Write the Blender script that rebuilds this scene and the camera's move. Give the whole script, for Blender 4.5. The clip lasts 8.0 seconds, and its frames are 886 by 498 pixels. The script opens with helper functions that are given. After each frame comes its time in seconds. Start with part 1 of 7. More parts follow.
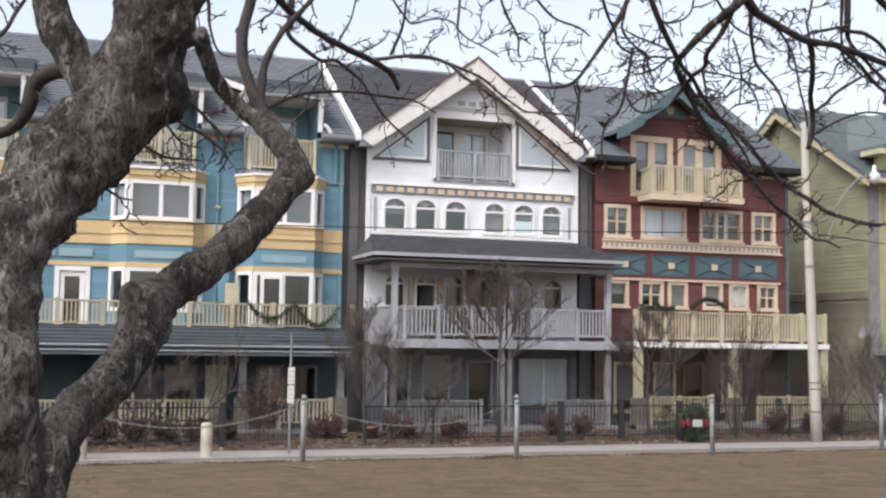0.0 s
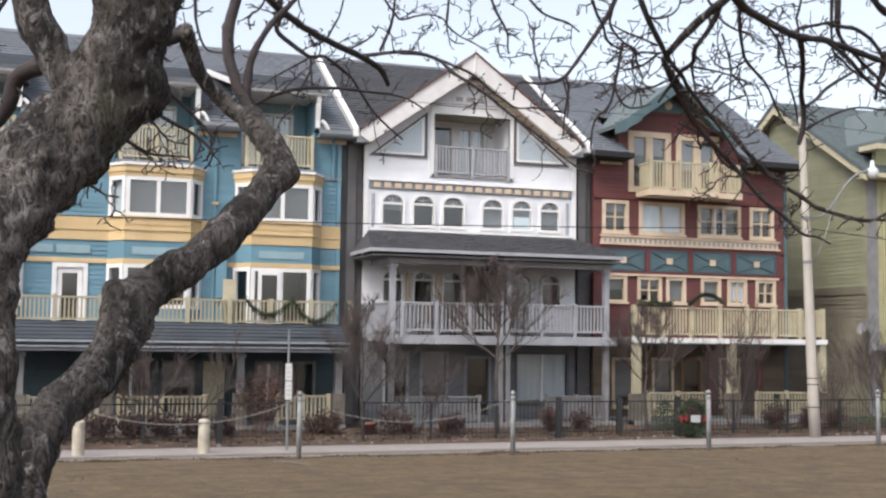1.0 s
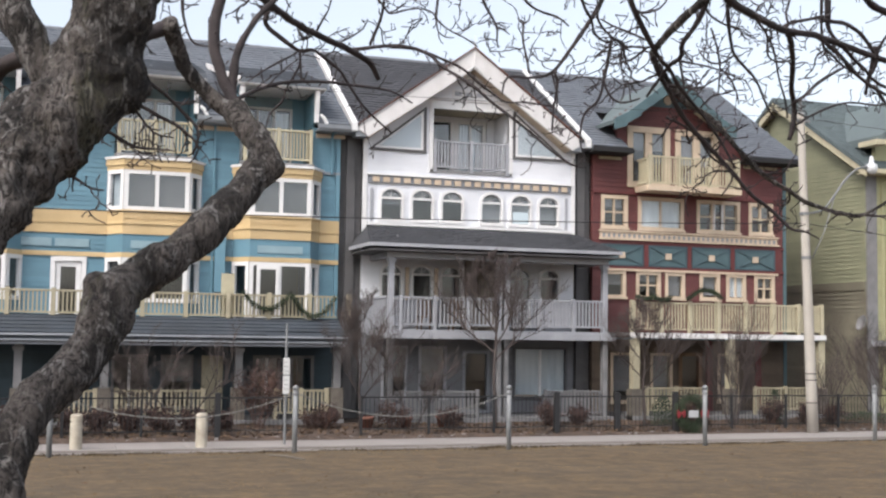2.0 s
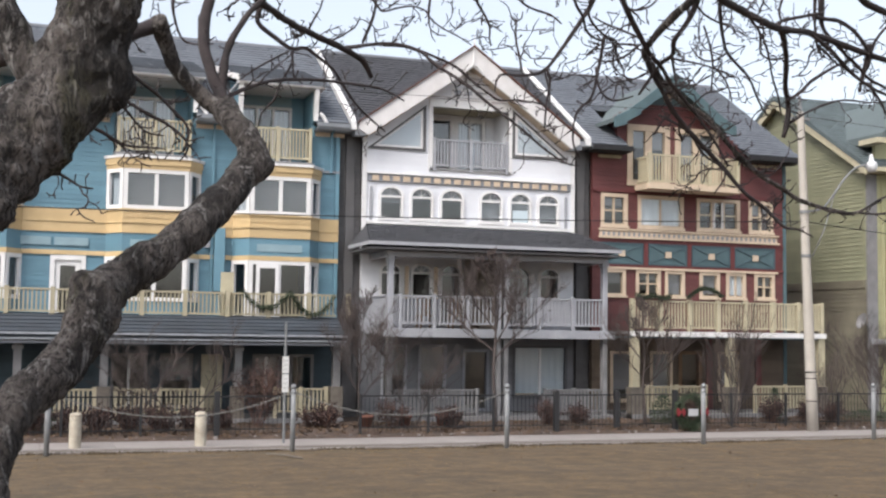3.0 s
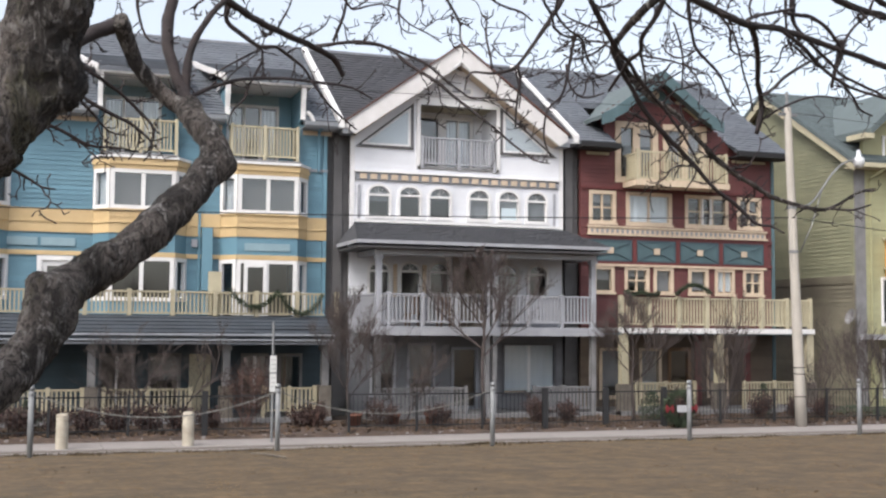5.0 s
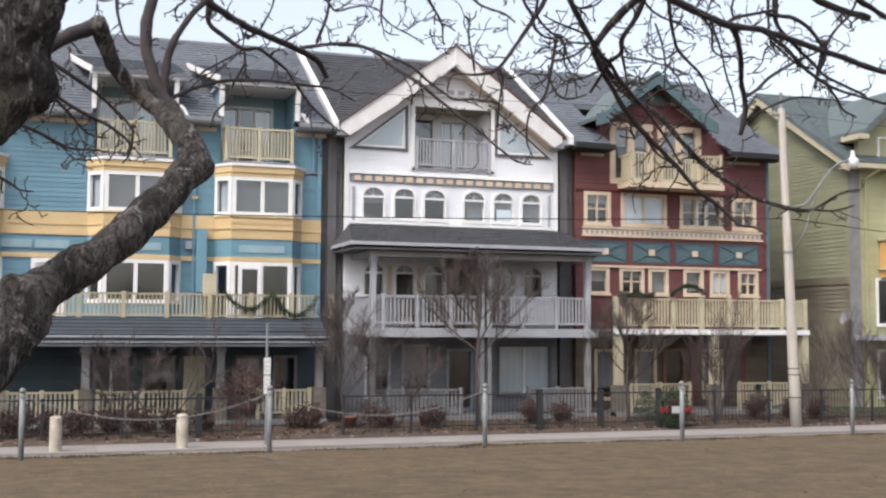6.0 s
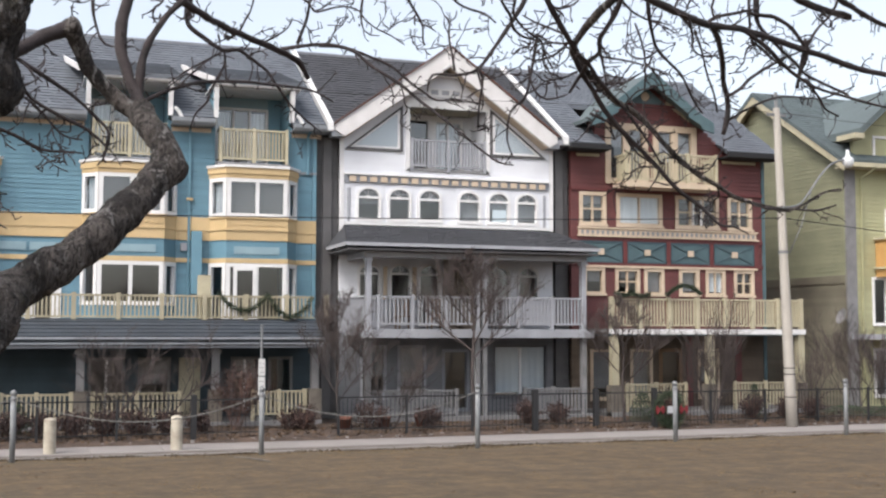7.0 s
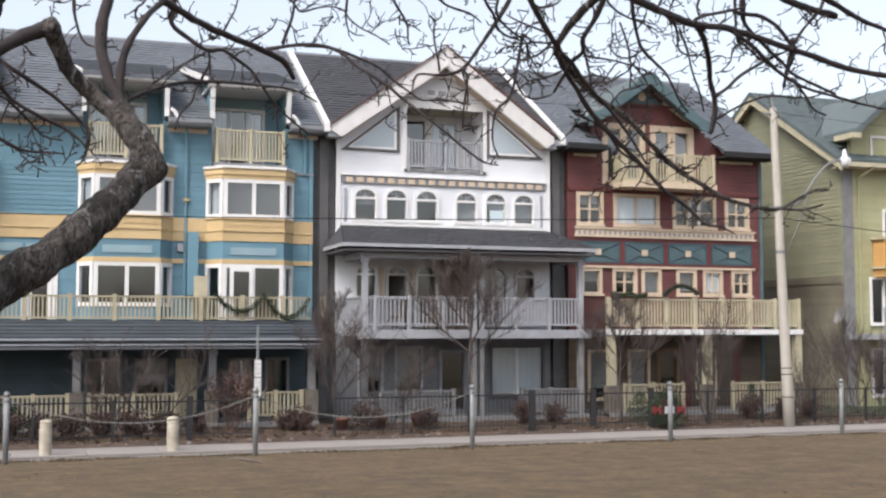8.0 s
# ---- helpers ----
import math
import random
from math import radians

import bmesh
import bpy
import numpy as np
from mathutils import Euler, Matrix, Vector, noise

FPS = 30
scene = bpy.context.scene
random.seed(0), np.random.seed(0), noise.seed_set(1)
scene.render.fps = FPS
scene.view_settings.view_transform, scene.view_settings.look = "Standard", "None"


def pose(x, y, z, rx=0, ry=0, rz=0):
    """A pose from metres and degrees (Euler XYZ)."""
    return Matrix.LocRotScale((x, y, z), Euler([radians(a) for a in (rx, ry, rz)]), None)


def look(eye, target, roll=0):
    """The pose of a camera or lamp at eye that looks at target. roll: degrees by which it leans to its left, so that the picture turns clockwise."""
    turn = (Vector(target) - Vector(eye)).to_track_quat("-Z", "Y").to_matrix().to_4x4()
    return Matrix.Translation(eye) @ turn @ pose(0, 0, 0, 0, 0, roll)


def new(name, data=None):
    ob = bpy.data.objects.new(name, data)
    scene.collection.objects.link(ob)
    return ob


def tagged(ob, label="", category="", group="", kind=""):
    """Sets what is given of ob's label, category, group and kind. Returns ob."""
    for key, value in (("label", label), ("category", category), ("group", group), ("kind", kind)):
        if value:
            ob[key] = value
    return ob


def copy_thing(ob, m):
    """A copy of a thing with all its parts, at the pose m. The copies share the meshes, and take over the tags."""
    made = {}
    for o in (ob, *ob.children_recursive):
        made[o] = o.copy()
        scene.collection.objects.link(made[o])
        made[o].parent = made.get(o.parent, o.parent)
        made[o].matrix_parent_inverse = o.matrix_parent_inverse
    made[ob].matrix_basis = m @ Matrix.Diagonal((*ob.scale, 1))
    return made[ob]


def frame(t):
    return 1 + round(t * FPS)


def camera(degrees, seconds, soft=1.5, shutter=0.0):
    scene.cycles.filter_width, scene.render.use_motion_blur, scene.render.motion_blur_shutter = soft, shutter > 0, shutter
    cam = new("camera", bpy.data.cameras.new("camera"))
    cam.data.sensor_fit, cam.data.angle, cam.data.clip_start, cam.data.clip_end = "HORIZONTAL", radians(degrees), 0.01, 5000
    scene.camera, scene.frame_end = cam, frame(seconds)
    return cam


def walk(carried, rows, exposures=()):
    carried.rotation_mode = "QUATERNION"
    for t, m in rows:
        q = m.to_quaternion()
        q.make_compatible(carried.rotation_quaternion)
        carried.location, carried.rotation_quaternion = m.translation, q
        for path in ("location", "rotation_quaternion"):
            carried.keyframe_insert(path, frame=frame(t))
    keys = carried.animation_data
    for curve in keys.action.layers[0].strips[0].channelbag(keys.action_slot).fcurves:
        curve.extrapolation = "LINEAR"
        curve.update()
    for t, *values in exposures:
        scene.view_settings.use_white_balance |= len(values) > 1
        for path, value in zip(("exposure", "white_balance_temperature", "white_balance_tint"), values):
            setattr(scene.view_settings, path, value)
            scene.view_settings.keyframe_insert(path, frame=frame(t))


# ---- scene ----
cam = camera(41.3, 8.0, soft=2.35)

PATH = [
    (0, (-12.931, 6.042, 2.089), (-12.284, 7.927, 2.248), 0.8),
    (0.5, (-12.898, 6.033, 2.093), (-12.252, 7.919, 2.248), 0.7),
    (1, (-12.852, 6.03, 2.095), (-12.205, 7.916, 2.247), 0.7),
    (1.5, (-12.806, 6.012, 2.093), (-12.16, 7.899, 2.24), 0.8),
    (3, (-12.699, 5.994, 2.09), (-12.056, 7.883, 2.231), 0.8),
    (3.5, (-12.671, 5.984, 2.091), (-12.03, 7.874, 2.231), 0.6),
    (4, (-12.631, 5.978, 2.09), (-11.982, 7.865, 2.228), 0.6),
    (4.5, (-12.589, 5.976, 2.095), (-11.937, 7.861, 2.232), 0.5),
    (6, (-12.441, 5.938, 2.101), (-11.783, 7.822, 2.241), 0.3),
    (6.5, (-12.38, 5.92, 2.1), (-11.721, 7.803, 2.241), 0.2),
    (7, (-12.31, 5.912, 2.105), (-11.651, 7.795, 2.246), 0.1),
    (7.5, (-12.253, 5.901, 2.106), (-11.594, 7.784, 2.247), 0.0),
    (8, (-12.202, 5.901, 2.105), (-11.543, 7.784, 2.247), -0.0),
]
walk(cam, [(t, look(eye, target, roll)) for t, eye, target, roll in PATH])

# ---- light ----
world = bpy.data.worlds.new("sky")
scene.world = world
world.use_nodes = True
wn = world.node_tree
sky = wn.nodes.new("ShaderNodeTexSky")
sky.sky_type = "NISHITA"
sky.sun_disc = False
sky.sun_elevation, sky.sun_rotation = radians(50), radians(232)
sky.air_density, sky.dust_density, sky.ozone_density = 1.0, 4.0, 1.0
veil = wn.nodes.new("ShaderNodeHueSaturation")
veil.inputs["Saturation"].default_value = 0.48
wn.links.new(sky.outputs[0], veil.inputs["Color"])
wn.links.new(veil.outputs[0], wn.nodes["Background"].inputs["Color"])
wn.nodes["Background"].inputs["Strength"].default_value = 0.15
sun = new("sun", bpy.data.lights.new("sun", "SUN"))
sun.data.energy, sun.data.angle, sun.data.color = 1.0, radians(20), (1.0, 0.97, 0.94)
sun.matrix_world = look((-30, -22, 44), (0, 0, 0))
scene.view_settings.exposure = 1.0

# ---- materials ----


def mat(name, colour, rough=0.7, second=None, scale=6.0, detail=0.5, bump=0.2, fine=60.0, metal=0.0, stretch=(1, 1, 1), island=0.0):
    """A surface with stains at one scale and grain at another."""
    m = bpy.data.materials.new(name)
    m.use_nodes = True
    n, l = m.node_tree.nodes, m.node_tree.links
    b = n["Principled BSDF"]
    b.inputs["Roughness"].default_value, b.inputs["Metallic"].default_value = rough, metal
    co = n.new("ShaderNodeTexCoord")
    mp = n.new("ShaderNodeMapping")
    mp.inputs["Scale"].default_value = stretch
    l.new(co.outputs["Object"], mp.inputs[0])
    big, small = n.new("ShaderNodeTexNoise"), n.new("ShaderNodeTexNoise")
    for t, s in ((big, scale), (small, fine)):
        t.inputs["Scale"].default_value, t.inputs["Detail"].default_value = s, 5
        l.new(mp.outputs[0], t.inputs["Vector"])
    c2 = second or tuple(c * (1 - 0.45 * detail) for c in colour)
    ramp = n.new("ShaderNodeValToRGB")
    ramp.color_ramp.elements[0].position, ramp.color_ramp.elements[1].position = 0.35, 0.68
    ramp.color_ramp.elements[0].color, ramp.color_ramp.elements[1].color = (*c2, 1), (*colour, 1)
    l.new(big.outputs[0], ramp.inputs[0])
    mix = n.new("ShaderNodeMix")
    mix.data_type, mix.blend_type = "RGBA", "MULTIPLY"
    mix.inputs["Factor"].default_value = 0.5
    g = n.new("ShaderNodeValToRGB")
    g.color_ramp.elements[0].position, g.color_ramp.elements[1].position = 0.3, 0.7
    lo = 1 - detail
    g.color_ramp.elements[0].color, g.color_ramp.elements[1].color = (lo, lo, lo, 1), (1, 1, 1, 1)
    l.new(small.outputs[0], g.inputs[0])
    l.new(ramp.outputs[0], mix.inputs["A"])
    l.new(g.outputs[0], mix.inputs["B"])
    out = mix.outputs["Result"]
    if island:
        geo, mul = n.new("ShaderNodeNewGeometry"), n.new("ShaderNodeMix")
        mul.data_type, mul.blend_type = "RGBA", "MULTIPLY"
        mul.inputs["Factor"].default_value = 1
        mr = n.new("ShaderNodeMapRange")
        mr.inputs["To Min"].default_value = 1 - island
        info, add, fr = n.new("ShaderNodeObjectInfo"), n.new("ShaderNodeMath"), n.new("ShaderNodeMath")
        fr.operation = "FRACT"
        l.new(geo.outputs["Random Per Island"], add.inputs[0])
        l.new(info.outputs["Random"], add.inputs[1])
        l.new(add.outputs[0], fr.inputs[0])
        l.new(fr.outputs[0], mr.inputs[0])
        l.new(out, mul.inputs["A"])
        l.new(mr.outputs[0], mul.inputs["B"])
        out = mul.outputs["Result"]
    l.new(out, b.inputs["Base Color"])
    bp = n.new("ShaderNodeBump")
    bp.inputs["Strength"].default_value, bp.inputs["Distance"].default_value = bump, 0.01
    l.new(small.outputs[0], bp.inputs["Height"])
    l.new(bp.outputs[0], b.inputs["Normal"])
    return m


def bark_mat(name):
    """Cracked grey bark with paler lichen, dark furrows and a little moss."""
    m = bpy.data.materials.new(name)
    m.use_nodes = True
    n, l = m.node_tree.nodes, m.node_tree.links
    b = n["Principled BSDF"]
    b.inputs["Roughness"].default_value = 0.95
    co = n.new("ShaderNodeTexCoord")

    along = n.new("ShaderNodeMapping")
    along.inputs["Rotation"].default_value = (0, radians(22), 0)
    along.inputs["Scale"].default_value = (1.0, 1.0, 0.38)
    l.new(co.outputs["Object"], along.inputs[0])

    def tex(kind, scale, detail=6, dist=0.0):
        t = n.new(kind)
        t.inputs["Scale"].default_value = scale
        if kind == "ShaderNodeTexNoise":
            t.inputs["Detail"].default_value, t.inputs["Distortion"].default_value = detail, dist
            t.inputs["Roughness"].default_value = 0.65
        l.new(along.outputs[0], t.inputs["Vector"])
        return t

    def ramp(src, a, b, ca, cb):
        r = n.new("ShaderNodeValToRGB")
        r.color_ramp.elements[0].position, r.color_ramp.elements[1].position = a, b
        r.color_ramp.elements[0].color, r.color_ramp.elements[1].color = (*ca, 1), (*cb, 1)
        l.new(src, r.inputs[0])
        return r.outputs[0]

    def mix(kind, fac, a, b):
        x = n.new("ShaderNodeMix")
        x.data_type, x.blend_type = "RGBA", kind
        if isinstance(fac, float):
            x.inputs["Factor"].default_value = fac
        else:
            l.new(fac, x.inputs["Factor"])
        l.new(a, x.inputs["A"])
        l.new(b, x.inputs["B"])
        return x.outputs["Result"]

    large, mid, fine = tex("ShaderNodeTexNoise", 4.6, 6, 0.8), tex("ShaderNodeTexNoise", 11, 8, 1.2), tex("ShaderNodeTexNoise", 55, 6, 0.5)
    crack = tex("ShaderNodeTexNoise", 24, 4, 2.5)
    base = ramp(large.outputs[0], 0.42, 0.60, (0.032, 0.025, 0.022), (0.20, 0.172, 0.157))
    lich = ramp(mid.outputs[0], 0.54, 0.62, (0, 0, 0), (0.8, 0.8, 0.8))
    pale = n.new("ShaderNodeRGB")
    pale.outputs[0].default_value = (0.37, 0.35, 0.34, 1)
    c = mix("MIX", lich, base, pale.outputs[0])
    moss = ramp(tex("ShaderNodeTexNoise", 5.1, 7, 0.3).outputs[0], 0.58, 0.68, (0, 0, 0), (0.65, 0.65, 0.65))
    green = n.new("ShaderNodeRGB")
    green.outputs[0].default_value = (0.075, 0.07, 0.025, 1)
    c = mix("MIX", moss, c, green.outputs[0])
    c = mix("MULTIPLY", 0.9, c, ramp(crack.outputs[0], 0.41, 0.51, (0.12, 0.10, 0.095), (1, 1, 1)))
    c = mix("MULTIPLY", 0.7, c, ramp(fine.outputs[0], 0.3, 0.65, (0.45, 0.43, 0.42), (1, 1, 1)))
    l.new(c, b.inputs["Base Color"])
    add = n.new("ShaderNodeMath")
    add.operation = "MULTIPLY_ADD"
    add.inputs[1].default_value = 1.6
    l.new(crack.outputs[0], add.inputs[0])
    l.new(fine.outputs[0], add.inputs[2])
    bp = n.new("ShaderNodeBump")
    bp.inputs["Strength"].default_value, bp.inputs["Distance"].default_value = 1.0, 0.05
    l.new(add.outputs[0], bp.inputs["Height"])
    l.new(bp.outputs[0], b.inputs["Normal"])
    return m


def glass_mat(name, tint, gloss):
    m = bpy.data.materials.new(name)
    m.use_nodes = True
    n, l = m.node_tree.nodes, m.node_tree.links
    n.remove(n["Principled BSDF"])
    tr, gl, mx = n.new("ShaderNodeBsdfTransparent"), n.new("ShaderNodeBsdfGlossy"), n.new("ShaderNodeMixShader")
    tr.inputs[0].default_value = (*tint, 1)
    gl.inputs["Roughness"].default_value = 0.03
    mx.inputs[0].default_value = gloss
    l.new(tr.outputs[0], mx.inputs[1])
    l.new(gl.outputs[0], mx.inputs[2])
    l.new(mx.outputs[0], n["Material Output"].inputs[0])
    return m


M = {
    "blue": mat("blue_siding", (0.135, 0.265, 0.34), 0.6, (0.112, 0.228, 0.30), 1.2, 0.3, island=0.14),
    "blue_trim": mat("blue_trim", (0.135, 0.265, 0.34), 0.55, None, 2, 0.25),
    "panel_blue": mat("pale_blue_panel", (0.25, 0.36, 0.41), 0.6, None, 2, 0.25),
    "yellow": mat("ochre_paint", (0.60, 0.44, 0.24), 0.6, (0.52, 0.38, 0.20), 1.5, 0.22, island=0.08),
    "cream": mat("cream_paint", (0.49, 0.44, 0.31), 0.6, (0.40, 0.36, 0.255), 2.5, 0.25),
    "cream_light": mat("cream_trim", (0.60, 0.48, 0.36), 0.6, (0.50, 0.40, 0.30), 2.5, 0.2),
    "white": mat("white_siding", (0.74, 0.75, 0.79), 0.55, (0.67, 0.68, 0.72), 1.2, 0.15, island=0.05),
    "white_trim": mat("white_trim", (0.74, 0.73, 0.73), 0.5, (0.66, 0.65, 0.65), 2.5, 0.15),
    "grey_trim": mat("grey_trim", (0.24, 0.25, 0.28), 0.6, None, 2, 0.25),
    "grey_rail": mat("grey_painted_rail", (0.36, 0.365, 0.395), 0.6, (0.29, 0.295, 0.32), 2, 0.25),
    # Grey; on lower porch posts, rails and frames it carries their shade.
    "porch_grey": mat("dim_grey_paint", (0.22, 0.215, 0.22), 0.65, (0.16, 0.157, 0.16), 2.5, 0.3),
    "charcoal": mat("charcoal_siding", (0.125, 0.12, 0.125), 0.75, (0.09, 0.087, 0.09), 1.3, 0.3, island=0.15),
    "red": mat("red_siding", (0.15, 0.046, 0.044), 0.65, (0.118, 0.036, 0.035), 1.3, 0.3, island=0.15),
    "red_trim": mat("red_trim", (0.13, 0.032, 0.032), 0.6, None, 2, 0.25),
    "teal": mat("teal_paint", (0.085, 0.14, 0.155), 0.6, (0.065, 0.11, 0.125), 2, 0.3),
    "teal_x": mat("teal_moulding", (0.06, 0.10, 0.12), 0.6, None, 2, 0.25),
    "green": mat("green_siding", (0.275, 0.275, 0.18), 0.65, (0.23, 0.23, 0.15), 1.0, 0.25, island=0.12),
    "green_low": mat("dark_olive_siding", (0.225, 0.205, 0.15), 0.7, (0.16, 0.14, 0.105), 0.7, 0.4, island=0.2),
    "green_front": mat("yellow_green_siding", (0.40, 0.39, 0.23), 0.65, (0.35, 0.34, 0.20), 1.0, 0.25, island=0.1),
    "orange": mat("orange_ochre_paint", (0.58, 0.33, 0.12), 0.6, None, 2, 0.25),
    "slate": mat("slate_roof", (0.145, 0.16, 0.185), 0.8, (0.118, 0.129, 0.15), 0.8, 0.3, island=0.16),
    "slate_dark": mat("dark_slate_roof", (0.062, 0.064, 0.074), 0.8, (0.050, 0.051, 0.059), 0.8, 0.3, island=0.2),
    "slate_green": mat("green_slate_roof", (0.12, 0.15, 0.155), 0.8, (0.10, 0.125, 0.13), 0.8, 0.3, island=0.16),
    "porch_roof": mat("blue_grey_porch_roof", (0.05, 0.062, 0.078), 0.75, (0.038, 0.046, 0.058), 1, 0.3, island=0.2),
    "concrete": mat("concrete", (0.46, 0.42, 0.36), 0.85, (0.37, 0.33, 0.29), 1.3, 0.3, 0.4, 40),
    "bollard": mat("bollard_concrete", (0.50, 0.45, 0.37), 0.8, (0.33, 0.29, 0.23), 3, 0.3, 0.4, 40),
    "pole": mat("pole_concrete", (0.42, 0.385, 0.345), 0.8, (0.38, 0.35, 0.31), 2, 0.3, 0.3, 40),
    "path": mat("pale_footpath_concrete", (0.265, 0.24, 0.228), 0.85, (0.195, 0.175, 0.167), 0.5, 0.3, 0.4, 25),
    "steel": mat("galvanised_steel", (0.21, 0.215, 0.22), 0.6, (0.15, 0.155, 0.16), 5, 0.25, 0.1, 60, 0.1),
    "chain": mat("dull_chain", (0.21, 0.205, 0.195), 0.65, None, 20, 0.3, 0.1, 90, 0.2),
    "black": mat("black_metal", (0.016, 0.016, 0.018), 0.85, None, 8, 0.3),
    "soil": mat("leaf_litter_soil", (0.105, 0.07, 0.052), 0.95, (0.055, 0.04, 0.033), 2.2, 0.6, 0.8, 14),
    "grass": mat("dormant_grass", (0.136, 0.087, 0.040), 0.95, (0.066, 0.045, 0.022), 2.4, 0.95, 0.5, 8),
    "blade": mat("dry_grass_blades", (0.23, 0.155, 0.078), 0.9, (0.13, 0.086, 0.042), 0.5, 0.2, 0.0, 30, island=0.25),
    "tuft": mat("withered_grass_tufts", (0.095, 0.068, 0.035), 0.95, (0.065, 0.047, 0.026), 1.0, 0.3, 0.1, 30, island=0.4),
    "leaf_brown": mat("dead_leaves", (0.15, 0.09, 0.055), 0.9, (0.12, 0.075, 0.04), 3, 0.4, island=0.5),
    "leaf_green": mat("evergreen", (0.05, 0.075, 0.035), 0.8, (0.03, 0.045, 0.022), 5, 0.4, island=0.4),
    "bark": bark_mat("grey_bark"),
    "twig": mat("dark_twig_bark", (0.046, 0.034, 0.034), 0.9, (0.020, 0.015, 0.016), 9, 0.4, 0.5, 60),
    "twig_far": mat("grey_brown_twigs", (0.075, 0.058, 0.054), 0.9, (0.048, 0.037, 0.035), 4, 0.3),
    "redtwig": mat("reddish_shrub_twigs", (0.12, 0.06, 0.045), 0.9, (0.07, 0.04, 0.032), 4, 0.3),
    "interior": mat("interior_plaster", (0.16, 0.15, 0.14), 0.9, None, 1, 0.2),
    "shrub_leaf": mat("maroon_shrub_leaves", (0.075, 0.042, 0.036), 0.9, (0.045, 0.028, 0.026), 3, 0.4, island=0.5),
    # Mottled brown, set darker than the concrete.
    "pedestal": mat("brown_pedestal", (0.18, 0.155, 0.13), 0.85, (0.11, 0.095, 0.08), 2.5, 0.4, 0.4, 40),
    # Darker copy of the cream; on ground-floor rails it carries the porch shade.
    "cream_dull": mat("dimmed_cream_paint", (0.40, 0.355, 0.25), 0.65, (0.31, 0.275, 0.195), 1.6, 0.3),
    "barge": mat("warm_white_boards", (0.69, 0.67, 0.67), 0.6, (0.60, 0.58, 0.575), 1.8, 0.2),
    "verge": mat("worn_dark_verge", (0.15, 0.128, 0.112), 0.95, (0.10, 0.082, 0.068), 0.9, 0.4, 0.6, 20),
    "tan": mat("weathered_tan_panel", (0.26, 0.22, 0.185), 0.8, (0.17, 0.14, 0.115), 1.6, 0.35),
    "card": mat("grey_card", (0.36, 0.36, 0.37), 0.7, None, 4, 0.15),
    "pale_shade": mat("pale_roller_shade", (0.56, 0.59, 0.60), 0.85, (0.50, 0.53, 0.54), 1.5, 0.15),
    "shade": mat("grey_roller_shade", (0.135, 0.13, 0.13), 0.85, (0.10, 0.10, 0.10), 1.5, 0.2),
    # Dark slate blue that also holds the dimness under the porch.
    "slate_wall": mat("slate_blue_with_porch_shade", (0.055, 0.085, 0.105), 0.7, (0.04, 0.062, 0.078), 1.2, 0.3, island=0.15),
    # White siding greyed so that its colour carries the porch shade.
    "grey_low": mat("siding_with_porch_shade", (0.20, 0.205, 0.225), 0.7, (0.15, 0.152, 0.165), 0.8, 0.35, island=0.12),
    "stone_low": mat("brown_porch_siding", (0.17, 0.125, 0.09), 0.8, (0.10, 0.075, 0.058), 0.9, 0.4, island=0.2),
    "gutter": mat("blue_grey_gutter", (0.30, 0.32, 0.35), 0.55, (0.24, 0.255, 0.28), 2, 0.25),
    "blind": mat("window_blind", (0.34, 0.34, 0.35), 0.85, (0.27, 0.27, 0.28), 1.5, 0.2),
    "curtain": mat("sheer_curtain", (0.82, 0.86, 0.87), 0.9, (0.72, 0.76, 0.78), 3, 0.25, stretch=(3, 1, 0.3)),
    "plate": mat("sign_plate", (0.58, 0.58, 0.57), 0.5, None, 4, 0.15),
    "bars": mat("sign_ink", (0.10, 0.10, 0.11), 0.6, None, 4, 0.15),
    "ribbon": mat("red_ribbon", (0.17, 0.014, 0.018), 0.6, None, 9, 0.3),
    "lamp_white": mat("lamp_glass", (0.6, 0.61, 0.63), 0.3, None, 4, 0.1),
    "terracotta": mat("terracotta", (0.15, 0.06, 0.04), 0.8, None, 5, 0.3),
    "wood": mat("stained_wood", (0.20, 0.12, 0.07), 0.65, (0.14, 0.08, 0.045), 4, 0.3, stretch=(1, 1, 6)),
    "glass": glass_mat("window_glass", (0.90, 0.92, 0.94), 0.10),
}

# ---- mesh helpers ----


def box(bm, x0, x1, y0, y1, z0, z1):
    v = [bm.verts.new(p) for p in ((x0, y0, z0), (x1, y0, z0), (x1, y1, z0), (x0, y1, z0), (x0, y0, z1), (x1, y0, z1), (x1, y1, z1), (x0, y1, z1))]
    for f in ((0, 3, 2, 1), (4, 5, 6, 7), (0, 1, 5, 4), (1, 2, 6, 5), (2, 3, 7, 6), (3, 0, 4, 7)):
        bm.faces.new([v[i] for i in f])


def prism(bm, poly, a, b):
    """A polygon, swept: a and b turn a 2D corner into its two ends."""
    n = len(poly)
    lo, hi = [bm.verts.new(a(*p)) for p in poly], [bm.verts.new(b(*p)) for p in poly]
    bm.faces.new(lo[::-1])
    bm.faces.new(hi)
    for i in range(n):
        bm.faces.new((lo[i], lo[(i + 1) % n], hi[(i + 1) % n], hi[i]))


def front(bm, poly, y0, y1):
    """A polygon in x and z, from y0 back to y1."""
    prism(bm, poly, lambda x, z: (x, y0, z), lambda x, z: (x, y1, z))


def side(bm, poly, x0, x1):
    """A polygon in y and z, from x0 to x1."""
    prism(bm, poly, lambda y, z: (x0, y, z), lambda y, z: (x1, y, z))


def plan(bm, poly, z0, z1):
    prism(bm, poly, lambda x, y: (x, y, z0), lambda x, y: (x, y, z1))


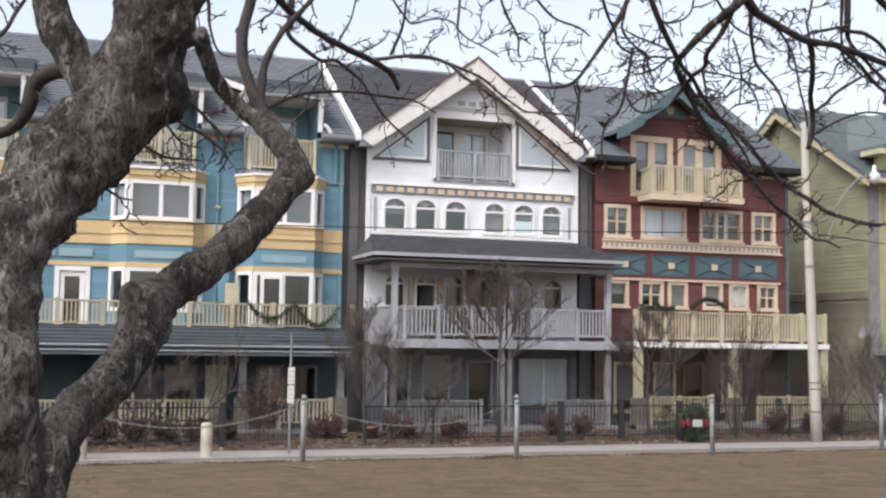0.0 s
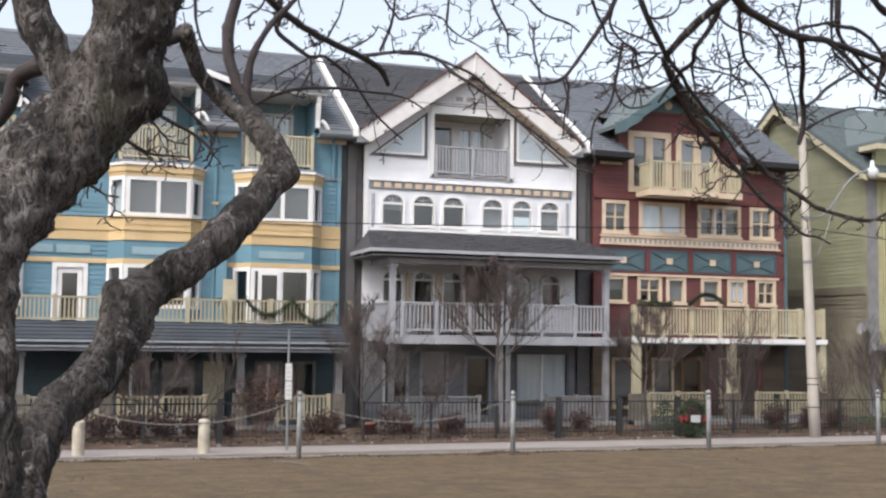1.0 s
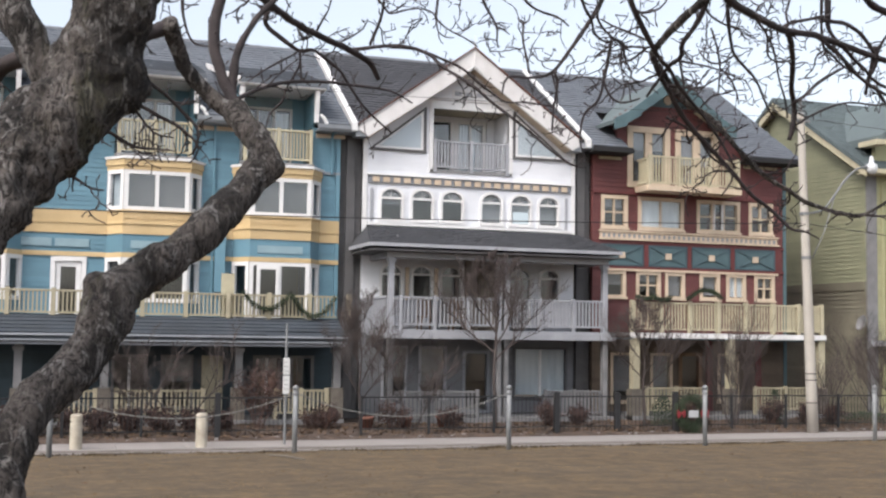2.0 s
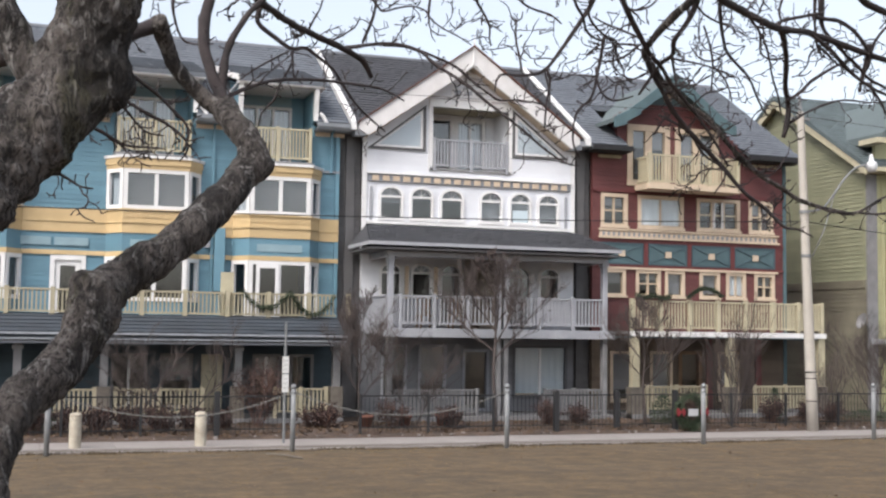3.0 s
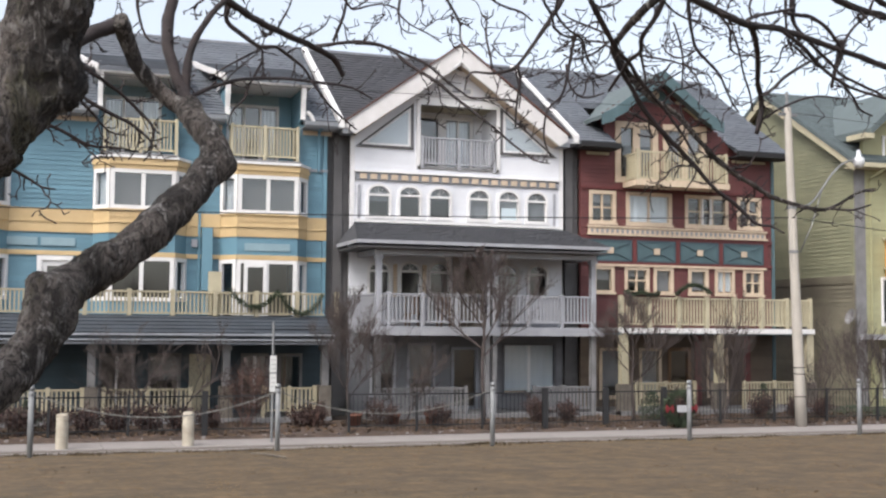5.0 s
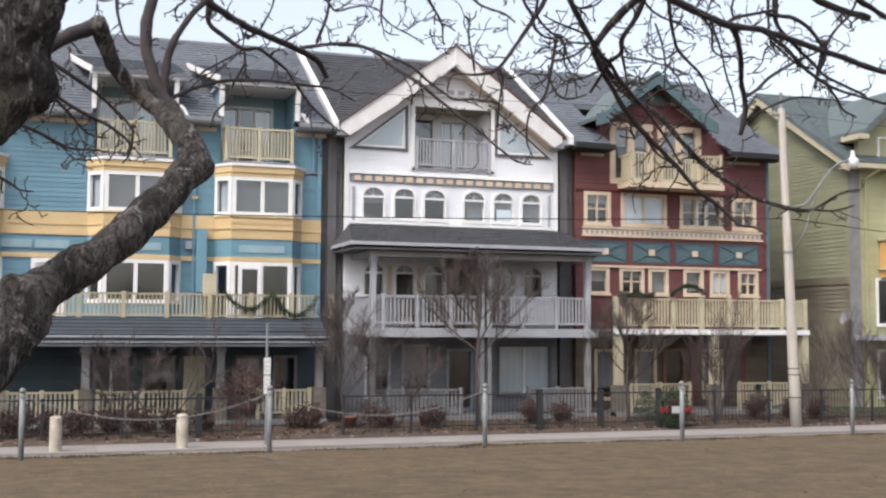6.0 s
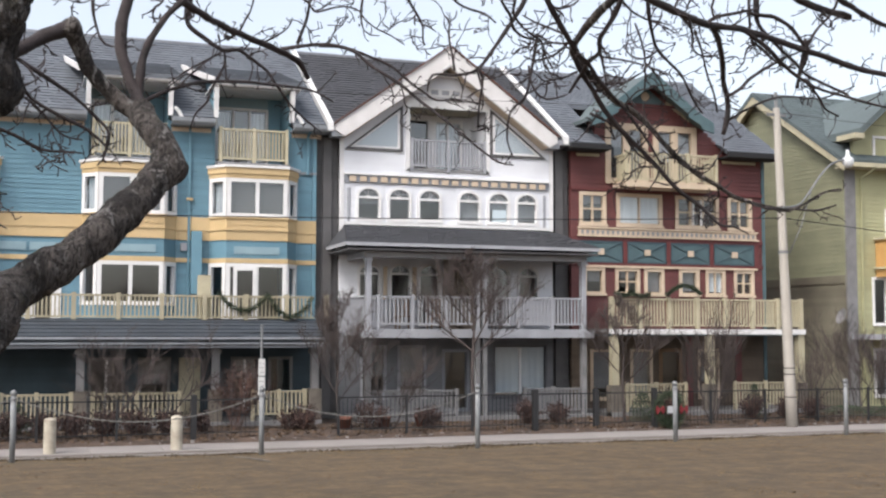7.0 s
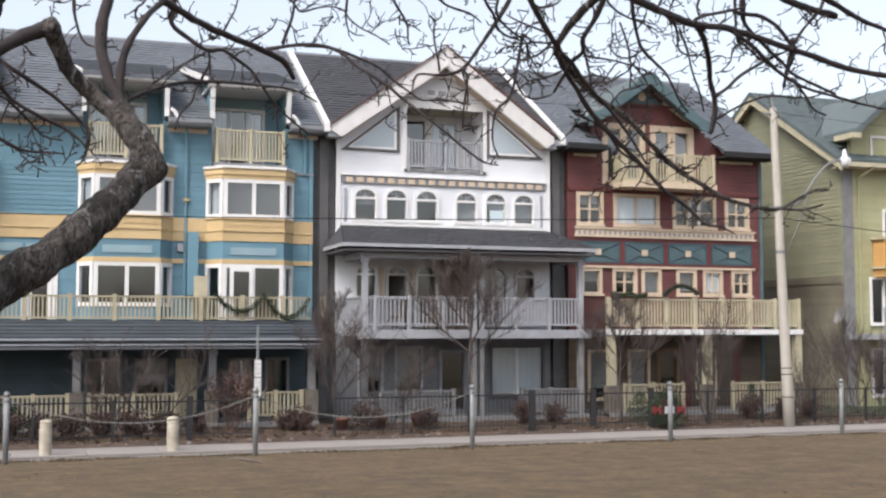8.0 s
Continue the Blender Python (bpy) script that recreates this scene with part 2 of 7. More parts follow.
def beam(bm, p, q, w, h):
    """A square bar from p to q."""
    p, q = Vector(p), Vector(q)
    d = (q - p).normalized()
    u = d.cross(Vector((0, 0, 1)) if abs(d.z) < 0.95 else Vector((1, 0, 0))).normalized()
    v = u.cross(d)
    c = [(-w / 2, -h / 2), (w / 2, -h / 2), (w / 2, h / 2), (-w / 2, h / 2)]
    prism(bm, c, lambda a, b: p + u * a + v * b, lambda a, b: q + u * a + v * b)


def tube(bm, pts, radii, n=6, rough=0.0, seed=0.0, bumps=(), ridge=0.035):
    rings = []
    for i, p in enumerate(pts):
        p = Vector(p)
        d = (Vector(pts[min(i + 1, len(pts) - 1)]) - Vector(pts[max(i - 1, 0)])).normalized()
        u = d.cross(Vector((0.13, 0.97, 0.21))).normalized()
        v = d.cross(u)
        ring = []
        for k in range(n):
            a = 2 * math.pi * k / n
            o = u * math.cos(a) + v * math.sin(a)
            r = radii[i]
            if rough:
                r *= 1 + rough * 0.8 * noise.noise((p + o * radii[i]) * 3.6 + Vector((0, seed, 4))) + rough * noise.noise((p + o * radii[i]) * 7 + Vector((seed, 0, 0))) + rough * 0.6 * noise.noise((p + o * radii[i]) * 19)
                q = p + o * r
                r += ridge * radii[i] * (1 - 2 * abs(noise.noise(Vector((q.x * 34, q.y * 34, q.z * 16)))))
                for c, amp, s in bumps:
                    r += amp * math.exp(-((q - Vector(c)).length / s) ** 2)
            ring.append(bm.verts.new(p + o * r))
        rings.append(ring)
    for a, b in zip(rings, rings[1:]):
        for k in range(n):
            bm.faces.new((a[k], a[(k + 1) % n], b[(k + 1) % n], b[k]))
    bm.faces.new(rings[0][::-1])
    bm.faces.new(rings[-1])


def lathe(bm, x, y, profile, n=16):
    rings = [[bm.verts.new((x + r * math.cos(2 * math.pi * k / n), y + r * math.sin(2 * math.pi * k / n), z)) for k in range(n)] for r, z in profile]
    for a, b in zip(rings, rings[1:]):
        for k in range(n):
            bm.faces.new((a[k], a[(k + 1) % n], b[(k + 1) % n], b[k]))
    bm.faces.new(rings[0][::-1])
    bm.faces.new(rings[-1])


def mesh_of(name, bm, material, smooth=False):
    bmesh.ops.recalc_face_normals(bm, faces=bm.faces)
    me = bpy.data.meshes.new(name)
    bm.to_mesh(me)
    bm.free()
    me.materials.append(M[material])
    if smooth:
        me.polygons.foreach_set("use_smooth", [True] * len(me.polygons))
    return me


def part(name, bm, material, parent=None, label="", smooth=False):
    ob = new(name, mesh_of(name, bm, material, smooth))
    ob.parent = parent
    if label:
        tagged(ob, label)
    return ob


def thing(name, at, label, category, group="", kind=""):
    """A top-level thing: an Empty at its base; its parts are built in world places and moved under it."""
    ob = new(name)
    ob.location = at
    ob.empty_display_size = 0.1
    return tagged(ob, label, category, group, kind)


def settle(ob):
    """Parts were built in world places: keep them there under their thing."""
    back = Matrix.Translation(ob.location).inverted()
    for c in ob.children:
        c.matrix_parent_inverse = back
    return ob


def B():
    return bmesh.new()


def boxes(name, material, parent, *rows, label=""):
    bm = B()
    for r in rows:
        box(bm, *r)
    return part(name, bm, material, parent, label)


# ---- house pieces ----


def siding(bm, x0, x1, z0, z1, holes, y, course=0.14, lap=0.022, top=None, depth=0.16):
    """Lapped boards with real steps, cut round the holes (x0, x1, z0, z1); top(z) gives the x range under a gable."""
    cuts = {z0, z1}
    z = z0
    while z < z1:
        cuts.add(z)
        z += course
    for h in holes:
        cuts.update(c for c in h[2:] if z0 < c < z1)
    cuts = sorted(cuts)
    for a, b in zip(cuts, cuts[1:]):
        if b - a < 0.004:
            continue
        lo, hi = (x0, x1) if top is None else top((a + b) / 2)
        lo, hi = max(lo, x0), min(hi, x1)
        spans = [(lo, hi)]
        for h in holes:
            if h[2] < b - 0.001 and h[3] > a + 0.001:
                spans = [s for p, q in spans for s in ((p, min(q, h[0])), (max(p, h[1]), q)) if s[1] - s[0] > 0.003]
        base = z0 + math.floor((a - z0) / course + 1e-6) * course
        for p, q in spans:
            ya, yb = y - lap * (1 - (a - base) / course), y - lap * (1 - (b - base) / course)
            v = [bm.verts.new(c) for c in ((p, ya, a), (q, ya, a), (q, yb, b), (p, yb, b), (p, y + depth, a), (q, y + depth, a), (q, y + depth, b), (p, y + depth, b))]
            for f in ((0, 1, 2, 3), (0, 4, 5, 1), (1, 5, 6, 2), (3, 2, 6, 7), (0, 3, 7, 4), (5, 4, 7, 6)):
                bm.faces.new([v[i] for i in f])


def boards(house, material, bm, label="", limit=300, turn=None):
    """The lapped boards of a wall, each one a part of the house; those past the limit stay joined."""
    quads = ((0, 1, 2, 3), (0, 4, 5, 1), (1, 5, 6, 2), (3, 2, 6, 7), (0, 3, 7, 4), (5, 4, 7, 6))
    co = [tuple(v.co) if turn is None else turn(v.co) for v in bm.verts]
    bm.free()
    rows = [co[i:i + 8] for i in range(0, len(co), 8)]
    rows.sort(key=lambda r: -(abs(r[1][0] - r[0][0]) + abs(r[1][1] - r[0][1])))
    def make(name, group):
        vs = [c for r in group for c in r]
        me = bpy.data.meshes.new(name)
        me.from_pydata(vs, [], [tuple(8 * k + i for i in (q if turn is None else q[::-1])) for k in range(len(group)) for q in quads])
        me.materials.append(M[material])
        ob = new(name, me)
        ob.parent = house
        return ob
    for r in rows[:limit]:
        make("siding_board", [r])
    if rows[limit:]:
        tagged(make("short_boards", rows[limit:]), label, kind="stuff")


def ring_frame(bm, x0, x1, z0, z1, w, at):
    """A closed rectangular frame, w wide; at(along, depth, up) gives its corners, depth being 0 in front and 1 behind."""
    outer, inner = ((x0, z0), (x1, z0), (x1, z1), (x0, z1)), ((x0 + w, z0 + w), (x1 - w, z0 + w), (x1 - w, z1 - w), (x0 + w, z1 - w))
    loops = [[bm.verts.new(at(a, d, c)) for a, c in ring] for d, ring in ((0, outer), (0, inner), (1, inner), (1, outer))]
    for p, q in zip(loops, loops[1:] + loops[:1]):
        for k in range(4):
            bm.faces.new((p[k], p[(k + 1) % 4], q[(k + 1) % 4], q[k]))


def arch_pts(x0, x1, z0, z1, n=10):
    r = (x1 - x0) / 2
    return [(x0, z0), (x1, z0)] + [(x0 + r + r * math.cos(math.pi * k / n), z1 - r * 0.8 + r * 0.8 * math.sin(math.pi * k / n)) for k in range(n + 1)]


def spandrels(house, x0, x1, z1, y, material):
    """The wall's corners beside an arched head."""
    r, cx = (x1 - x0) / 2, (x0 + x1) / 2
    for s in (-1, 1):
        bm = B()
        arc = [(cx + s * r * math.cos(k * math.pi / 12), z1 - r * 0.8 + r * 0.8 * math.sin(k * math.pi / 12)) for k in range(7)]
        front(bm, arc + [(cx, z1 + 0.03), (cx + s * (r + 0.02), z1 + 0.03), (cx + s * (r + 0.02), z1 - r * 0.8)], y - 0.012, y + 0.1)
        part("spandrel", bm, material, house)


def window(house, x0, x1, z0, z1, y, trim, w=0.1, cols=1, rows=1, blind=0.0, arch=False, bar=0.04, name="window", cover="blind", sill=True, rowsplit=None):
    """Frame with panes set back in it, and a blind or curtain behind; y is the wall's face."""
    bm = B()
    if arch:
        outer, inner = arch_pts(x0, x1, z0, z1), arch_pts(x0 + w, x1 - w, z0 + w, z1 - w)
        fo, fi = [bm.verts.new((p[0], y - 0.07, p[1])) for p in outer], [bm.verts.new((p[0], y - 0.07, p[1])) for p in inner]
        bo, bi = [bm.verts.new((p[0], y + 0.12, p[1])) for p in outer], [bm.verts.new((p[0], y + 0.12, p[1])) for p in inner]
        n = len(outer)
        for i in range(n):
            j = (i + 1) % n
            for q in ((fo[i], fo[j], fi[j], fi[i]), (fi[i], fi[j], bi[j], bi[i]), (fo[j], fo[i], bo[i], bo[j])):
                bm.faces.new(q)
        zt = z1 - (x1 - x0) * 0.4
        box(bm, x0 + w, x1 - w, y - 0.04, y + 0.08, zt - 0.06, zt + 0.01)
        box(bm, (x0 + x1) / 2 - 0.006, (x0 + x1) / 2 + 0.006, y + 0.02, y + 0.045, zt, z1 - w)
        for s in (-1, 1):
            beam(bm, ((x0 + x1) / 2, y + 0.03, zt), ((x0 + x1) / 2 + s * 0.2 * (x1 - x0), y + 0.03, z1 - w - 0.06), 0.009, 0.012)
    else:
        ring_frame(bm, x0, x1, z0, z1, w, lambda a, b, c: (a, y - 0.06 + 0.18 * b, c))
    frame_ob = part(name, bm, trim, house)
    ix0, ix1, iz0, iz1 = x0 + w, x1 - w, z0 + w, z1 - w
    zs = [iz0 + (iz1 - iz0) * k / rows for k in range(rows + 1)] if rowsplit is None else [iz0, iz0 + (iz1 - iz0) * rowsplit, iz1]
    if cols > 1 or len(zs) > 2:
        bm = B()
        for k in range(1, cols):
            c = ix0 + (ix1 - ix0) * k / cols
            box(bm, c - bar, c + bar, y - 0.03, y + 0.09, iz0, iz1)
        for c in zs[1:-1]:
            for k in range(cols):
                a = ix0 + (ix1 - ix0) * k / cols + (bar if k else 0)
                b = ix0 + (ix1 - ix0) * (k + 1) / cols - (bar if k < cols - 1 else 0)
                box(bm, a, b, y - 0.01, y + 0.08, c - 0.025, c + 0.025)
        part("mullion", bm, "white_trim" if trim not in ("cream_light",) else trim, frame_ob)
    for k in range(cols):
        a, b = ix0 + (ix1 - ix0) * k / cols + (bar if k else 0), ix0 + (ix1 - ix0) * (k + 1) / cols - (bar if k < cols - 1 else 0)
        bm = B()
        if arch:
            front(bm, arch_pts(ix0, ix1, iz0, iz1), y + 0.05, y + 0.06)
        else:
            box(bm, a, b, y + 0.05, y + 0.06, iz0, iz1)
        pane = part("pane", bm, "glass", frame_ob)
        pane.visible_shadow = False
    if blind > 0:
        bm = B()
        zb = iz1 - (iz1 - iz0) * blind
        if cover == "curtain":
            nn = 26
            prev = None
            for i in range(nn + 1):
                x = ix0 + (ix1 - ix0) * i / nn
                yy = y + 0.085 + 0.012 * math.sin(i * 1.9) + 0.004 * math.sin(i * 5.1)
                now = (bm.verts.new((x, yy, zb)), bm.verts.new((x, yy, iz1)))
                if prev:
                    bm.faces.new((prev[0], now[0], now[1], prev[1]))
                prev = now
        else:
            z = zb
            while z < iz1 - 0.02:
                box(bm, ix0 - 0.01, ix1 + 0.01, y + 0.17, y + 0.19, z, min(z + 0.045, iz1))
                z += 0.05
        part(cover, bm, cover, frame_ob)
    if sill:
        boxes("window_sill", trim, frame_ob, (x0 - 0.04, x1 + 0.04, y - 0.11, y - 0.062, z0 - 0.03, z0 + 0.05))
    return frame_ob


def railing(parent, x0, x1, y, z0, z1, material, posts=(), gap=0.115, w=0.04, name="railing", pw=0.1, drop=0.18):
    """Rails (one mesh), each post and the balusters between them along x."""
    rail = boxes(name, material, parent, (x0, x1, y - 0.045, y + 0.045, z1 - 0.06, z1))
    boxes("bottom_rail", material, rail, (x0, x1, y - 0.03, y + 0.03, z0, z0 + 0.06))
    bm = B()
    box(bm, -w / 2, w / 2, -0.02, 0.02, z0 + 0.06, z1 - 0.06)
    stick = mesh_of("baluster", bm, material)
    x = x0 + gap * 0.6
    while x < x1 - 0.03:
        if all(abs(x - p) > pw * 0.75 for p in posts):
            ob = new("baluster", stick)
            ob.parent, ob.location = rail, (x, y, 0)
        x += gap
    for p in posts:
        boxes("post", material, rail, (p - pw / 2, p + pw / 2, y - pw / 2 - 0.01, y + pw / 2 + 0.01, z0 - drop, z1 + 0.05))
    return rail


def side_railing(parent, x, y0, y1, z0, z1, material, gap=0.115, w=0.04):
    rail = boxes("side_railing", material, parent, (x - 0.045, x + 0.045, y0, y1, z1 - 0.06, z1))
    boxes("bottom_rail", material, rail, (x - 0.03, x + 0.03, y0, y1, z0, z0 + 0.06))
    bm = B()
    box(bm, -0.02, 0.02, -w / 2, w / 2, z0 + 0.06, z1 - 0.06)
    stick = mesh_of("baluster", bm, material)
    y = y0 + gap
    while y < y1 - 0.03:
        ob = new("baluster", stick)
        ob.parent, ob.location = rail, (x, y, 0)
        y += gap
    return rail


def slope_shingles(bm, x0, x1, ya, za, yb, zb, rows, width, rng, thick=0.03, skew=None):
    """Rows of slates on a slope from (ya, za) up to (yb, zb); skew(f) trims the x range at the share f of the way up."""
    dy, dz = (yb - ya) / rows, (zb - za) / rows
    ln = math.hypot(dy, dz)
    ny, nz = -dz / ln * thick, dy / ln * thick
    if yb < ya:
        ny, nz = -ny, -nz
    for i in range(rows):
        lo, hi = (x0, x1) if skew is None else skew((i + 0.5) / rows)
        if hi - lo < 0.05:
            continue
        y, z = ya + dy * i, za + dz * i
        x = lo - rng.random() * width
        while x < hi:
            a, b = max(x + 0.008, lo), min(x + width - 0.008, hi)
            x += width * rng.choice((0.8, 1.0, 1.0, 1.25))
            b = min(b, x - 0.008, hi)
            if b - a < 0.02:
                continue
            k = 1 + rng.random() * 0.25
            v = [bm.verts.new(c) for c in ((a, y + ny * k, z + nz * k), (b, y + ny * k, z + nz * k), (b, y + dy * 1.1 + ny * 0.2, z + dz * 1.1 + nz * 0.2), (a, y + dy * 1.1 + ny * 0.2, z + dz * 1.1 + nz * 0.2), (a, y, z), (b, y, z))]
            bm.faces.new((v[0], v[1], v[2], v[3]))
            bm.faces.new((v[4], v[5], v[1], v[0]))


def roof_slab(name, parent, material, x0, x1, ya, za, yb, zb, width=0.36, rows=None, seed=1, skew=None):
    """A roof slope: a sheathing slab and the slates on it."""
    rng = random.Random(seed)
    bm = B()
    if skew is None:
        side(bm, [(ya, za - 0.01), (yb, zb - 0.01), (yb, zb - 0.16), (ya, za - 0.16)], x0, x1)
    else:
        (a0, a1), (b0, b1) = skew(0), skew(1)
        v = [bm.verts.new(c) for c in ((a0, ya, za - 0.01), (a1, ya, za - 0.01), (b1, yb, zb - 0.01), (b0, yb, zb - 0.01), (a0, ya, za - 0.16), (a1, ya, za - 0.16), (b1, yb, zb - 0.16), (b0, yb, zb - 0.16))]
        for f in ((0, 1, 2, 3), (7, 6, 5, 4), (0, 4, 5, 1), (1, 5, 6, 2), (2, 6, 7, 3), (3, 7, 4, 0)):
            bm.faces.new([v[i] for i in f])
    slab = part(name, bm, material, parent)
    bm = B()
    slope_shingles(bm, x0, x1, ya, za, yb, zb, rows or max(2, round(math.hypot(yb - ya, zb - za) / 0.24)), width, rng, skew=skew)
    tagged(part("slates", bm, material, slab), kind="stuff")
    return slab


def shell(house, x0, x1, floors, depth=10.5, y=44.16):
    """Plain back and side walls and floors that close a house behind its front."""
    boxes("back_wall", "interior", house, (x0 + 0.16, x1 - 0.16, y + 5.2, y + 5.3, -1.0, 8.8))
    for z in floors:
        boxes("floor", "interior", house, (x0 + 0.16, x1 - 0.16, y + 0.01, y + 5.19, z - 0.2, z))

# ---- ground ----
PROFILE = [(-60, 0.6), (4, 0.55), (14, 0.38), (22, 0.12), (26.2, 0.0), (30, -0.42), (34, -0.84), (35.9, -0.97)]


def ground_z(y):
    for (a, za), (b, zb) in zip(PROFILE, PROFILE[1:]):
        if a <= y <= b:
            return za + (zb - za) * (y - a) / (b - a)
    return PROFILE[-1][1] if y > 0 else PROFILE[0][1]


def build_ground():
    bm = B()
    ys = [-60, -20, 0] + [4 + 0.5 * i for i in range(64)] + [35.95]
    xs = [-500, -150, -60] + [-30 + 0.5 * i for i in range(101)] + [40, 150, 500]
    def zz(x, y):
        z = ground_z(y)
        return z + (0.035 * noise.noise(Vector((x * 0.35, y * 0.35, 3))) + 0.02 * noise.noise(Vector((x * 1.3, y * 1.3, 7)))) * (1 if 5 < y < 35.9 else 0)
    grid = [[bm.verts.new((x, y, zz(x, y))) for x in xs] for y in ys]
    # the sheet runs on under path and houses to the horizon
    for y, z in ((36.0, -1.15), (44, -1.15), (120, -1.2), (900, -1.2)):
        grid.append([bm.verts.new((x, y, z)) for x in xs])
    for a, b in zip(grid, grid[1:]):
        for i in range(len(xs) - 1):
            bm.faces.new((a[i], a[i + 1], b[i + 1], b[i]))
    tagged(part("ground", bm, "grass", smooth=True), "dormant yellow-brown park lawn sloping down to a path", "lawn", kind="structure")
    # dry blades
    rng = random.Random(4)
    verts, faces = [], []
    for _ in range(110000):
        y = 14 + 21.8 * rng.random() ** 0.8
        half = (y - 5.9) * 0.47 + 1
        cx = -12.5 + (y - 5.9) * 0.34
        x = cx + (rng.random() * 2 - 1) * half
        if noise.noise(Vector((x * 0.6, y * 0.6, 2))) < -0.1 and rng.random() < 0.6:
            continue
        z = zz(x, y) - 0.005
        h = 0.004 + 0.014 * rng.random()
        a = rng.random() * 6.3
        w = 0.006 + 0.007 * rng.random()
        lx, ly = (rng.random() - 0.5) * 0.12, (rng.random() - 0.5) * 0.12
        i = len(verts)
        verts += [(x - w * math.cos(a), y - w * math.sin(a), z), (x + w * math.cos(a), y + w * math.sin(a), z), (x + lx, y + ly, z + h)]
        faces.append((i, i + 1, i + 2))
    me = bpy.data.meshes.new("grass")
    me.from_pydata(verts, [], faces)
    me.materials.append(M["blade"])
    tagged(new("grass", me), "short dry winter grass blades on the lawn", "grass", kind="stuff")
    verts, faces = [], []
    for _ in range(60):
        y = 15 + 20.5 * rng.random()
        x = -12.5 + (y - 5.9) * 0.34 + (rng.random() * 2 - 1) * ((y - 5.9) * 0.45 + 1)
        z, a, s = zz(x, y) + 0.015, rng.random() * 6.3, 0.02 + 0.035 * rng.random()
        i = len(verts)
        verts += [(x + s * math.cos(a + k * 1.57), y + s * 0.7 * math.sin(a + k * 1.57), z + 0.03 * rng.random()) for k in range(4)]
        faces.append((i, i + 1, i + 2, i + 3))
    me = bpy.data.meshes.new("fallen_leaves")
    me.from_pydata(verts, [], faces)
    me.materials.append(M["leaf_brown"])
    tagged(new("fallen_leaves", me), "scattered dead brown leaves on the lawn", "leaves", kind="stuff")
    # dark tufts and clods at the lawn's edge
    verts, faces = [], []
    for k in range(95):
        cy = 35.88 - abs(rng.gauss(0, 0.5)) if k % 5 else 30 + 5.5 * rng.random()
        cx, spread = -16 + 34 * rng.random(), 0.08 + 0.16 * rng.random()
        for _ in range(46):
            x, y = cx + rng.gauss(0, spread * 1.5), cy + rng.gauss(0, spread * 0.6)
            y = min(y, 35.9)
            z, a, w = zz(x, y) - 0.004, rng.random() * 6.3, 0.02
            i = len(verts)
            verts += [(x - w * math.cos(a), y - w * math.sin(a), z), (x + w * math.cos(a), y + w * math.sin(a), z), (x + rng.gauss(0, 0.04), y + rng.gauss(0, 0.04), z + 0.03 + 0.05 * rng.random())]
            faces.append((i, i + 1, i + 2))
    me = bpy.data.meshes.new("grass_tufts")
    me.from_pydata(verts, [], faces)
    me.materials.append(M["tuft"])
    tagged(new("grass_tufts", me), "dark withered grass tufts along the lawn edge", "grass", kind="stuff")
    # footpath of poured slabs
    path = boxes("pavement", "soil", None, (-60, 60, 36.75, 38.55, -1.14, -0.99))
    tagged(path, "pale concrete footpath along the front gardens", "footpath", kind="structure")
    tagged(boxes("verge", "verge", None, (-60, 60, 36.07, 36.74, -1.13, -0.95)), "worn dark gravel strip beside the footpath", "verge", kind="structure")
    tagged(boxes("kerb", "path", None, (-60, 60, 35.93, 36.06, -1.13, -0.93)), "low pale kerb edging the lawn", "kerb", kind="structure")
    bm = B()
    box(bm, 0, 1.79, 36.75, 38.5, -0.99, -0.93)
    bmesh.ops.bevel(bm, geom=bm.edges[:], offset=0.012, segments=1, affect="EDGES")
    slab = mesh_of("slab", bm, "path")
    for i in range(-12, 16):
        ob = new("slab", slab)
        ob.location = (i * 1.8, 0, 0.006 * rng.random())
        ob.parent = path
    # garden bed with litter
    bm = B()
    xs = [-40 + 0.4 * i for i in range(201)]
    rows = [(38.56, -1.1), (38.57, -0.93), (38.9, -0.86), (39.6, -0.8), (40.4, -0.76), (41.2, -0.74), (42.2, -0.74), (43.9, -0.74)]
    g = [[bm.verts.new((x, y, z + (0.07 * noise.noise(Vector((x * 1.1, y * 1.1, 1))) if 38.6 < y < 43 else 0))) for x in xs] for y, z in rows]
    for a, b in zip(g, g[1:]):
        for i in range(len(xs) - 1):
            bm.faces.new((a[i], a[i + 1], b[i + 1], b[i]))
    tagged(part("garden_bed", bm, "soil", smooth=True), "brown garden bed covered in leaf litter and mulch", "garden bed", kind="structure")
    verts, faces = [], []
    for _ in range(5000):
        x, y = -16 + 36 * rng.random(), 38.6 + 2.6 * rng.random()
        z, a, s = -0.87 + (y - 38.6) * 0.055 + 0.06 * noise.noise(Vector((x * 1.1, y * 1.1, 1))), rng.random() * 6.3, 0.03 + 0.05 * rng.random()
        i = len(verts)
        verts += [(x + s * math.cos(a + k * 1.57), y + s * 0.7 * math.sin(a + k * 1.57), z + 0.01 + 0.06 * rng.random()) for k in range(4)]
        faces.append((i, i + 1, i + 2, i + 3))
    me = bpy.data.meshes.new("leaf_litter")
    me.from_pydata(verts, [], faces)
    me.materials.append(M["leaf_brown"])
    tagged(new("leaf_litter", me), "dead leaves heaped on the garden beds", "leaves", kind="stuff")


build_ground()

F = 44.0  # the house fronts


def fin(parent, x, ya, za, yb, zb, w=0.19, h=0.28):
    """White-capped party wall standing above the roof."""
    bm = B()
    side(bm, [(ya, za), (yb, zb), (yb, zb + h), (ya, za + h)], x - w / 2, x + w / 2)
    part("parapet", bm, "white_trim", parent, "white capped parapet between roofs")


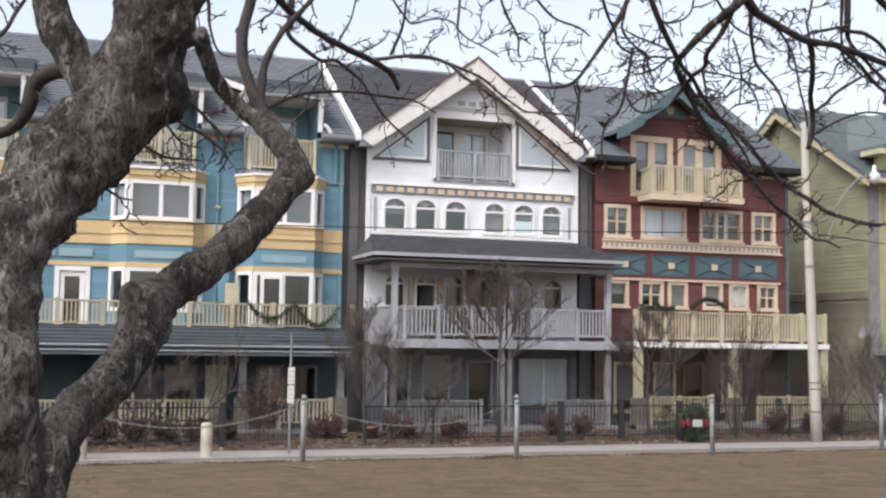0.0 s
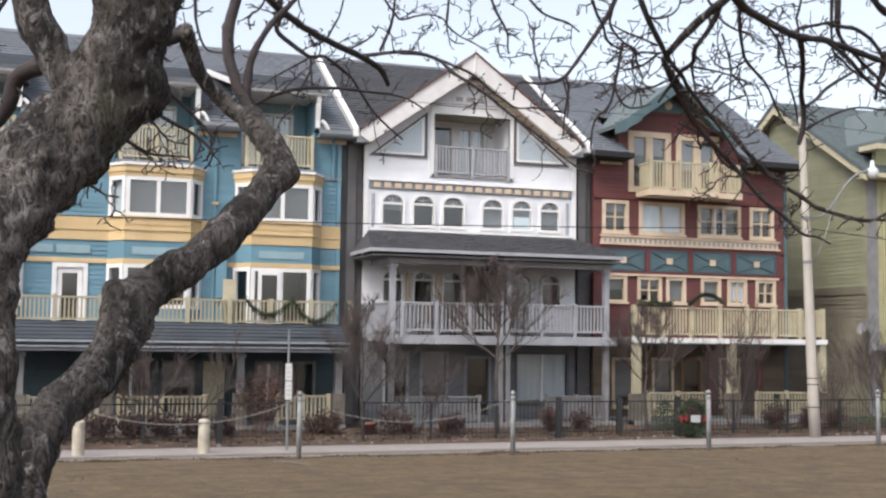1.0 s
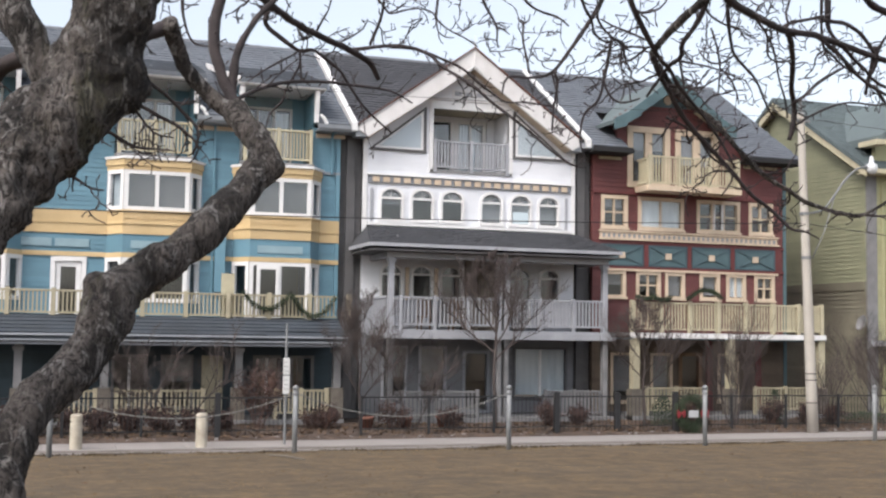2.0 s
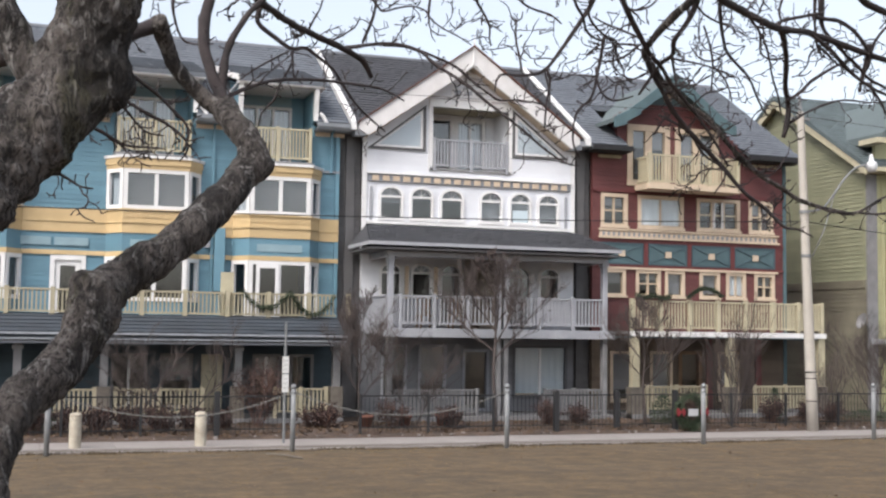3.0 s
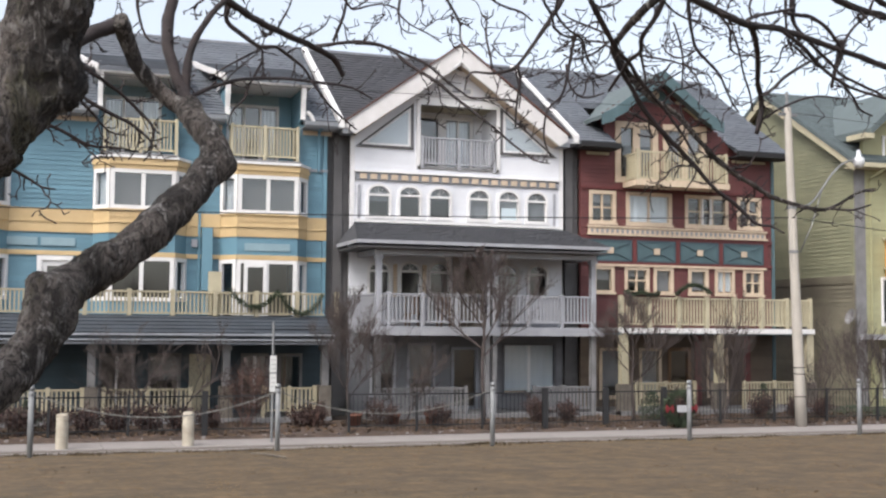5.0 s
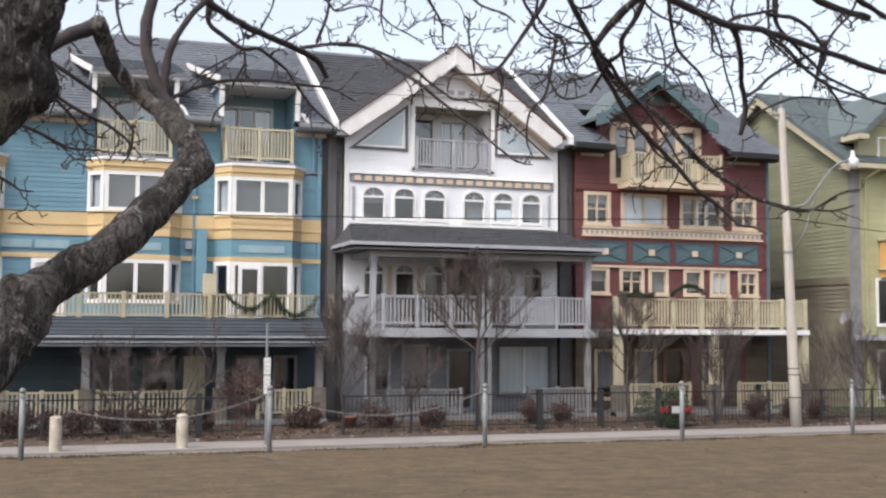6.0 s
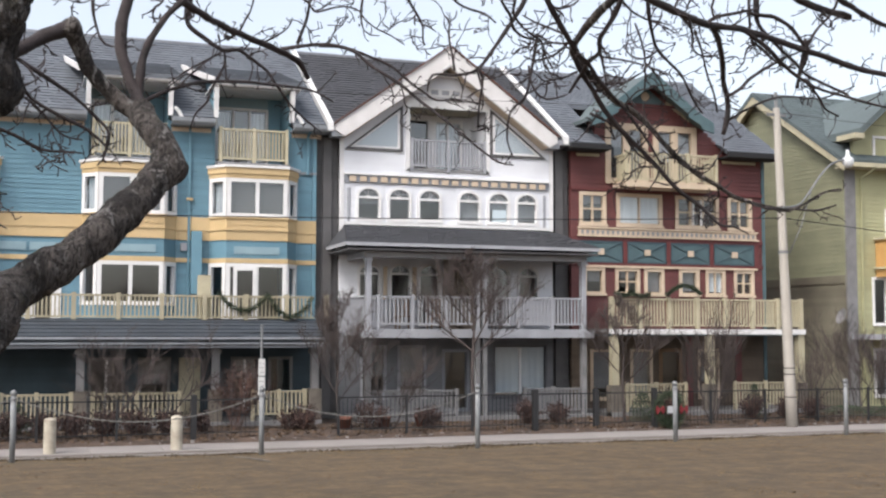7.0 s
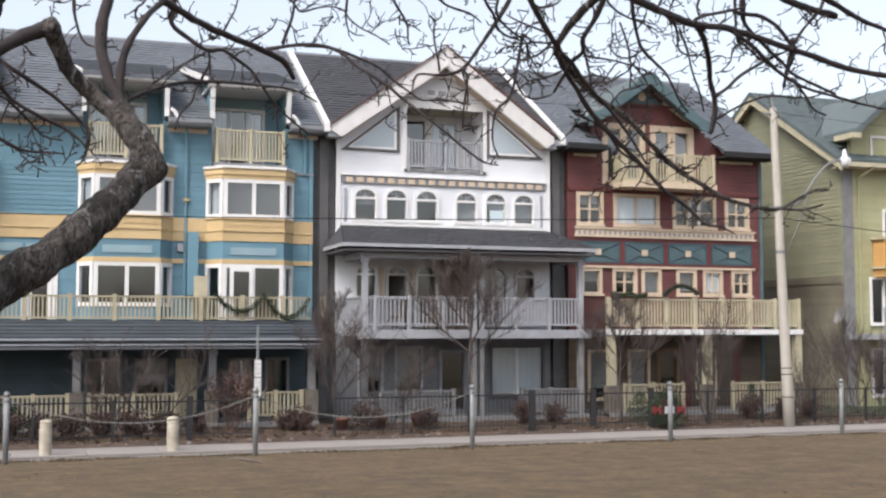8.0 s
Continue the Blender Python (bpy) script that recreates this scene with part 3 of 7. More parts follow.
def roof_z(y):
    return 8.92 + (y - 43.45) * (12.72 - 8.92) / 6.05


# ---- blue house ----


def bay(house, x0, x1, door):
    """Two-storey canted bay with its windows, ochre band and cap."""
    a, b, d = x0 + 0.45, x1 - 0.42, 0.6
    def poly(g=0.0):
        return [(x0 - g, F + 0.1), (x0 - g, F), (a - g * 0.4, F - d - g), (b + g * 0.4, F - d - g), (x1 + g, F), (x1 + g, F + 0.1)]
    body = B()
    plan(body, poly(), 4.44, 5.02)
    ob = part("bay", body, "blue", house, "canted bay with white windows and ochre bands")
    bm = B()
    plan(bm, poly(), 2.22, 2.3 if door else 2.92)
    part("bay_base", bm, "blue", ob)
    for g, za, zb in ((0.05, 4.29, 4.44), (0.03, 5.02, 5.33), (0.07, 5.33, 5.40), (0.03, 5.40, 5.72), (0.08, 5.72, 5.77), (0.05, 7.02, 7.16), (0.09, 7.16, 7.36)):
        bm = B()
        plan(bm, poly(g), za, zb)
        part("ochre_band", bm, "yellow", ob)
    bm = B()
    plan(bm, poly(0.14), 7.36, 7.44)
    part("cap", bm, "white_trim", ob)
    # small raised squares along the ochre band, and the pale panel
    n = 13
    for i in range(n):
        x = a + (b - a) * (i + 0.5) / n
        boxes("dentil", "yellow", ob, (x - 0.055, x + 0.055, F - d - 0.05, F - d - 0.03, 5.5, 5.6))
    boxes("panel", "panel_blue", ob, (a + 0.25, b - 0.25, F - d - 0.025, F - d + 0.02, 4.58, 4.82))
    # windows on three faces, both floors
    for z0, z1, low in ((5.77, 7.02, False), (2.3 if door else 2.92, 4.29, True)):
        for p, q, cols in (((x0, F), (a, F - d), 1), ((a, F - d), (b, F - d), 2), ((b, F - d), (x1, F), 1)):
            p, q = Vector((*p, 0)), Vector((*q, 0))
            u = (q - p).normalized()
            nrm, L, w = Vector((u.y, -u.x, 0)), (q - p).length, 0.12
            def at(along, deep, up):
                return p + u * along - nrm * (-0.04 + 0.12 * deep) + Vector((0, 0, up))
            bm = B()
            ring_frame(bm, 0.01, L - 0.01, z0, z1, w, at)
            win = part("window", bm, "white_trim", ob, "white framed bay window")
            st = [w] + [L * k / cols for k in range(1, cols)] + [L - w]
            for c in st[1:-1]:
                bm = B()
                prism(bm, [(c - 0.06, 0.1), (c + 0.06, 0.1), (c + 0.06, 0.9), (c - 0.06, 0.9)], lambda m, n: at(m, n, z0 + w), lambda m, n: at(m, n, z1 - w))
                part("mullion", bm, "white_trim", win)
            for k, (s0, s1) in enumerate(zip(st, st[1:])):
                s0, s1 = s0 + (0.06 if k else 0), s1 - (0.06 if k < cols - 1 else 0)
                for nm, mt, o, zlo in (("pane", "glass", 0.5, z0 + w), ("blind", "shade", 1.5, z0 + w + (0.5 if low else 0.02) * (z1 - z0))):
                    # left-facing upper blinds are pale, standing in for the bright reflection in those panes
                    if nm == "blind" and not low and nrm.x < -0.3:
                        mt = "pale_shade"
                    if nm == "blind" and low:
                        continue
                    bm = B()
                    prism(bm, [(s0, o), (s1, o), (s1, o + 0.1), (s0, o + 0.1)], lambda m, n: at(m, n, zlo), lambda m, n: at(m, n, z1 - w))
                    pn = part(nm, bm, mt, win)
                    if nm == "pane":
                        pn.visible_shadow = False
    if door:
        dx = (a + b) / 2 - 0.75
        boxes("door", "white_trim", ob, (dx, dx + 0.12, F - d - 0.07, F - d - 0.041, 2.3, 4.2), (dx + 0.62, dx + 0.74, F - d - 0.07, F - d - 0.041, 2.3, 4.2), (dx + 0.12, dx + 0.62, F - d - 0.07, F - d - 0.041, 4.05, 4.2), (dx + 0.12, dx + 0.62, F - d - 0.07, F - d - 0.041, 2.3, 2.6))
    # floor slabs inside the bay
    bm = B()
    plan(bm, poly(-0.06), 5.0, 5.02)
    plan(bm, poly(-0.06), 7.36, 7.42)
    part("bay_floor", bm, "interior", ob)
    return ob


def dormer(house, x0, x1):
    """Recessed top balcony under a low shed roof that breaks the eave, with a flared white rake at its near side."""
    xa, xb = x0 + 0.15, x1 - 0.33
    bm = B()
    side(bm, [(F, 7.5), (F, 8.9), (43.62, 8.98), (43.62, 9.98), (46.4, 10.7), (46.4, 7.5)], xa - 0.09, xa - 0.01)
    d = part("dormer", bm, "blue_trim", house, "recessed balcony dormer with a shed roof")
    bm = B()
    side(bm, [(F, 7.5), (F, 8.9), (43.62, 8.98), (43.62, 9.98), (46.4, 10.7), (46.4, 7.5)], xb + 0.01, xb + 0.09)
    part("cheek", bm, "blue_trim", d)
    boxes("soffit", "white_trim", d, (xa - 0.2, xb + 0.3, 43.36, 45.9, 9.98, 10.04))
    boxes("fascia", "white_trim", d, (xa - 0.22, xb + 0.32, 43.3, 43.355, 10.0, 10.13))
    roof_slab("dormer_roof", d, "slate", xa - 0.75, xb + 0.34, 43.28, 10.2, 47.4, 11.42, seed=int(abs(x0) * 7), skew=lambda f: (xa - 0.14 - 0.52 * f, xb + 0.34))
    # white rake board that sweeps out to the main roof
    bm = B()
    n = 6
    rows = [(xa - 0.16 - 0.56 * (k / n) ** 0.8, 43.3 + 4.1 * k / n, 10.2 + 1.24 * k / n) for k in range(n + 1)]
    quads = [[bm.verts.new((x + dx, y, z + dz)) for dx, dz in ((-0.03, 0.03), (0.04, 0.03), (0.04, -0.15), (-0.03, -0.15))] for x, y, z in rows]
    for p, q in zip(quads, quads[1:]):
        for k in range(4):
            bm.faces.new((p[k], p[(k + 1) % 4], q[(k + 1) % 4], q[k]))
    bm.faces.new(quads[0])
    bm.faces.new(quads[-1][::-1])
    part("rake_board", bm, "barge", d, "white sweeping rake board")
    # back wall of the recess with a sliding door
    boxes("recess_wall", "panel_blue", d, (xa, xa + 0.12, 45.2, 45.3, 7.55, 9.98))
    boxes("recess_wall", "blue_trim", d, (xb - 0.42, xb, 45.2, 45.3, 7.55, 9.98))
    boxes("recess_lintel", "panel_blue", d, (xa + 0.12, xb - 0.42, 45.2, 45.3, 9.62, 9.98))
    boxes("balcony_floor", "porch_grey", d, (xa - 0.01, xb + 0.01, 43.55, 45.19, 7.46, 7.55))
    window(house, xa + 0.12, xb - 0.42, 7.56, 9.62, 45.2, "white_trim", 0.08, cols=3, blind=0.0, sill=False, name="glass_door")
    for p, q in ((xa + 0.2, xa + 0.68), (xb - 0.98, xb - 0.5)):
        bm = B()
        pts = [(p + (q - p) * k / 14, 45.40 + 0.025 * math.sin(k * 1.7)) for k in range(15)]
        front_lo, front_hi = [bm.verts.new((x, y, 7.66)) for x, y in pts], [bm.verts.new((x, y, 9.5)) for x, y in pts]
        for k in range(14):
            bm.faces.new((front_lo[k], front_lo[k + 1], front_hi[k + 1], front_hi[k]))
        part("curtain", bm, "curtain", d)
    for x in (xa - 0.06, xb + 0.06):
        bm = B()
        side(bm, [(43.62, 8.95), (43.5, 8.95), (43.5, 9.2), (43.42, 9.55), (43.36, 9.98), (43.62, 9.98)], x - 0.07, x + 0.07)
        part("bracket", bm, "white_trim", d)
    # curled foot of the cheek over the gutter
    bm = B()
    tube(bm, [Vector((xb + 0.16 + 0.26 * k / 8, 43.42, 9.16 - 0.34 * (k / 8) ** 2)) for k in range(9)], [0.06] * 9, 8)
    part("scroll", bm, "white_trim", d, smooth=True)
    railing(house, x0 + 0.22, x1 - 0.36, 43.7, 7.66, 8.66, "cream", (x0 + 0.27, (x0 + x1) / 2 - 0.07, x1 - 0.41), 0.105, 0.045)
    side_railing(house, x0 + 0.27, 43.76, 44.2, 7.66, 8.66, "cream")
    side_railing(house, x1 - 0.41, 43.76, 44.2, 7.66, 8.66, "cream")


def blue_house():
    x0, x1 = -17.6, -3.46
    h = thing("house", (-10.5, 44, -0.74), "blue clapboard row house with ochre bands and canted bays", "house", "row houses")
    bays = [(-6.95, -4.12), (-10.88, -8.02), (-16.2, -13.35)]
    holes = []
    for a, b in bays:
        holes += [(a + 0.02, b - 0.02, 2.22, 7.42), (a + 0.14, b - 0.32, 7.42, 9.0)]
    doors = [(-12.5, -11.45)]
    for a, b in doors:
        holes.append((a, b, 2.3, 4.29))
    low = [(-16, -14.4), (-10.6, -9.5), (-9.1, -8.1), (-6.2, -5.3), (-5.0, -4.2)]
    lowh = [(a, b, -0.4, 1.3) for a, b in low]
    bm = B()
    siding(bm, x0, x1 - 0.14, 2.0, 8.86, holes, F, 0.15, 0.016)
    boards(h, "blue", bm, "blue clapboard wall")
    # ground-floor boards, coloured darker to carry the porch shade
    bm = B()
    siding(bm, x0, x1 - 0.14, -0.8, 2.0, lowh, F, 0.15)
    part("porch_wall", bm, "slate_wall", h, "slate blue wall with porch shade in its colour")
    boxes("corner_board", "blue_trim", h, (x1 - 0.13, x1, F - 0.04, F + 0.16, -0.75, 8.8))
    boxes("side_wall", "blue_trim", h, (x1 - 0.16, x1 - 0.01, F + 0.17, 49.4, -0.75, 8.7))
    # ochre belt and trim between the bays
    bands = []
    edges = [x0] + sorted([e for p in bays for e in p]) + [x1]
    for a, b in zip(edges[::2], edges[1::2]):
        bands += [(a, b)]
    for a, b in bands:
        for proud, za, zb in ((0.05, 5.02, 5.33), (0.08, 5.33, 5.40), (0.05, 5.40, 5.76), (0.06, 4.31, 4.45)):
            boxes("ochre_band", "yellow", h, (a, b, F - proud, F - 0.024, za, zb))
    for x in (-13.0, -11.9):
        boxes("panel", "panel_blue", h, (x - 0.5, x + 0.5, F - 0.05, F - 0.02, 4.6, 4.85))
    for i, (a, b) in enumerate(bays):
        bay(h, a, b, i == 0)
        dormer(h, a, b)
    for a, b in doors:
        window(h, a, b, 2.3, 4.29, F, "white_trim", 0.14, blind=0.0, name="door", sill=False)
        boxes("door_leaf", "white_trim", h, (a + 0.15, a + 0.3, F + 0.0, F + 0.045, 2.45, 4.14), (b - 0.3, b - 0.15, F, F + 0.045, 2.45, 4.14), (a + 0.3, b - 0.3, F, F + 0.045, 3.98, 4.14))
    # white frames, dimmed to grey in colour as they sit in porch shade
    for i, (a, b) in enumerate(low):
        window(h, a, b, -0.4, 1.3, F, "porch_grey", 0.09, cols=1 + i % 2, blind=(0.4, 0, 0.5)[i % 3])
    # roof between and above the dormers
    segs, x = [], x0
    for a, b in sorted(bays):
        segs.append((x, a + 0.05))
        x = b - 0.23
    segs.append((x, x1 + 0.2))
    for i, (a, b) in enumerate(segs):
        roof_slab("roof", h, "slate", a, b, 43.45, 8.92, 46.15, roof_z(46.15), seed=20 + i)
        bm = B()
        side(bm, [(43.30, 8.88), (43.34, 8.88), (43.36, 8.80), (43.46, 8.80), (43.46, 8.72), (43.98, 8.72), (43.98, 8.68), (43.40, 8.68), (43.32, 8.76)], a, b)
        part("gutter", bm, "gutter", h, "grey eaves gutter")
        boxes("frieze", "cream_light", h, (a + 0.05, b - 0.05, F - 0.05, F - 0.024, 8.52, 8.66))
    roof_slab("roof", h, "slate", x0, x1 + 0.2, 46.15, roof_z(46.15), 49.5, 12.72, seed=31)
    roof_slab("roof", h, "slate", x0, x1 + 0.2, 55.5, 8.9, 49.5, 12.72, seed=32)
    boxes("ridge_cap", "grey_trim", h, (x0, x1 + 0.2, 49.42, 49.58, 12.7, 12.78))
    bm = B()
    beam(bm, (-7.62, 43.93, 8.7), (-7.62, 43.93, 2.5), 0.07, 0.07)
    part("downspout", bm, "blue_trim", h, "blue downspout")
    bm = B()
    beam(bm, (x1 - 0.3, 43.9, 8.66), (x1 - 0.3, 43.9, 7.3), 0.07, 0.07)
    beam(bm, (x1 - 0.3, 43.4, 8.75), (x1 - 0.3, 43.9, 8.6), 0.07, 0.07)
    part("downspout", bm, "blue_trim", h, "blue downspout")
    bm = B()
    box(bm, -4.1, x1 + 0.02, F - 0.06, F - 0.024, 7.3, 7.38)
    part("trim", bm, "grey_trim", h)
    boxes("wall_lamp", "yellow", h, (-7.7, -7.5, F - 0.13, F - 0.02, 6.3, 6.38))
    boxes("meter", "grey_rail", h, (-7.86, -7.68, F - 0.16, F - 0.02, 4.68, 4.92))
    boxes("chase", "blue_trim", h, (-7.55, -7.22, F - 0.3, F - 0.085, 3.3, 5.3))
    shell(h, x0, x1, (2.2, 5.0, 7.45))
    # porch
    roof_slab("porch_roof", h, "porch_roof", x0, x1 - 0.35, 41.3, 1.95, 42.4, 2.48, width=7.0, seed=41, rows=5)
    boxes("porch_fascia", "porch_roof", h, (x0, x1 - 0.33, 41.24, 41.3, 1.72, 1.95))
    boxes("porch_drip", "gutter", h, (x0, x1 - 0.32, 41.2, 41.238, 1.73, 1.78))
    boxes("porch_gutter", "gutter", h, (x0, x1 - 0.31, 41.14, 41.235, 1.88, 1.94))
    boxes("porch_ceiling", "grey_trim", h, (x0, x1 - 0.35, 41.31, 43.97, 1.62, 1.7))
    boxes("deck", "porch_grey", h, (x0, x1 - 0.2, 42.2, 43.98, 2.02, 2.2))
    boxes("porch_floor", "porch_grey", h, (x0, x1 - 0.3, 41.6, 43.97, -0.78, -0.6))
    posts = [-17.5 + 1.275 * i for i in range(12)]
    railing(h, x0, x1 - 0.42, 42.35, 2.52, 3.22, "cream_dull", posts, 0.12, 0.05, pw=0.13, drop=0.06)
    boxes("privacy_screen", "cream", h, (-7.5, -7.1, 42.45, 42.52, 2.3, 3.84))
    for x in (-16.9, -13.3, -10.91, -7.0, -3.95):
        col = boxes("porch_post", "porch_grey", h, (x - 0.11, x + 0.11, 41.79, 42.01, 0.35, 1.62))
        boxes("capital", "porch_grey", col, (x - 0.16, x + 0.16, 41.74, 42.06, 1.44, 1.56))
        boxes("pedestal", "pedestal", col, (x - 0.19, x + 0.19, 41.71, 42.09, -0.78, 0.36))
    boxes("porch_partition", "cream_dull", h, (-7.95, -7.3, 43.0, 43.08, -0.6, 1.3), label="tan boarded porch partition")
    # lower rails, their cream dimmed in colour for the porch shade
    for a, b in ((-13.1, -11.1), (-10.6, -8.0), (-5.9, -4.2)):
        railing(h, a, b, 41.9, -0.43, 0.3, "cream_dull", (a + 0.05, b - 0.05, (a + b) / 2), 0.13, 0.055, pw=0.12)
    return settle(h)


blue_house()


def charcoal_link(x0, x1, xs):
    h = thing("link_wall", ((x0 + x1) / 2, 44.5, -0.74), "charcoal siding recess wall between two houses", "wall", "recess walls")
    bm = B()
    siding(bm, x0, x1, -0.76, 8.9, [], 44.25, 0.15)
    part("wall", bm, "charcoal", h)
    boxes("pilaster", "charcoal", h, (xs, xs + 0.3, 44.1, 44.22, -0.76, 8.6))
    boxes("gutter", "grey_rail", h, (x0 - 0.15, x1 + 0.15, 43.5, 43.62, 8.72, 8.9))
    boxes("soffit", "grey_trim", h, (x0, x1, 43.63, 44.22, 8.7, 8.76))
    fin(h, (x0 + x1) / 2 - 0.05, 43.45, 8.75, 49.5, 12.55)
    return settle(h)


charcoal_link(-3.45, -2.66, -3.2)
charcoal_link(5.16, 5.86, 5.3)

# ---- white house ----


def white_house():
    x0, x1 = -2.64, 5.14
    cx = 1.08
    h = thing("house", (1.2, 44, -0.74), "white clapboard gabled row house with arched windows and a double porch", "house", "row houses")
    arches = [(-2.09, -1.20), (-0.99, -0.12), (0.08, 0.98), (1.53, 2.42), (2.64, 3.51), (3.71, 4.58)]
    holes = [(a + 0.03, b - 0.03, 5.88, 7.0) for a, b in arches] + [(-0.2, 2.6, 7.72, 9.82)]
    holes += [(-2.3, -0.6, 8.35, 8.36)]
    w2 = [(-2.02, -1.2), (-0.92, -0.12), (0.12, 0.95), (2.6, 3.5), (3.78, 4.6)]
    holes += [(a + 0.03, b - 0.03, 2.3 if i in (2, 3) else 3.25, 4.42) for i, (a, b) in enumerate(w2)]
    low = [(-1.9, -1.0), (-0.6, 0.4), (2.85, 4.9)]
    holes += [(a + 0.03, b - 0.03, -0.12, 1.66) for a, b in low] + [(1.0, 1.95, -0.6, 1.5)]
    def under(z):
        if z < 8.8:
            return x0, x1
        k = (11.75 - z) / (11.75 - 8.75)
        return cx - 3.95 * k, cx + 3.95 * k
    bm = B()
    siding(bm, x0, x1, 3.24, 11.6, holes, F, 0.15, 0.008, top=under)
    boards(h, "white", bm, "white clapboard gable wall")
    # porch walls, greyer on each lower floor to put their shade into the colour
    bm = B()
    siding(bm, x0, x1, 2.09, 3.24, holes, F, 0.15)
    part("porch_wall", bm, "grey_rail", h, "white porch wall greyed for shade")
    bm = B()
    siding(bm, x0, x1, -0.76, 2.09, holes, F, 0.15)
    part("porch_wall", bm, "grey_low", h, "ground floor wall greyed for porch shade")
    for x in (x0 - 0.02, x1 - 0.12):
        boxes("corner_board", "white_trim", h, (x, x + 0.14, F - 0.045, F - 0.023, 5.4, 8.75))
    for a, b in arches:
        i = arches.index((a, b))
        spandrels(h, a, b, 7.02, F, "white")
        window(h, a, b, 5.86, 7.02, F, "white_trim", 0.085, arch=True, blind=(0.5, 0.15, 0.35, 0.95, 0.55, 0.9)[i], rowsplit=None)
    for xx in (-2.35, 4.82):
        boxes("trim", "grey_rail", h, (xx - 0.05, xx + 0.05, F - 0.05, F - 0.02, 5.8, 6.95))
    boxes("sill_board", "white_trim", h, (x0 + 0.15, x1 - 0.15, F - 0.1, F - 0.024, 5.7, 5.8))
    # belt with ochre blocks
    belt = boxes("belt", "grey_trim", h, (-2.48, 4.97, F - 0.06, F - 0.023, 7.12, 7.38), label="grey belt with ochre blocks")
    n = 20
    for i in range(n):
        x = -2.4 + (i + 0.5) * 7.3 / n
        boxes("block", "cream_light", belt, (x - 0.115, x + 0.115, F - 0.1, F - 0.061, 7.16, 7.33))
    boxes("ledge", "white_trim", belt, (-2.52, 5.0, F - 0.13, F - 0.023, 7.385, 7.44))
    # sloping-topped windows
    for poly in ([(-2.42, 8.28), (-0.5, 8.28), (-0.5, 9.78)], [(2.78, 8.28), (4.8, 8.28), (2.78, 9.86)]):
        c = Vector((sum(p[0] for p in poly) / 3, sum(p[1] for p in poly) / 3))
        def ring(f):
            return [tuple(c + (Vector(p) - c) * f) for p in poly]
        def border(name, fo, fi, y, mt, par):
            bm = B()
            o, i = [bm.verts.new((p[0], y, p[1])) for p in ring(fo)], [bm.verts.new((p[0], y, p[1])) for p in ring(fi)]
            o2, i2 = [bm.verts.new((p[0], F - 0.01, p[1])) for p in ring(fo)], [bm.verts.new((p[0], F - 0.01, p[1])) for p in ring(fi)]
            for k in range(3):
                j = (k + 1) % 3
                for q in ((o[k], o[j], i[j], i[k]), (o[j], o[k], o2[k], o2[j]), (i[k], i[j], i2[j], i2[k])):
                    bm.faces.new(q)
            return part(name, bm, mt, par)
        win = border("window", 1.07, 0.91, F - 0.07, "charcoal", h)
        border("casing", 0.905, 0.77, F - 0.055, "white_trim", win)
        bm = B()
        front(bm, ring(0.765), F - 0.035, F - 0.028)
        part("blind", bm, "pale_shade", win)
        bm = B()
        front(bm, ring(0.768), F - 0.044, F - 0.04)
        part("pane", bm, "glass", win).visible_shadow = False
    # recessed balcony
    rec = boxes("balcony", "white", h, (-0.3, -0.2, F + 0.16, 45.5, 7.6, 9.9), (2.6, 2.7, F + 0.16, 45.5, 7.6, 9.9), (-0.2, 0.0, 45.4, 45.5, 7.7, 9.85), (2.3, 2.6, 45.4, 45.5, 7.7, 9.85), (0.0, 2.3, 45.4, 45.5, 9.72, 9.85), label="recessed balcony with grey railing")
    boxes("balcony_floor", "porch_grey", rec, (-0.3, 2.7, F - 0.06, 45.39, 7.62, 7.71))
    boxes("balcony_ceiling", "cream", rec, (-0.3, 2.7, F + 0.0, 45.39, 9.86, 9.92))
    window(h, 0.0, 1.0, 7.71, 9.72, 45.4, "white_trim", 0.09, cols=1, name="glass_door", sill=False)
    window(h, 1.1, 2.25, 7.71, 9.72, 45.4, "white_trim", 0.12, cols=2, blind=0.95, cover="curtain", name="glass_door", sill=False)
    boxes("jamb", "white_trim", rec, (1.0, 1.1, 45.35, 45.5, 7.71, 9.72))
    railing(h, -0.18, 2.58, F - 0.02, 7.78, 8.72, "grey_rail", (-0.13, 1.2, 2.53), 0.115, 0.05)
    for x in (-0.34, 2.6):
        boxes("jamb", "white_trim", rec, (x, x + 0.14, F - 0.06, F + 0.15, 7.62, 9.95))
    boxes("lintel", "white_trim", rec, (-0.34, 2.74, F - 0.07, F + 0.16, 9.82, 10.1))
    # arched brace, panel and vent above the balcony
    n = 12
    bm = B()
    arc = [math.pi * (0.1 + 0.8 * k / n) for k in range(n + 1)]
    loops = [[bm.verts.new((cx + r * 1.75 * math.cos(t), y, 9.98 + r * 1.08 * math.sin(t))) for t in arc] for r, y in ((0.86, F - 0.2), (1.0, F - 0.2), (1.0, F - 0.03), (0.86, F - 0.03))]
    for p, q in zip(loops, loops[1:] + loops[:1]):
        for k in range(n):
            bm.faces.new((p[k], p[k + 1], q[k + 1], q[k]))
    part("arch", bm, "barge", h, "pale curved brace in the gable")
    vent = boxes("gable_vent", "white_trim", h, (cx - 0.62, cx + 0.62, F - 0.06, F - 0.024, 10.24, 10.52))
    for k in (-1, 0, 1):
        boxes("vent_slot", "grey_rail", vent, (cx + k * 0.4 - 0.13, cx + k * 0.4 + 0.13, F - 0.075, F - 0.061, 10.3, 10.46))
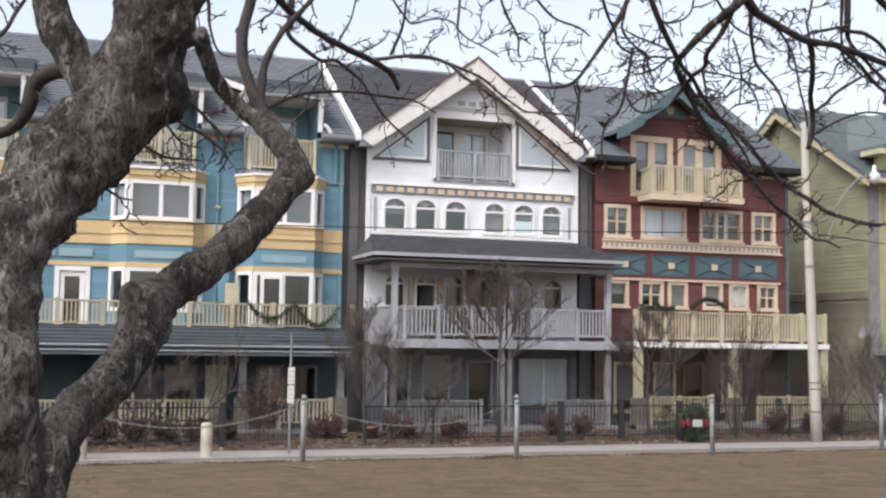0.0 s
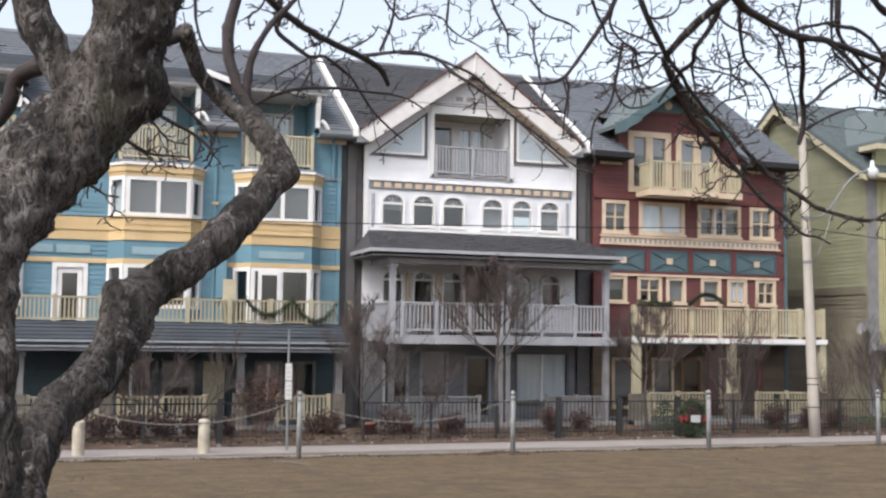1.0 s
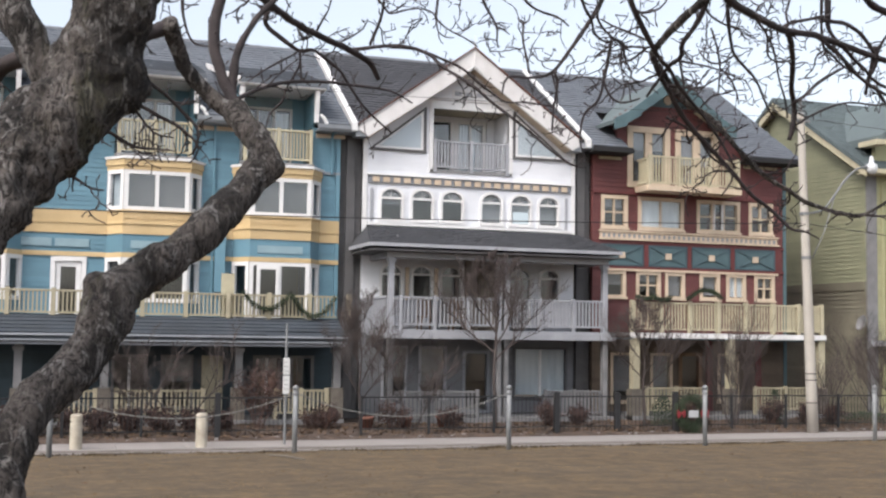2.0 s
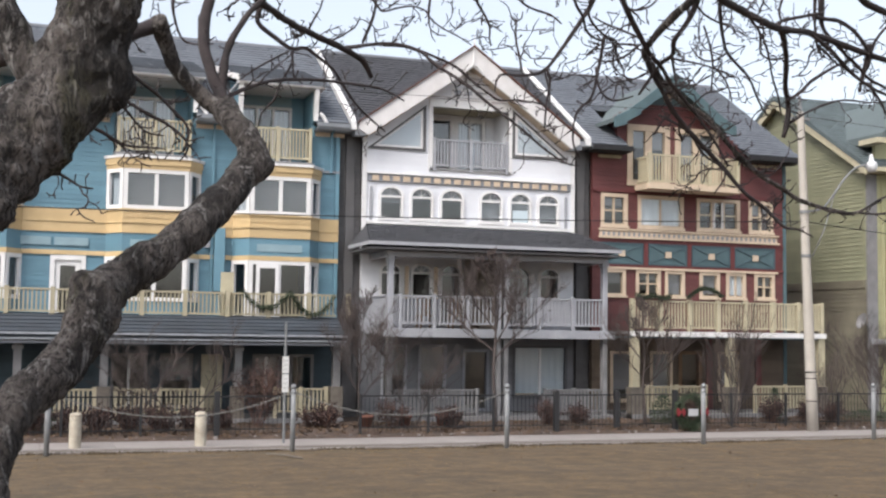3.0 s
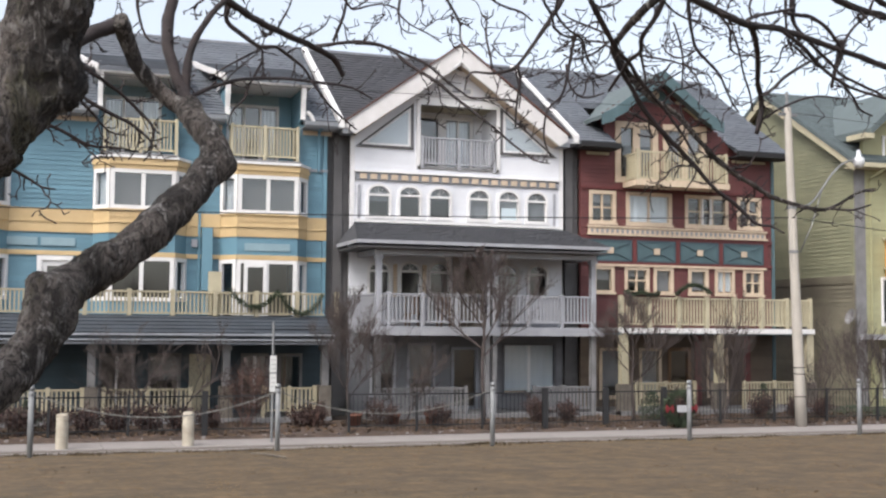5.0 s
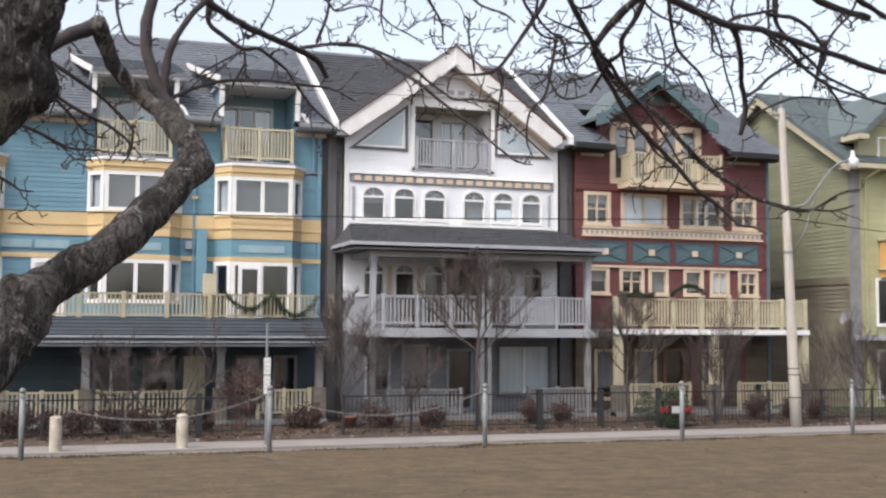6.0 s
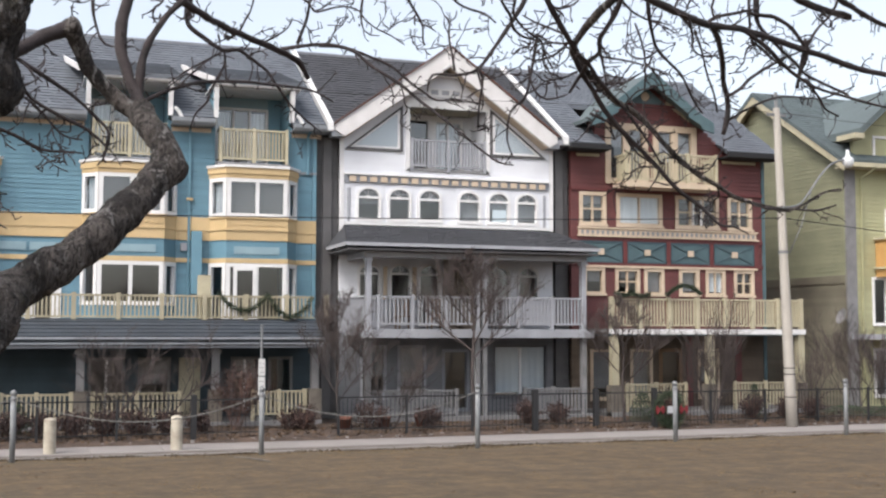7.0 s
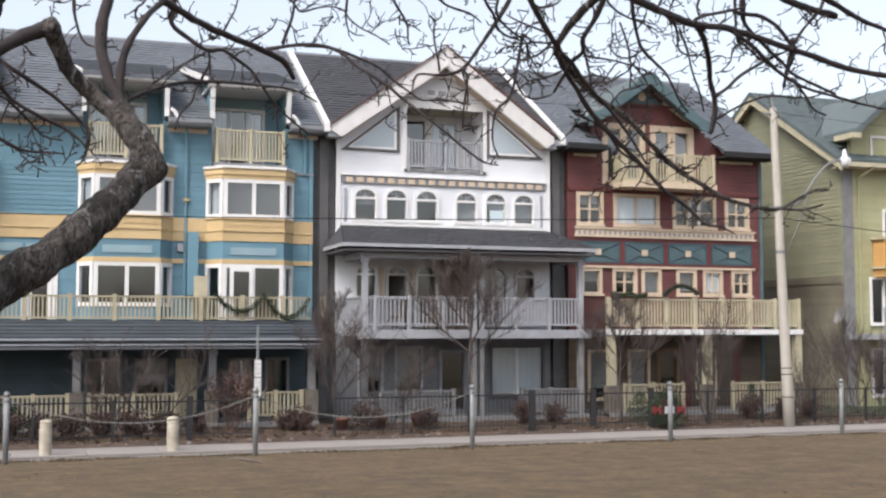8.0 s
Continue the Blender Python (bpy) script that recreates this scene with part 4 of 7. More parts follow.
    boxes("cross_board", "barge", h, (cx - 1.55, cx + 1.55, F - 0.12, F - 0.024, 10.12, 10.2))
    # bargeboards, with a tan inner edge
    for s in (-1, 1):
        ex, ez, az = cx + s * 4.02, 8.98, 11.9
        bm = B()
        front(bm, [(cx, az), (ex, ez), (ex, ez - 0.2), (ex - s * 0.3, ez - 0.40), (cx, az - 0.72)], 43.42, 43.5)
        part("bargeboard", bm, "barge", h, "wide white bargeboard")
        bm = B()
        front(bm, [(cx, az - 0.62), (ex - s * 0.36, ez - 0.32), (ex - s * 0.36, ez - 0.4), (cx, az - 0.70)], 43.51, 43.97)
        part("soffit", bm, "cream_light", h)
        bm = B()
        front(bm, [(cx, az + 0.05), (ex + s * 0.05, ez + 0.04), (ex + s * 0.05, ez), (cx, az)], 43.36, 43.52)
        part("rake_edge", bm, "terracotta", h)
        # gable slope running back into the main roof
        rng = random.Random(50 + s)
        bm = B()
        yb = 43.45 + (az - 8.92) / (12.72 - 8.92) * 6.05
        prism(bm, [(cx, az + 0.02), (ex, ez + 0.02), (ex, ez - 0.1), (cx, az - 0.1)], lambda x, z: (x, 43.5, z), lambda x, z: (x, 43.5 + (z - 8.9) / 3.03 * (yb - 43.5) + 0.25, z))
        part("gable_roof", bm, "slate_dark", h)
        boxes("eave_return", "gutter", h, (min(ex - s * 0.28, ex + s * 0.12), max(ex - s * 0.28, ex + s * 0.12), 43.51, 43.97, ez - 0.4, ez - 0.22))
    bm = B()
    lathe(bm, cx, 43.42, [(0.035, 11.2), (0.035, 12.0), (0.06, 12.02), (0.02, 12.06), (0.01, 12.35)], 8)
    part("finial", bm, "white_trim", h)
    bm = B()
    for s in (-1, 1):
        beam(bm, (cx, 43.40, 11.3), (cx + s * 0.3, 43.40, 11.05), 0.05, 0.05)
    part("finial_brace", bm, "white_trim", h)
    # main roof behind
    y_top = 43.45 + (11.9 - 8.92) / 3.8 * 6.05
    roof_slab("roof", h, "slate_dark", -3.0, cx, 43.6, roof_z(43.6), y_top, 11.9, seed=61, skew=lambda f: (-3.0, -2.85 + f * (cx + 2.85)))
    roof_slab("roof", h, "slate_dark", cx, 5.4, 43.6, roof_z(43.6), y_top, 11.9, seed=64, skew=lambda f: (5.25 - f * (5.25 - cx), 5.4))
    roof_slab("roof", h, "slate_dark", -3.0, 5.4, y_top, 11.9, 49.5, 12.72, seed=65)
    roof_slab("roof", h, "slate_dark", -3.0, 5.4, 55.5, 8.9, 49.5, 12.72, seed=62)
    boxes("ridge_cap", "grey_trim", h, (-3.0, 5.4, 49.42, 49.58, 12.7, 12.78))
    shell(h, x0, x1, (2.2, 5.0, 7.5))
    # porch windows
    for i, (a, b) in enumerate(w2):
        z0 = 2.3 if i in (2, 3) else 3.25
        spandrels(h, a, b, 4.42, F, "white")
        window(h, a, b, z0, 4.42, F, "white_trim", 0.08, arch=True, blind=(0, 0.2, 0, 0.95, 0)[i], name="door" if i in (2, 3) else "window", sill=i not in (2, 3))
    for i, (a, b) in enumerate(low):
        window(h, a, b, -0.12, 1.66, F, "grey_rail" if i < 2 else "bars", 0.08, cols=(1, 1, 2)[i], blind=(0.6, 0.8, 0.97)[i], cover="curtain" if i == 2 else "blind")
    window(h, 0.98, 1.97, -0.6, 1.52, F, "grey_trim", 0.1, name="door", blind=0, sill=False)
    # porch
    ex0, ex1 = -3.1, 5.62
    bm = B()
    v = [bm.verts.new(c) for c in ((ex0, 41.3, 4.92), (ex1, 41.3, 4.92), (5.2, F, 5.66), (-2.5, F, 5.66), (ex0, F, 4.92), (ex1, F, 4.92))]
    for f in ((0, 1, 2, 3), (0, 3, 4), (1, 5, 2), (0, 4, 5, 1)):
        bm.faces.new([v[i] for i in f])
    pr = part("porch_roof", bm, "slate_dark", h, "low hipped dark porch roof")
    bm = B()
    slope_shingles(bm, ex0, ex1, 41.3, 4.92, F, 5.66, 10, 0.4, random.Random(63), skew=lambda f: (ex0 + f * 0.6, ex1 - f * 0.42))
    tagged(part("slates", bm, "slate_dark", pr), kind="stuff")
    boxes("porch_fascia", "grey_rail", h, (ex0 + 0.02, ex1 - 0.02, 41.26, 41.32, 4.80, 4.91), (ex0 - 0.03, ex0 + 0.02, 41.26, F - 0.1, 4.80, 4.91), (ex1 - 0.02, ex1 + 0.03, 41.26, F - 0.1, 4.80, 4.91))
    boxes("porch_frieze", "grey_rail", h, (-2.4, 5.4, 41.78, 42.02, 4.48, 4.66), (-2.4, -2.2, 42.03, F - 0.1, 4.48, 4.66), (5.2, 5.4, 42.03, F - 0.1, 4.48, 4.66))
    # charcoal colour stands in for the deep shade under the frieze
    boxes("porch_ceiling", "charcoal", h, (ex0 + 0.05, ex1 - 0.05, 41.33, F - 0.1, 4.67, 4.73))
    boxes("deck", "grey_rail", h, (-2.45, 5.55, 41.7, F - 0.03, 2.0, 2.2), label="upper porch floor with a pale edge")
    boxes("deck_edge", "grey_rail", h, (-2.5, 5.6, 41.64, 41.695, 1.92, 2.16))
    boxes("porch_floor", "porch_grey", h, (-2.45, 5.55, 41.6, F - 0.03, -0.78, -0.6))
    for x, w in ((-2.23, 0.17), (1.46, 0.14), (1.72, 0.14), (5.3, 0.17)):
        col = boxes("porch_post", "grey_rail", h, (x - w / 2, x + w / 2, 41.8, 42.0, 2.2, 4.5))
        # below the deck the same post is coloured dimmer, as shaded
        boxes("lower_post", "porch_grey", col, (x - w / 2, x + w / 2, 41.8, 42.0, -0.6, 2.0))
        boxes("capital", "grey_rail", col, (x - w / 2 - 0.04, x + w / 2 + 0.04, 41.76, 42.04, 4.36, 4.45))
    railing(h, -2.12, 1.38, 41.9, 2.34, 3.26, "grey_rail", (-1.9, -0.75, 0.4), 0.135, 0.045)
    railing(h, 1.8, 5.22, 41.9, 2.34, 3.26, "grey_rail", (2.95, 4.15), 0.125, 0.055)
    side_railing(h, -2.3, 42.05, 43.9, 2.34, 3.26, "grey_rail")
    boxes("rail_screen", "grey_rail", h, (3.0, 4.1, 41.93, 41.95, 2.42, 3.18), label="solid pale panel behind the rail")
    boxes("divider", "tan", h, (1.52, 1.62, 42.05, 43.9, 2.2, 4.4))
    for x in (-1.06, -0.02):
        boxes("window_post", "cream_light", h, (x - 0.07, x + 0.07, F - 0.07, F - 0.024, 3.2, 4.3))
    boxes("wall_panel", "tan", h, (1.0, 2.5, F - 0.05, F - 0.024, 2.2, 4.62), label="weathered tan panel between the porch doors")
    lamp = boxes("wall_lantern", "black", h, (1.6, 1.76, F - 0.2, F - 0.052, 4.24, 4.46))
    boxes("lantern_cap", "black", lamp, (1.57, 1.79, F - 0.22, F - 0.052, 4.465, 4.5))
    boxes("house_plate", "bars", h, (1.58, 2.0, F - 0.075, F - 0.051, 3.95, 4.1))
    # ground-floor rails in the dimmer grey, porch shade included in the colour
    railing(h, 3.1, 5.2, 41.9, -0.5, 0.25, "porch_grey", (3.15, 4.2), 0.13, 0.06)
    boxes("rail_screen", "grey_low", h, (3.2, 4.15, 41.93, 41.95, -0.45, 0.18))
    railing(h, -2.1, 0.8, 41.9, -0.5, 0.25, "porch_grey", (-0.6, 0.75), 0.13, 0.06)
    return settle(h)


white_house()

# ---- red house ----


def red_house():
    x0, x1 = 5.87, 13.98
    h = thing("house", (9.8, 44, -0.74), "dark red clapboard row house with cream trim and teal panels", "house", "row houses")
    w3 = [(6.2, 7.27, 1), (7.69, 9.57, 2), (10.12, 11.97, 3), (12.36, 13.42, 1)]
    w2 = [(6.35, 7.2), (7.62, 8.62), (8.8, 9.62), (10.25, 11.1), (11.38, 12.22), (12.6, 13.48)]
    dw = [(7.25, 9.0), (9.22, 11.05)]
    low = [(6.6, 7.6), (8.2, 9.1), (11.0, 11.9)]
    holes = [(a + 0.03, b - 0.03, 5.97, 7.15) for a, b, c in w3] + [(a + 0.03, b - 0.03, 3.47, 4.42) for a, b in w2]
    holes += [(a + 0.03, b - 0.03, 7.5, 9.72) for a, b in dw] + [(a + 0.03, b - 0.03, -0.3, 1.5) for a, b in low] + [(9.4, 10.3, -0.6, 1.5)]
    cx = 8.86
    def under(z):
        if z < 8.78:
            return x0, x1
        if z < 9.85:
            return 6.85, 11.3 + max(0, (9.75 - z)) * 1.1
        k = (11.4 - z) / (11.4 - 9.85)
        return cx - 2.25 * k, cx + 2.25 * k
    bm = B()
    siding(bm, x0, x1 - 0.12, 2.09, 11.3, holes, F, 0.15, top=under)
    boards(h, "red", bm, "dark red clapboard wall")
    bm = B()
    siding(bm, x0, x1 - 0.12, -0.76, 2.09, holes, F, 0.15)
    part("porch_wall", bm, "stone_low", h, "brown ground floor wall")
    boxes("dormer_cheek", "red", h, (6.95, 7.07, F + 0.165, 46.9, 8.7, 9.86), (11.33, 11.45, F + 0.165, 46.9, 8.7, 9.86))
    boxes("corner_board", "teal", h, (x1 - 0.11, x1 + 0.02, F - 0.04, F + 0.2, -0.75, 8.7))
    boxes("side_wall", "red", h, (x1 - 0.16, x1 - 0.01, F + 0.21, 54.6, -0.75, 8.75))
    bm = B()
    side(bm, [(43.8, 8.75), (55, 8.75), (49.5, 12.5)], x1 - 0.16, x1 - 0.01)
    part("gable_end", bm, "red", h)
    for i, (a, b, c) in enumerate(w3):
        window(h, a, b, 5.95, 7.17, F, "cream_light", 0.13, cols=max(c, 1) if c != 1 else 2, rows=2 if c != 2 else 1, blind=(0.3, 0.98, 0.1, 0.4)[i], cover="curtain" if i == 1 else "blind", bar=0.025)
        if c == 3:
            boxes("casement", "white_trim", h, (a + 0.72, a + 0.78, F - 0.05, F + 0.02, 6.08, 7.04), (b - 0.78, b - 0.72, F - 0.05, F + 0.02, 6.08, 7.04))
    boxes("red_band", "red_trim", h, (x0, x1 - 0.12, F - 0.09, F - 0.024, 7.22, 7.33), (x0, x1 - 0.12, F - 0.07, F - 0.024, 5.42, 5.52), (x0, x1 - 0.12, F - 0.07, F - 0.024, 4.52, 4.6))
    for x in (5.95, 7.93, 9.72, 11.55, 13.5):
        boxes("stile", "red_trim", h, (x, x + 0.17, F - 0.068, F - 0.024, 4.6, 5.42))
    # cream dentil course
    d = boxes("dentil_course", "cream_light", h, (6.15, 13.6, F - 0.05, F - 0.023, 5.56, 5.88), label="cream dentil course")
    boxes("ledge", "cream_light", d, (6.1, 13.65, F - 0.14, F - 0.051, 5.55, 5.61), (6.1, 13.65, F - 0.1, F - 0.051, 5.84, 5.9))
    n = 36
    for i in range(n):
        x = 6.2 + (i + 0.5) * 7.35 / n
        boxes("dentil", "grey_trim", d, (x - 0.045, x + 0.045, F - 0.07, F - 0.051, 5.64, 5.78))
    boxes("lintel_band", "cream_light", h, (6.2, 13.6, F - 0.1, F - 0.062, 4.44, 4.52))
    # teal panels with crossed mouldings
    for a, b in ((6.14, 7.9), (8.12, 9.7), (9.91, 11.53), (11.74, 13.48)):
        p = boxes("panel", "teal", h, (a, b, F - 0.045, F - 0.023, 4.62, 5.4), label="teal panel with a crossed moulding")
        c = ((a + b) / 2, 5.01)
        bm = B()
        for sx in (-1, 1):
            for sz in (-1, 1):
                beam(bm, (c[0], F - 0.055, c[1]), (c[0] + sx * (b - a) * 0.47, F - 0.055, c[1] + sz * 0.34), 0.06, 0.03)
        part("moulding", bm, "teal_x", p)
        bm = B()
        box(bm, a, b, F - 0.07, F - 0.046, 5.34, 5.4)
        box(bm, a, b, F - 0.07, F - 0.046, 4.62, 4.68)
        box(bm, a, a + 0.06, F - 0.07, F - 0.046, 4.68, 5.34)
        box(bm, b - 0.06, b, F - 0.07, F - 0.046, 4.68, 5.34)
        part("rim", bm, "teal_x", p)
        boxes("boss", "cream_light", p, (c[0] - 0.12, c[0] + 0.12, F - 0.11, F - 0.07, c[1] - 0.11, c[1] + 0.11))
    for i, (a, b) in enumerate(w2):
        window(h, a, b, 3.45, 4.44, F, "cream_light", 0.12, cols=2 if i in (1, 4, 5) else 1, rows=2 if i in (1, 5) else 1, blind=(0.5, 0.3, 0.95, 0.9, 0.95, 0.4)[i], bar=0.022, cover="curtain" if i == 4 else "blind")
    for i, (a, b) in enumerate(low):
        window(h, a, b, -0.3, 1.5, F, "cream_light", 0.1, blind=(0.8, 0.95, 0.7)[i])
    window(h, 9.38, 10.32, -0.6, 1.52, F, "wood", 0.12, name="door", blind=0.0, sill=False)
    for x in (10.5, 12.6):
        boxes("pilaster", "red_trim", h, (x, x + 0.24, F - 0.1, F - 0.024, -0.6, 2.0))
    # gable dormer
    for i, (a, b) in enumerate(dw):
        window(h, a, b, 7.5, 9.75, F, "cream_light", 0.22, cols=2, rowsplit=None, blind=(0.35, 0.6)[i], bar=0.14, cover="blind", sill=False, name="balcony_door")
    bm = B()
    front(bm, [(cx - 0.9, 10.5), (cx + 0.9, 10.5), (cx, 11.18)], F - 0.09, F - 0.024)
    gp = part("gable_panel", bm, "teal", h, "teal gable panel with a cream boss")
    bm = B()
    prism(bm, [(cx + 0.16 * math.cos(k * math.pi / 5), 10.78 + 0.17 * math.sin(k * math.pi / 5)) for k in range(10)], lambda x, z: (x, F - 0.14, z), lambda x, z: (x, F - 0.09, z))
    part("boss", bm, "cream_light", gp)
    boxes("lintel", "red_trim", gp, (cx - 1.3, cx + 1.3, F - 0.1, F - 0.024, 10.42, 10.51))
    for s in (-1, 1):
        # gable slope with an upturned foot
        prof = [(0.0, 11.58), (1.45, 10.45), (2.0, 10.05), (2.5, 9.8)]
        for (da, za), (db, zb) in zip(prof, prof[1:]):
            yb_a = 43.45 + (za - 8.92) / 3.8 * 6.05
            yb_b = 43.45 + (zb - 8.92) / 3.8 * 6.05
            bm = B()
            v = [bm.verts.new(c) for c in ((cx + s * da, 43.3, za), (cx + s * db, 43.3, zb), (cx + s * db, yb_b + 0.2, zb), (cx + s * da, yb_a + 0.2, za), (cx + s * da, 43.3, za - 0.14), (cx + s * db, 43.3, zb - 0.14), (cx + s * db, yb_b + 0.2, zb - 0.14), (cx + s * da, yb_a + 0.2, za - 0.14))]
            for f in ((0, 1, 2, 3), (7, 6, 5, 4), (0, 4, 5, 1), (1, 5, 6, 2), (2, 6, 7, 3), (3, 7, 4, 0)):
                bm.faces.new([v[i] for i in f])
            part("gable_roof", bm, "slate_green", h)
            bm = B()
            front(bm, [(cx + s * da, za + 0.03), (cx + s * db, zb + 0.03), (cx + s * db, zb - 0.36), (cx + s * da, za - 0.46)], 43.22, 43.295)
            part("bargeboard", bm, "teal", h, "teal bargeboard")
        bm = B()
        beam(bm, (cx + s * 1.9, 43.95, 10.0), (cx + s * 0.9, 43.95, 10.62), 0.05, 0.1)
        part("soffit_edge", bm, "cream", h)
    # main roof, cut for the dormer
    roof_slab("roof", h, "slate", 5.55, 6.95, 43.3, 8.82, 49.5, 12.72, seed=71)
    roof_slab("roof", h, "slate", 11.46, 14.25, 43.3, 8.82, 49.5, 12.72, seed=72, skew=lambda f: (max(11.46, 12.05 - f * 3), 14.25))
    roof_slab("roof", h, "slate", 6.95, 11.46, 46.5, roof_z(46.5), 49.5, 12.72, seed=73)
    roof_slab("roof", h, "slate", 5.55, 14.25, 55.6, 8.82, 49.5, 12.72, seed=74)
    boxes("ridge_cap", "grey_trim", h, (5.55, 14.25, 49.42, 49.58, 12.7, 12.78))
    for a, b in ((5.55, 7.1), (11.95, 14.25)):
        boxes("gutter", "black", h, (a, b, 43.2, 43.32, 8.62, 8.8), label="dark eaves gutter")
        boxes("soffit", "black", h, (a, b, 43.33, F - 0.03, 8.6, 8.66))
    for a, b in ((12.15, 13.6), (6.1, 7.0)):
        boxes("frieze", "cream", h, (a, b, F - 0.06, F - 0.024, 8.46, 8.56))
    # balcony
    bal = boxes("balcony", "cream_light", h, (7.55, 11.4, 42.95, F - 0.03, 7.3, 7.5), label="cream balcony with thin rails")
    railing(h, 7.6, 11.35, 43.05, 7.56, 8.56, "cream", (7.65, 8.85, 10.1, 11.3), 0.12, 0.04)
    side_railing(h, 7.65, 43.12, F - 0.05, 7.56, 8.5, "cream")
    side_railing(h, 11.3, 43.12, F - 0.05, 7.56, 8.5, "cream")
    shell(h, x0, x1, (2.2, 5.0, 7.5))
    # deck
    boxes("deck", "porch_grey", h, (6.3, 14.1, 41.85, F - 0.03, 2.1, 2.22))
    boxes("deck_edge", "white_trim", h, (6.25, 14.15, 41.78, 41.845, 2.04, 2.22), label="white deck edge")
    posts = [6.38, 7.5, 8.62, 9.75, 10.88, 12.0, 13.05, 14.05]
    railing(h, 6.3, 14.1, 41.94, 2.32, 3.28, "cream", posts, 0.12, 0.055, pw=0.13)
    side_railing(h, 14.05, 42.05, F - 0.05, 2.32, 3.28, "cream")
    boxes("rail_screen", "cream", h, (13.1, 14.0, 41.97, 41.99, 2.38, 3.22))
    boxes("porch_floor", "porch_grey", h, (6.3, 14.1, 41.7, F - 0.03, -0.78, -0.6))
    boxes("porch_ceiling", "teal", h, (6.35, 14.05, 41.9, F - 0.03, 1.98, 2.05))
    for x in (6.5, 10.25, 14.0):
        col = boxes("porch_post", "cream", h, (x - 0.13, x + 0.13, 41.85, 42.1, 0.3, 2.03))
        boxes("pedestal", "pedestal", col, (x - 0.2, x + 0.2, 41.79, 42.17, -0.78, 0.31))
    # ground-floor rails use the dimmed cream, with porch shade in its colour
    railing(h, 6.9, 9.3, 41.94, -0.45, 0.35, "cream_dull", (6.95, 8.1, 9.25), 0.13, 0.06)
    railing(h, 11.2, 13.8, 41.94, -0.45, 0.35, "cream_dull", (11.25, 12.5, 13.75), 0.13, 0.06)
    return settle(h)


red_house()

# ---- green house ----


def green_house():
    x0, x1 = 17.68, 34.0
    h = thing("house", (24, 44, -0.74), "olive green clapboard house with a cream raked gable end", "house", "row houses")
    # gable end, boards along y
    def end_wall(name, mt, z0, z1, lap):
        bm = B()
        def under(z):
            if z < 8.7:
                return 44.0, 54.9
            k = (12.3 - z) / 3.6
            return 49.45 - 5.45 * k, 49.45 + 5.45 * k
        siding(bm, 44.0, 54.9, z0, z1, [(50.4, 51.6, 2.2, 4.1)] if z0 < 3 else [], 0, 0.17, lap, top=under)
        boards(h, mt, bm, "olive clapboards", turn=lambda c: (x0 + c[1], c[0], c[2]))
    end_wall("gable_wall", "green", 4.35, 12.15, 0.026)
    # boards below the belt are a darker, browner olive
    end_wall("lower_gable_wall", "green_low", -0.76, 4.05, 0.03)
    boxes("belt_board", "green_low", h, (x0 - 0.05, x0 + 0.16, 44.0, 54.9, 4.05, 4.35))
    bm = B()
    box(bm, x0 - 0.06, x0 - 0.03, 50.3, 50.42, 2.2, 4.1)
    box(bm, x0 - 0.06, x0 - 0.03, 51.58, 51.7, 2.2, 4.1)
    part("window_frame", bm, "cream", h)
    boxes("pane", "glass", h, (x0 + 0.05, x0 + 0.06, 50.42, 51.58, 2.2, 4.1))
    for ya, za, yb, zb in ((43.45, 8.75, 49.45, 12.5), (55.45, 8.75, 49.45, 12.5)):
        bm = B()
        side(bm, [(ya, za), (yb, zb), (yb, zb - 0.42), (ya, za - 0.36)], x0 - 0.42, x0 - 0.34)
        part("bargeboard", bm, "cream", h, "cream raked bargeboard")
        bm = B()
        side(bm, [(ya, za - 0.12), (yb, zb - 0.12), (yb, zb - 0.18), (ya, za - 0.18)], x0 - 0.34, x0)
        part("soffit", bm, "cream", h)
        roof_slab("roof", h, "slate_green", x0 - 0.46, x1, ya - 0.05, za + 0.05, yb, zb + 0.07, seed=81 + int(yb > ya))
    bm = B()
    wins = [(20.2, 21.6, 7.3, 8.5), (18.9, 20.3, 2.4, 4.3), (19.6, 21.6, 5.8, 7.0), (18.9, 20.2, -0.4, 1.5)]
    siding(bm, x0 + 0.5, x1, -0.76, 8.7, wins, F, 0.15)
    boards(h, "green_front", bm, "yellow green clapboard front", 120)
    boxes("pilaster", "porch_grey", h, (x0 + 0.02, x0 + 0.5, F - 0.06, F + 0.15, -0.76, 8.55), label="grey corner pilaster")
    for i, (a, b, z0, z1) in enumerate(wins):
        window(h, a, b, z0, z1, F, "white_trim", 0.1, cols=2, blind=(0.3, 0, 0.4, 0)[i])
    bm = B()
    box(bm, x0 - 0.4, x1, 43.35, 43.47, 8.55, 8.72)
    box(bm, x0 - 0.4, x1, 43.48, F, 8.52, 8.57)
    part("gutter", bm, "cream", h)
    bm = B()
    beam(bm, (x0 + 1.1, 43.4, 8.55), (x0 + 0.75, 43.85, 8.2), 0.08, 0.08)
    beam(bm, (x0 + 0.75, 43.9, 8.2), (x0 + 0.75, 43.9, -0.7), 0.08, 0.08)
    part("downspout", bm, "green_front", h)
    b = boxes("bay", "orange", h, (19.1, 22, 43.3, F - 0.03, 4.3, 5.75), label="ochre box bay")
    boxes("ledge", "cream", b, (19.0, 22.1, 43.2, F - 0.03, 5.75, 5.85), (19.0, 22.1, 43.2, F - 0.03, 4.6, 4.68))
    # front gable over the balcony
    for s in (-1, 1):
        cx, az, ez = 20.1, 11.9, 10.05
        bm = B()
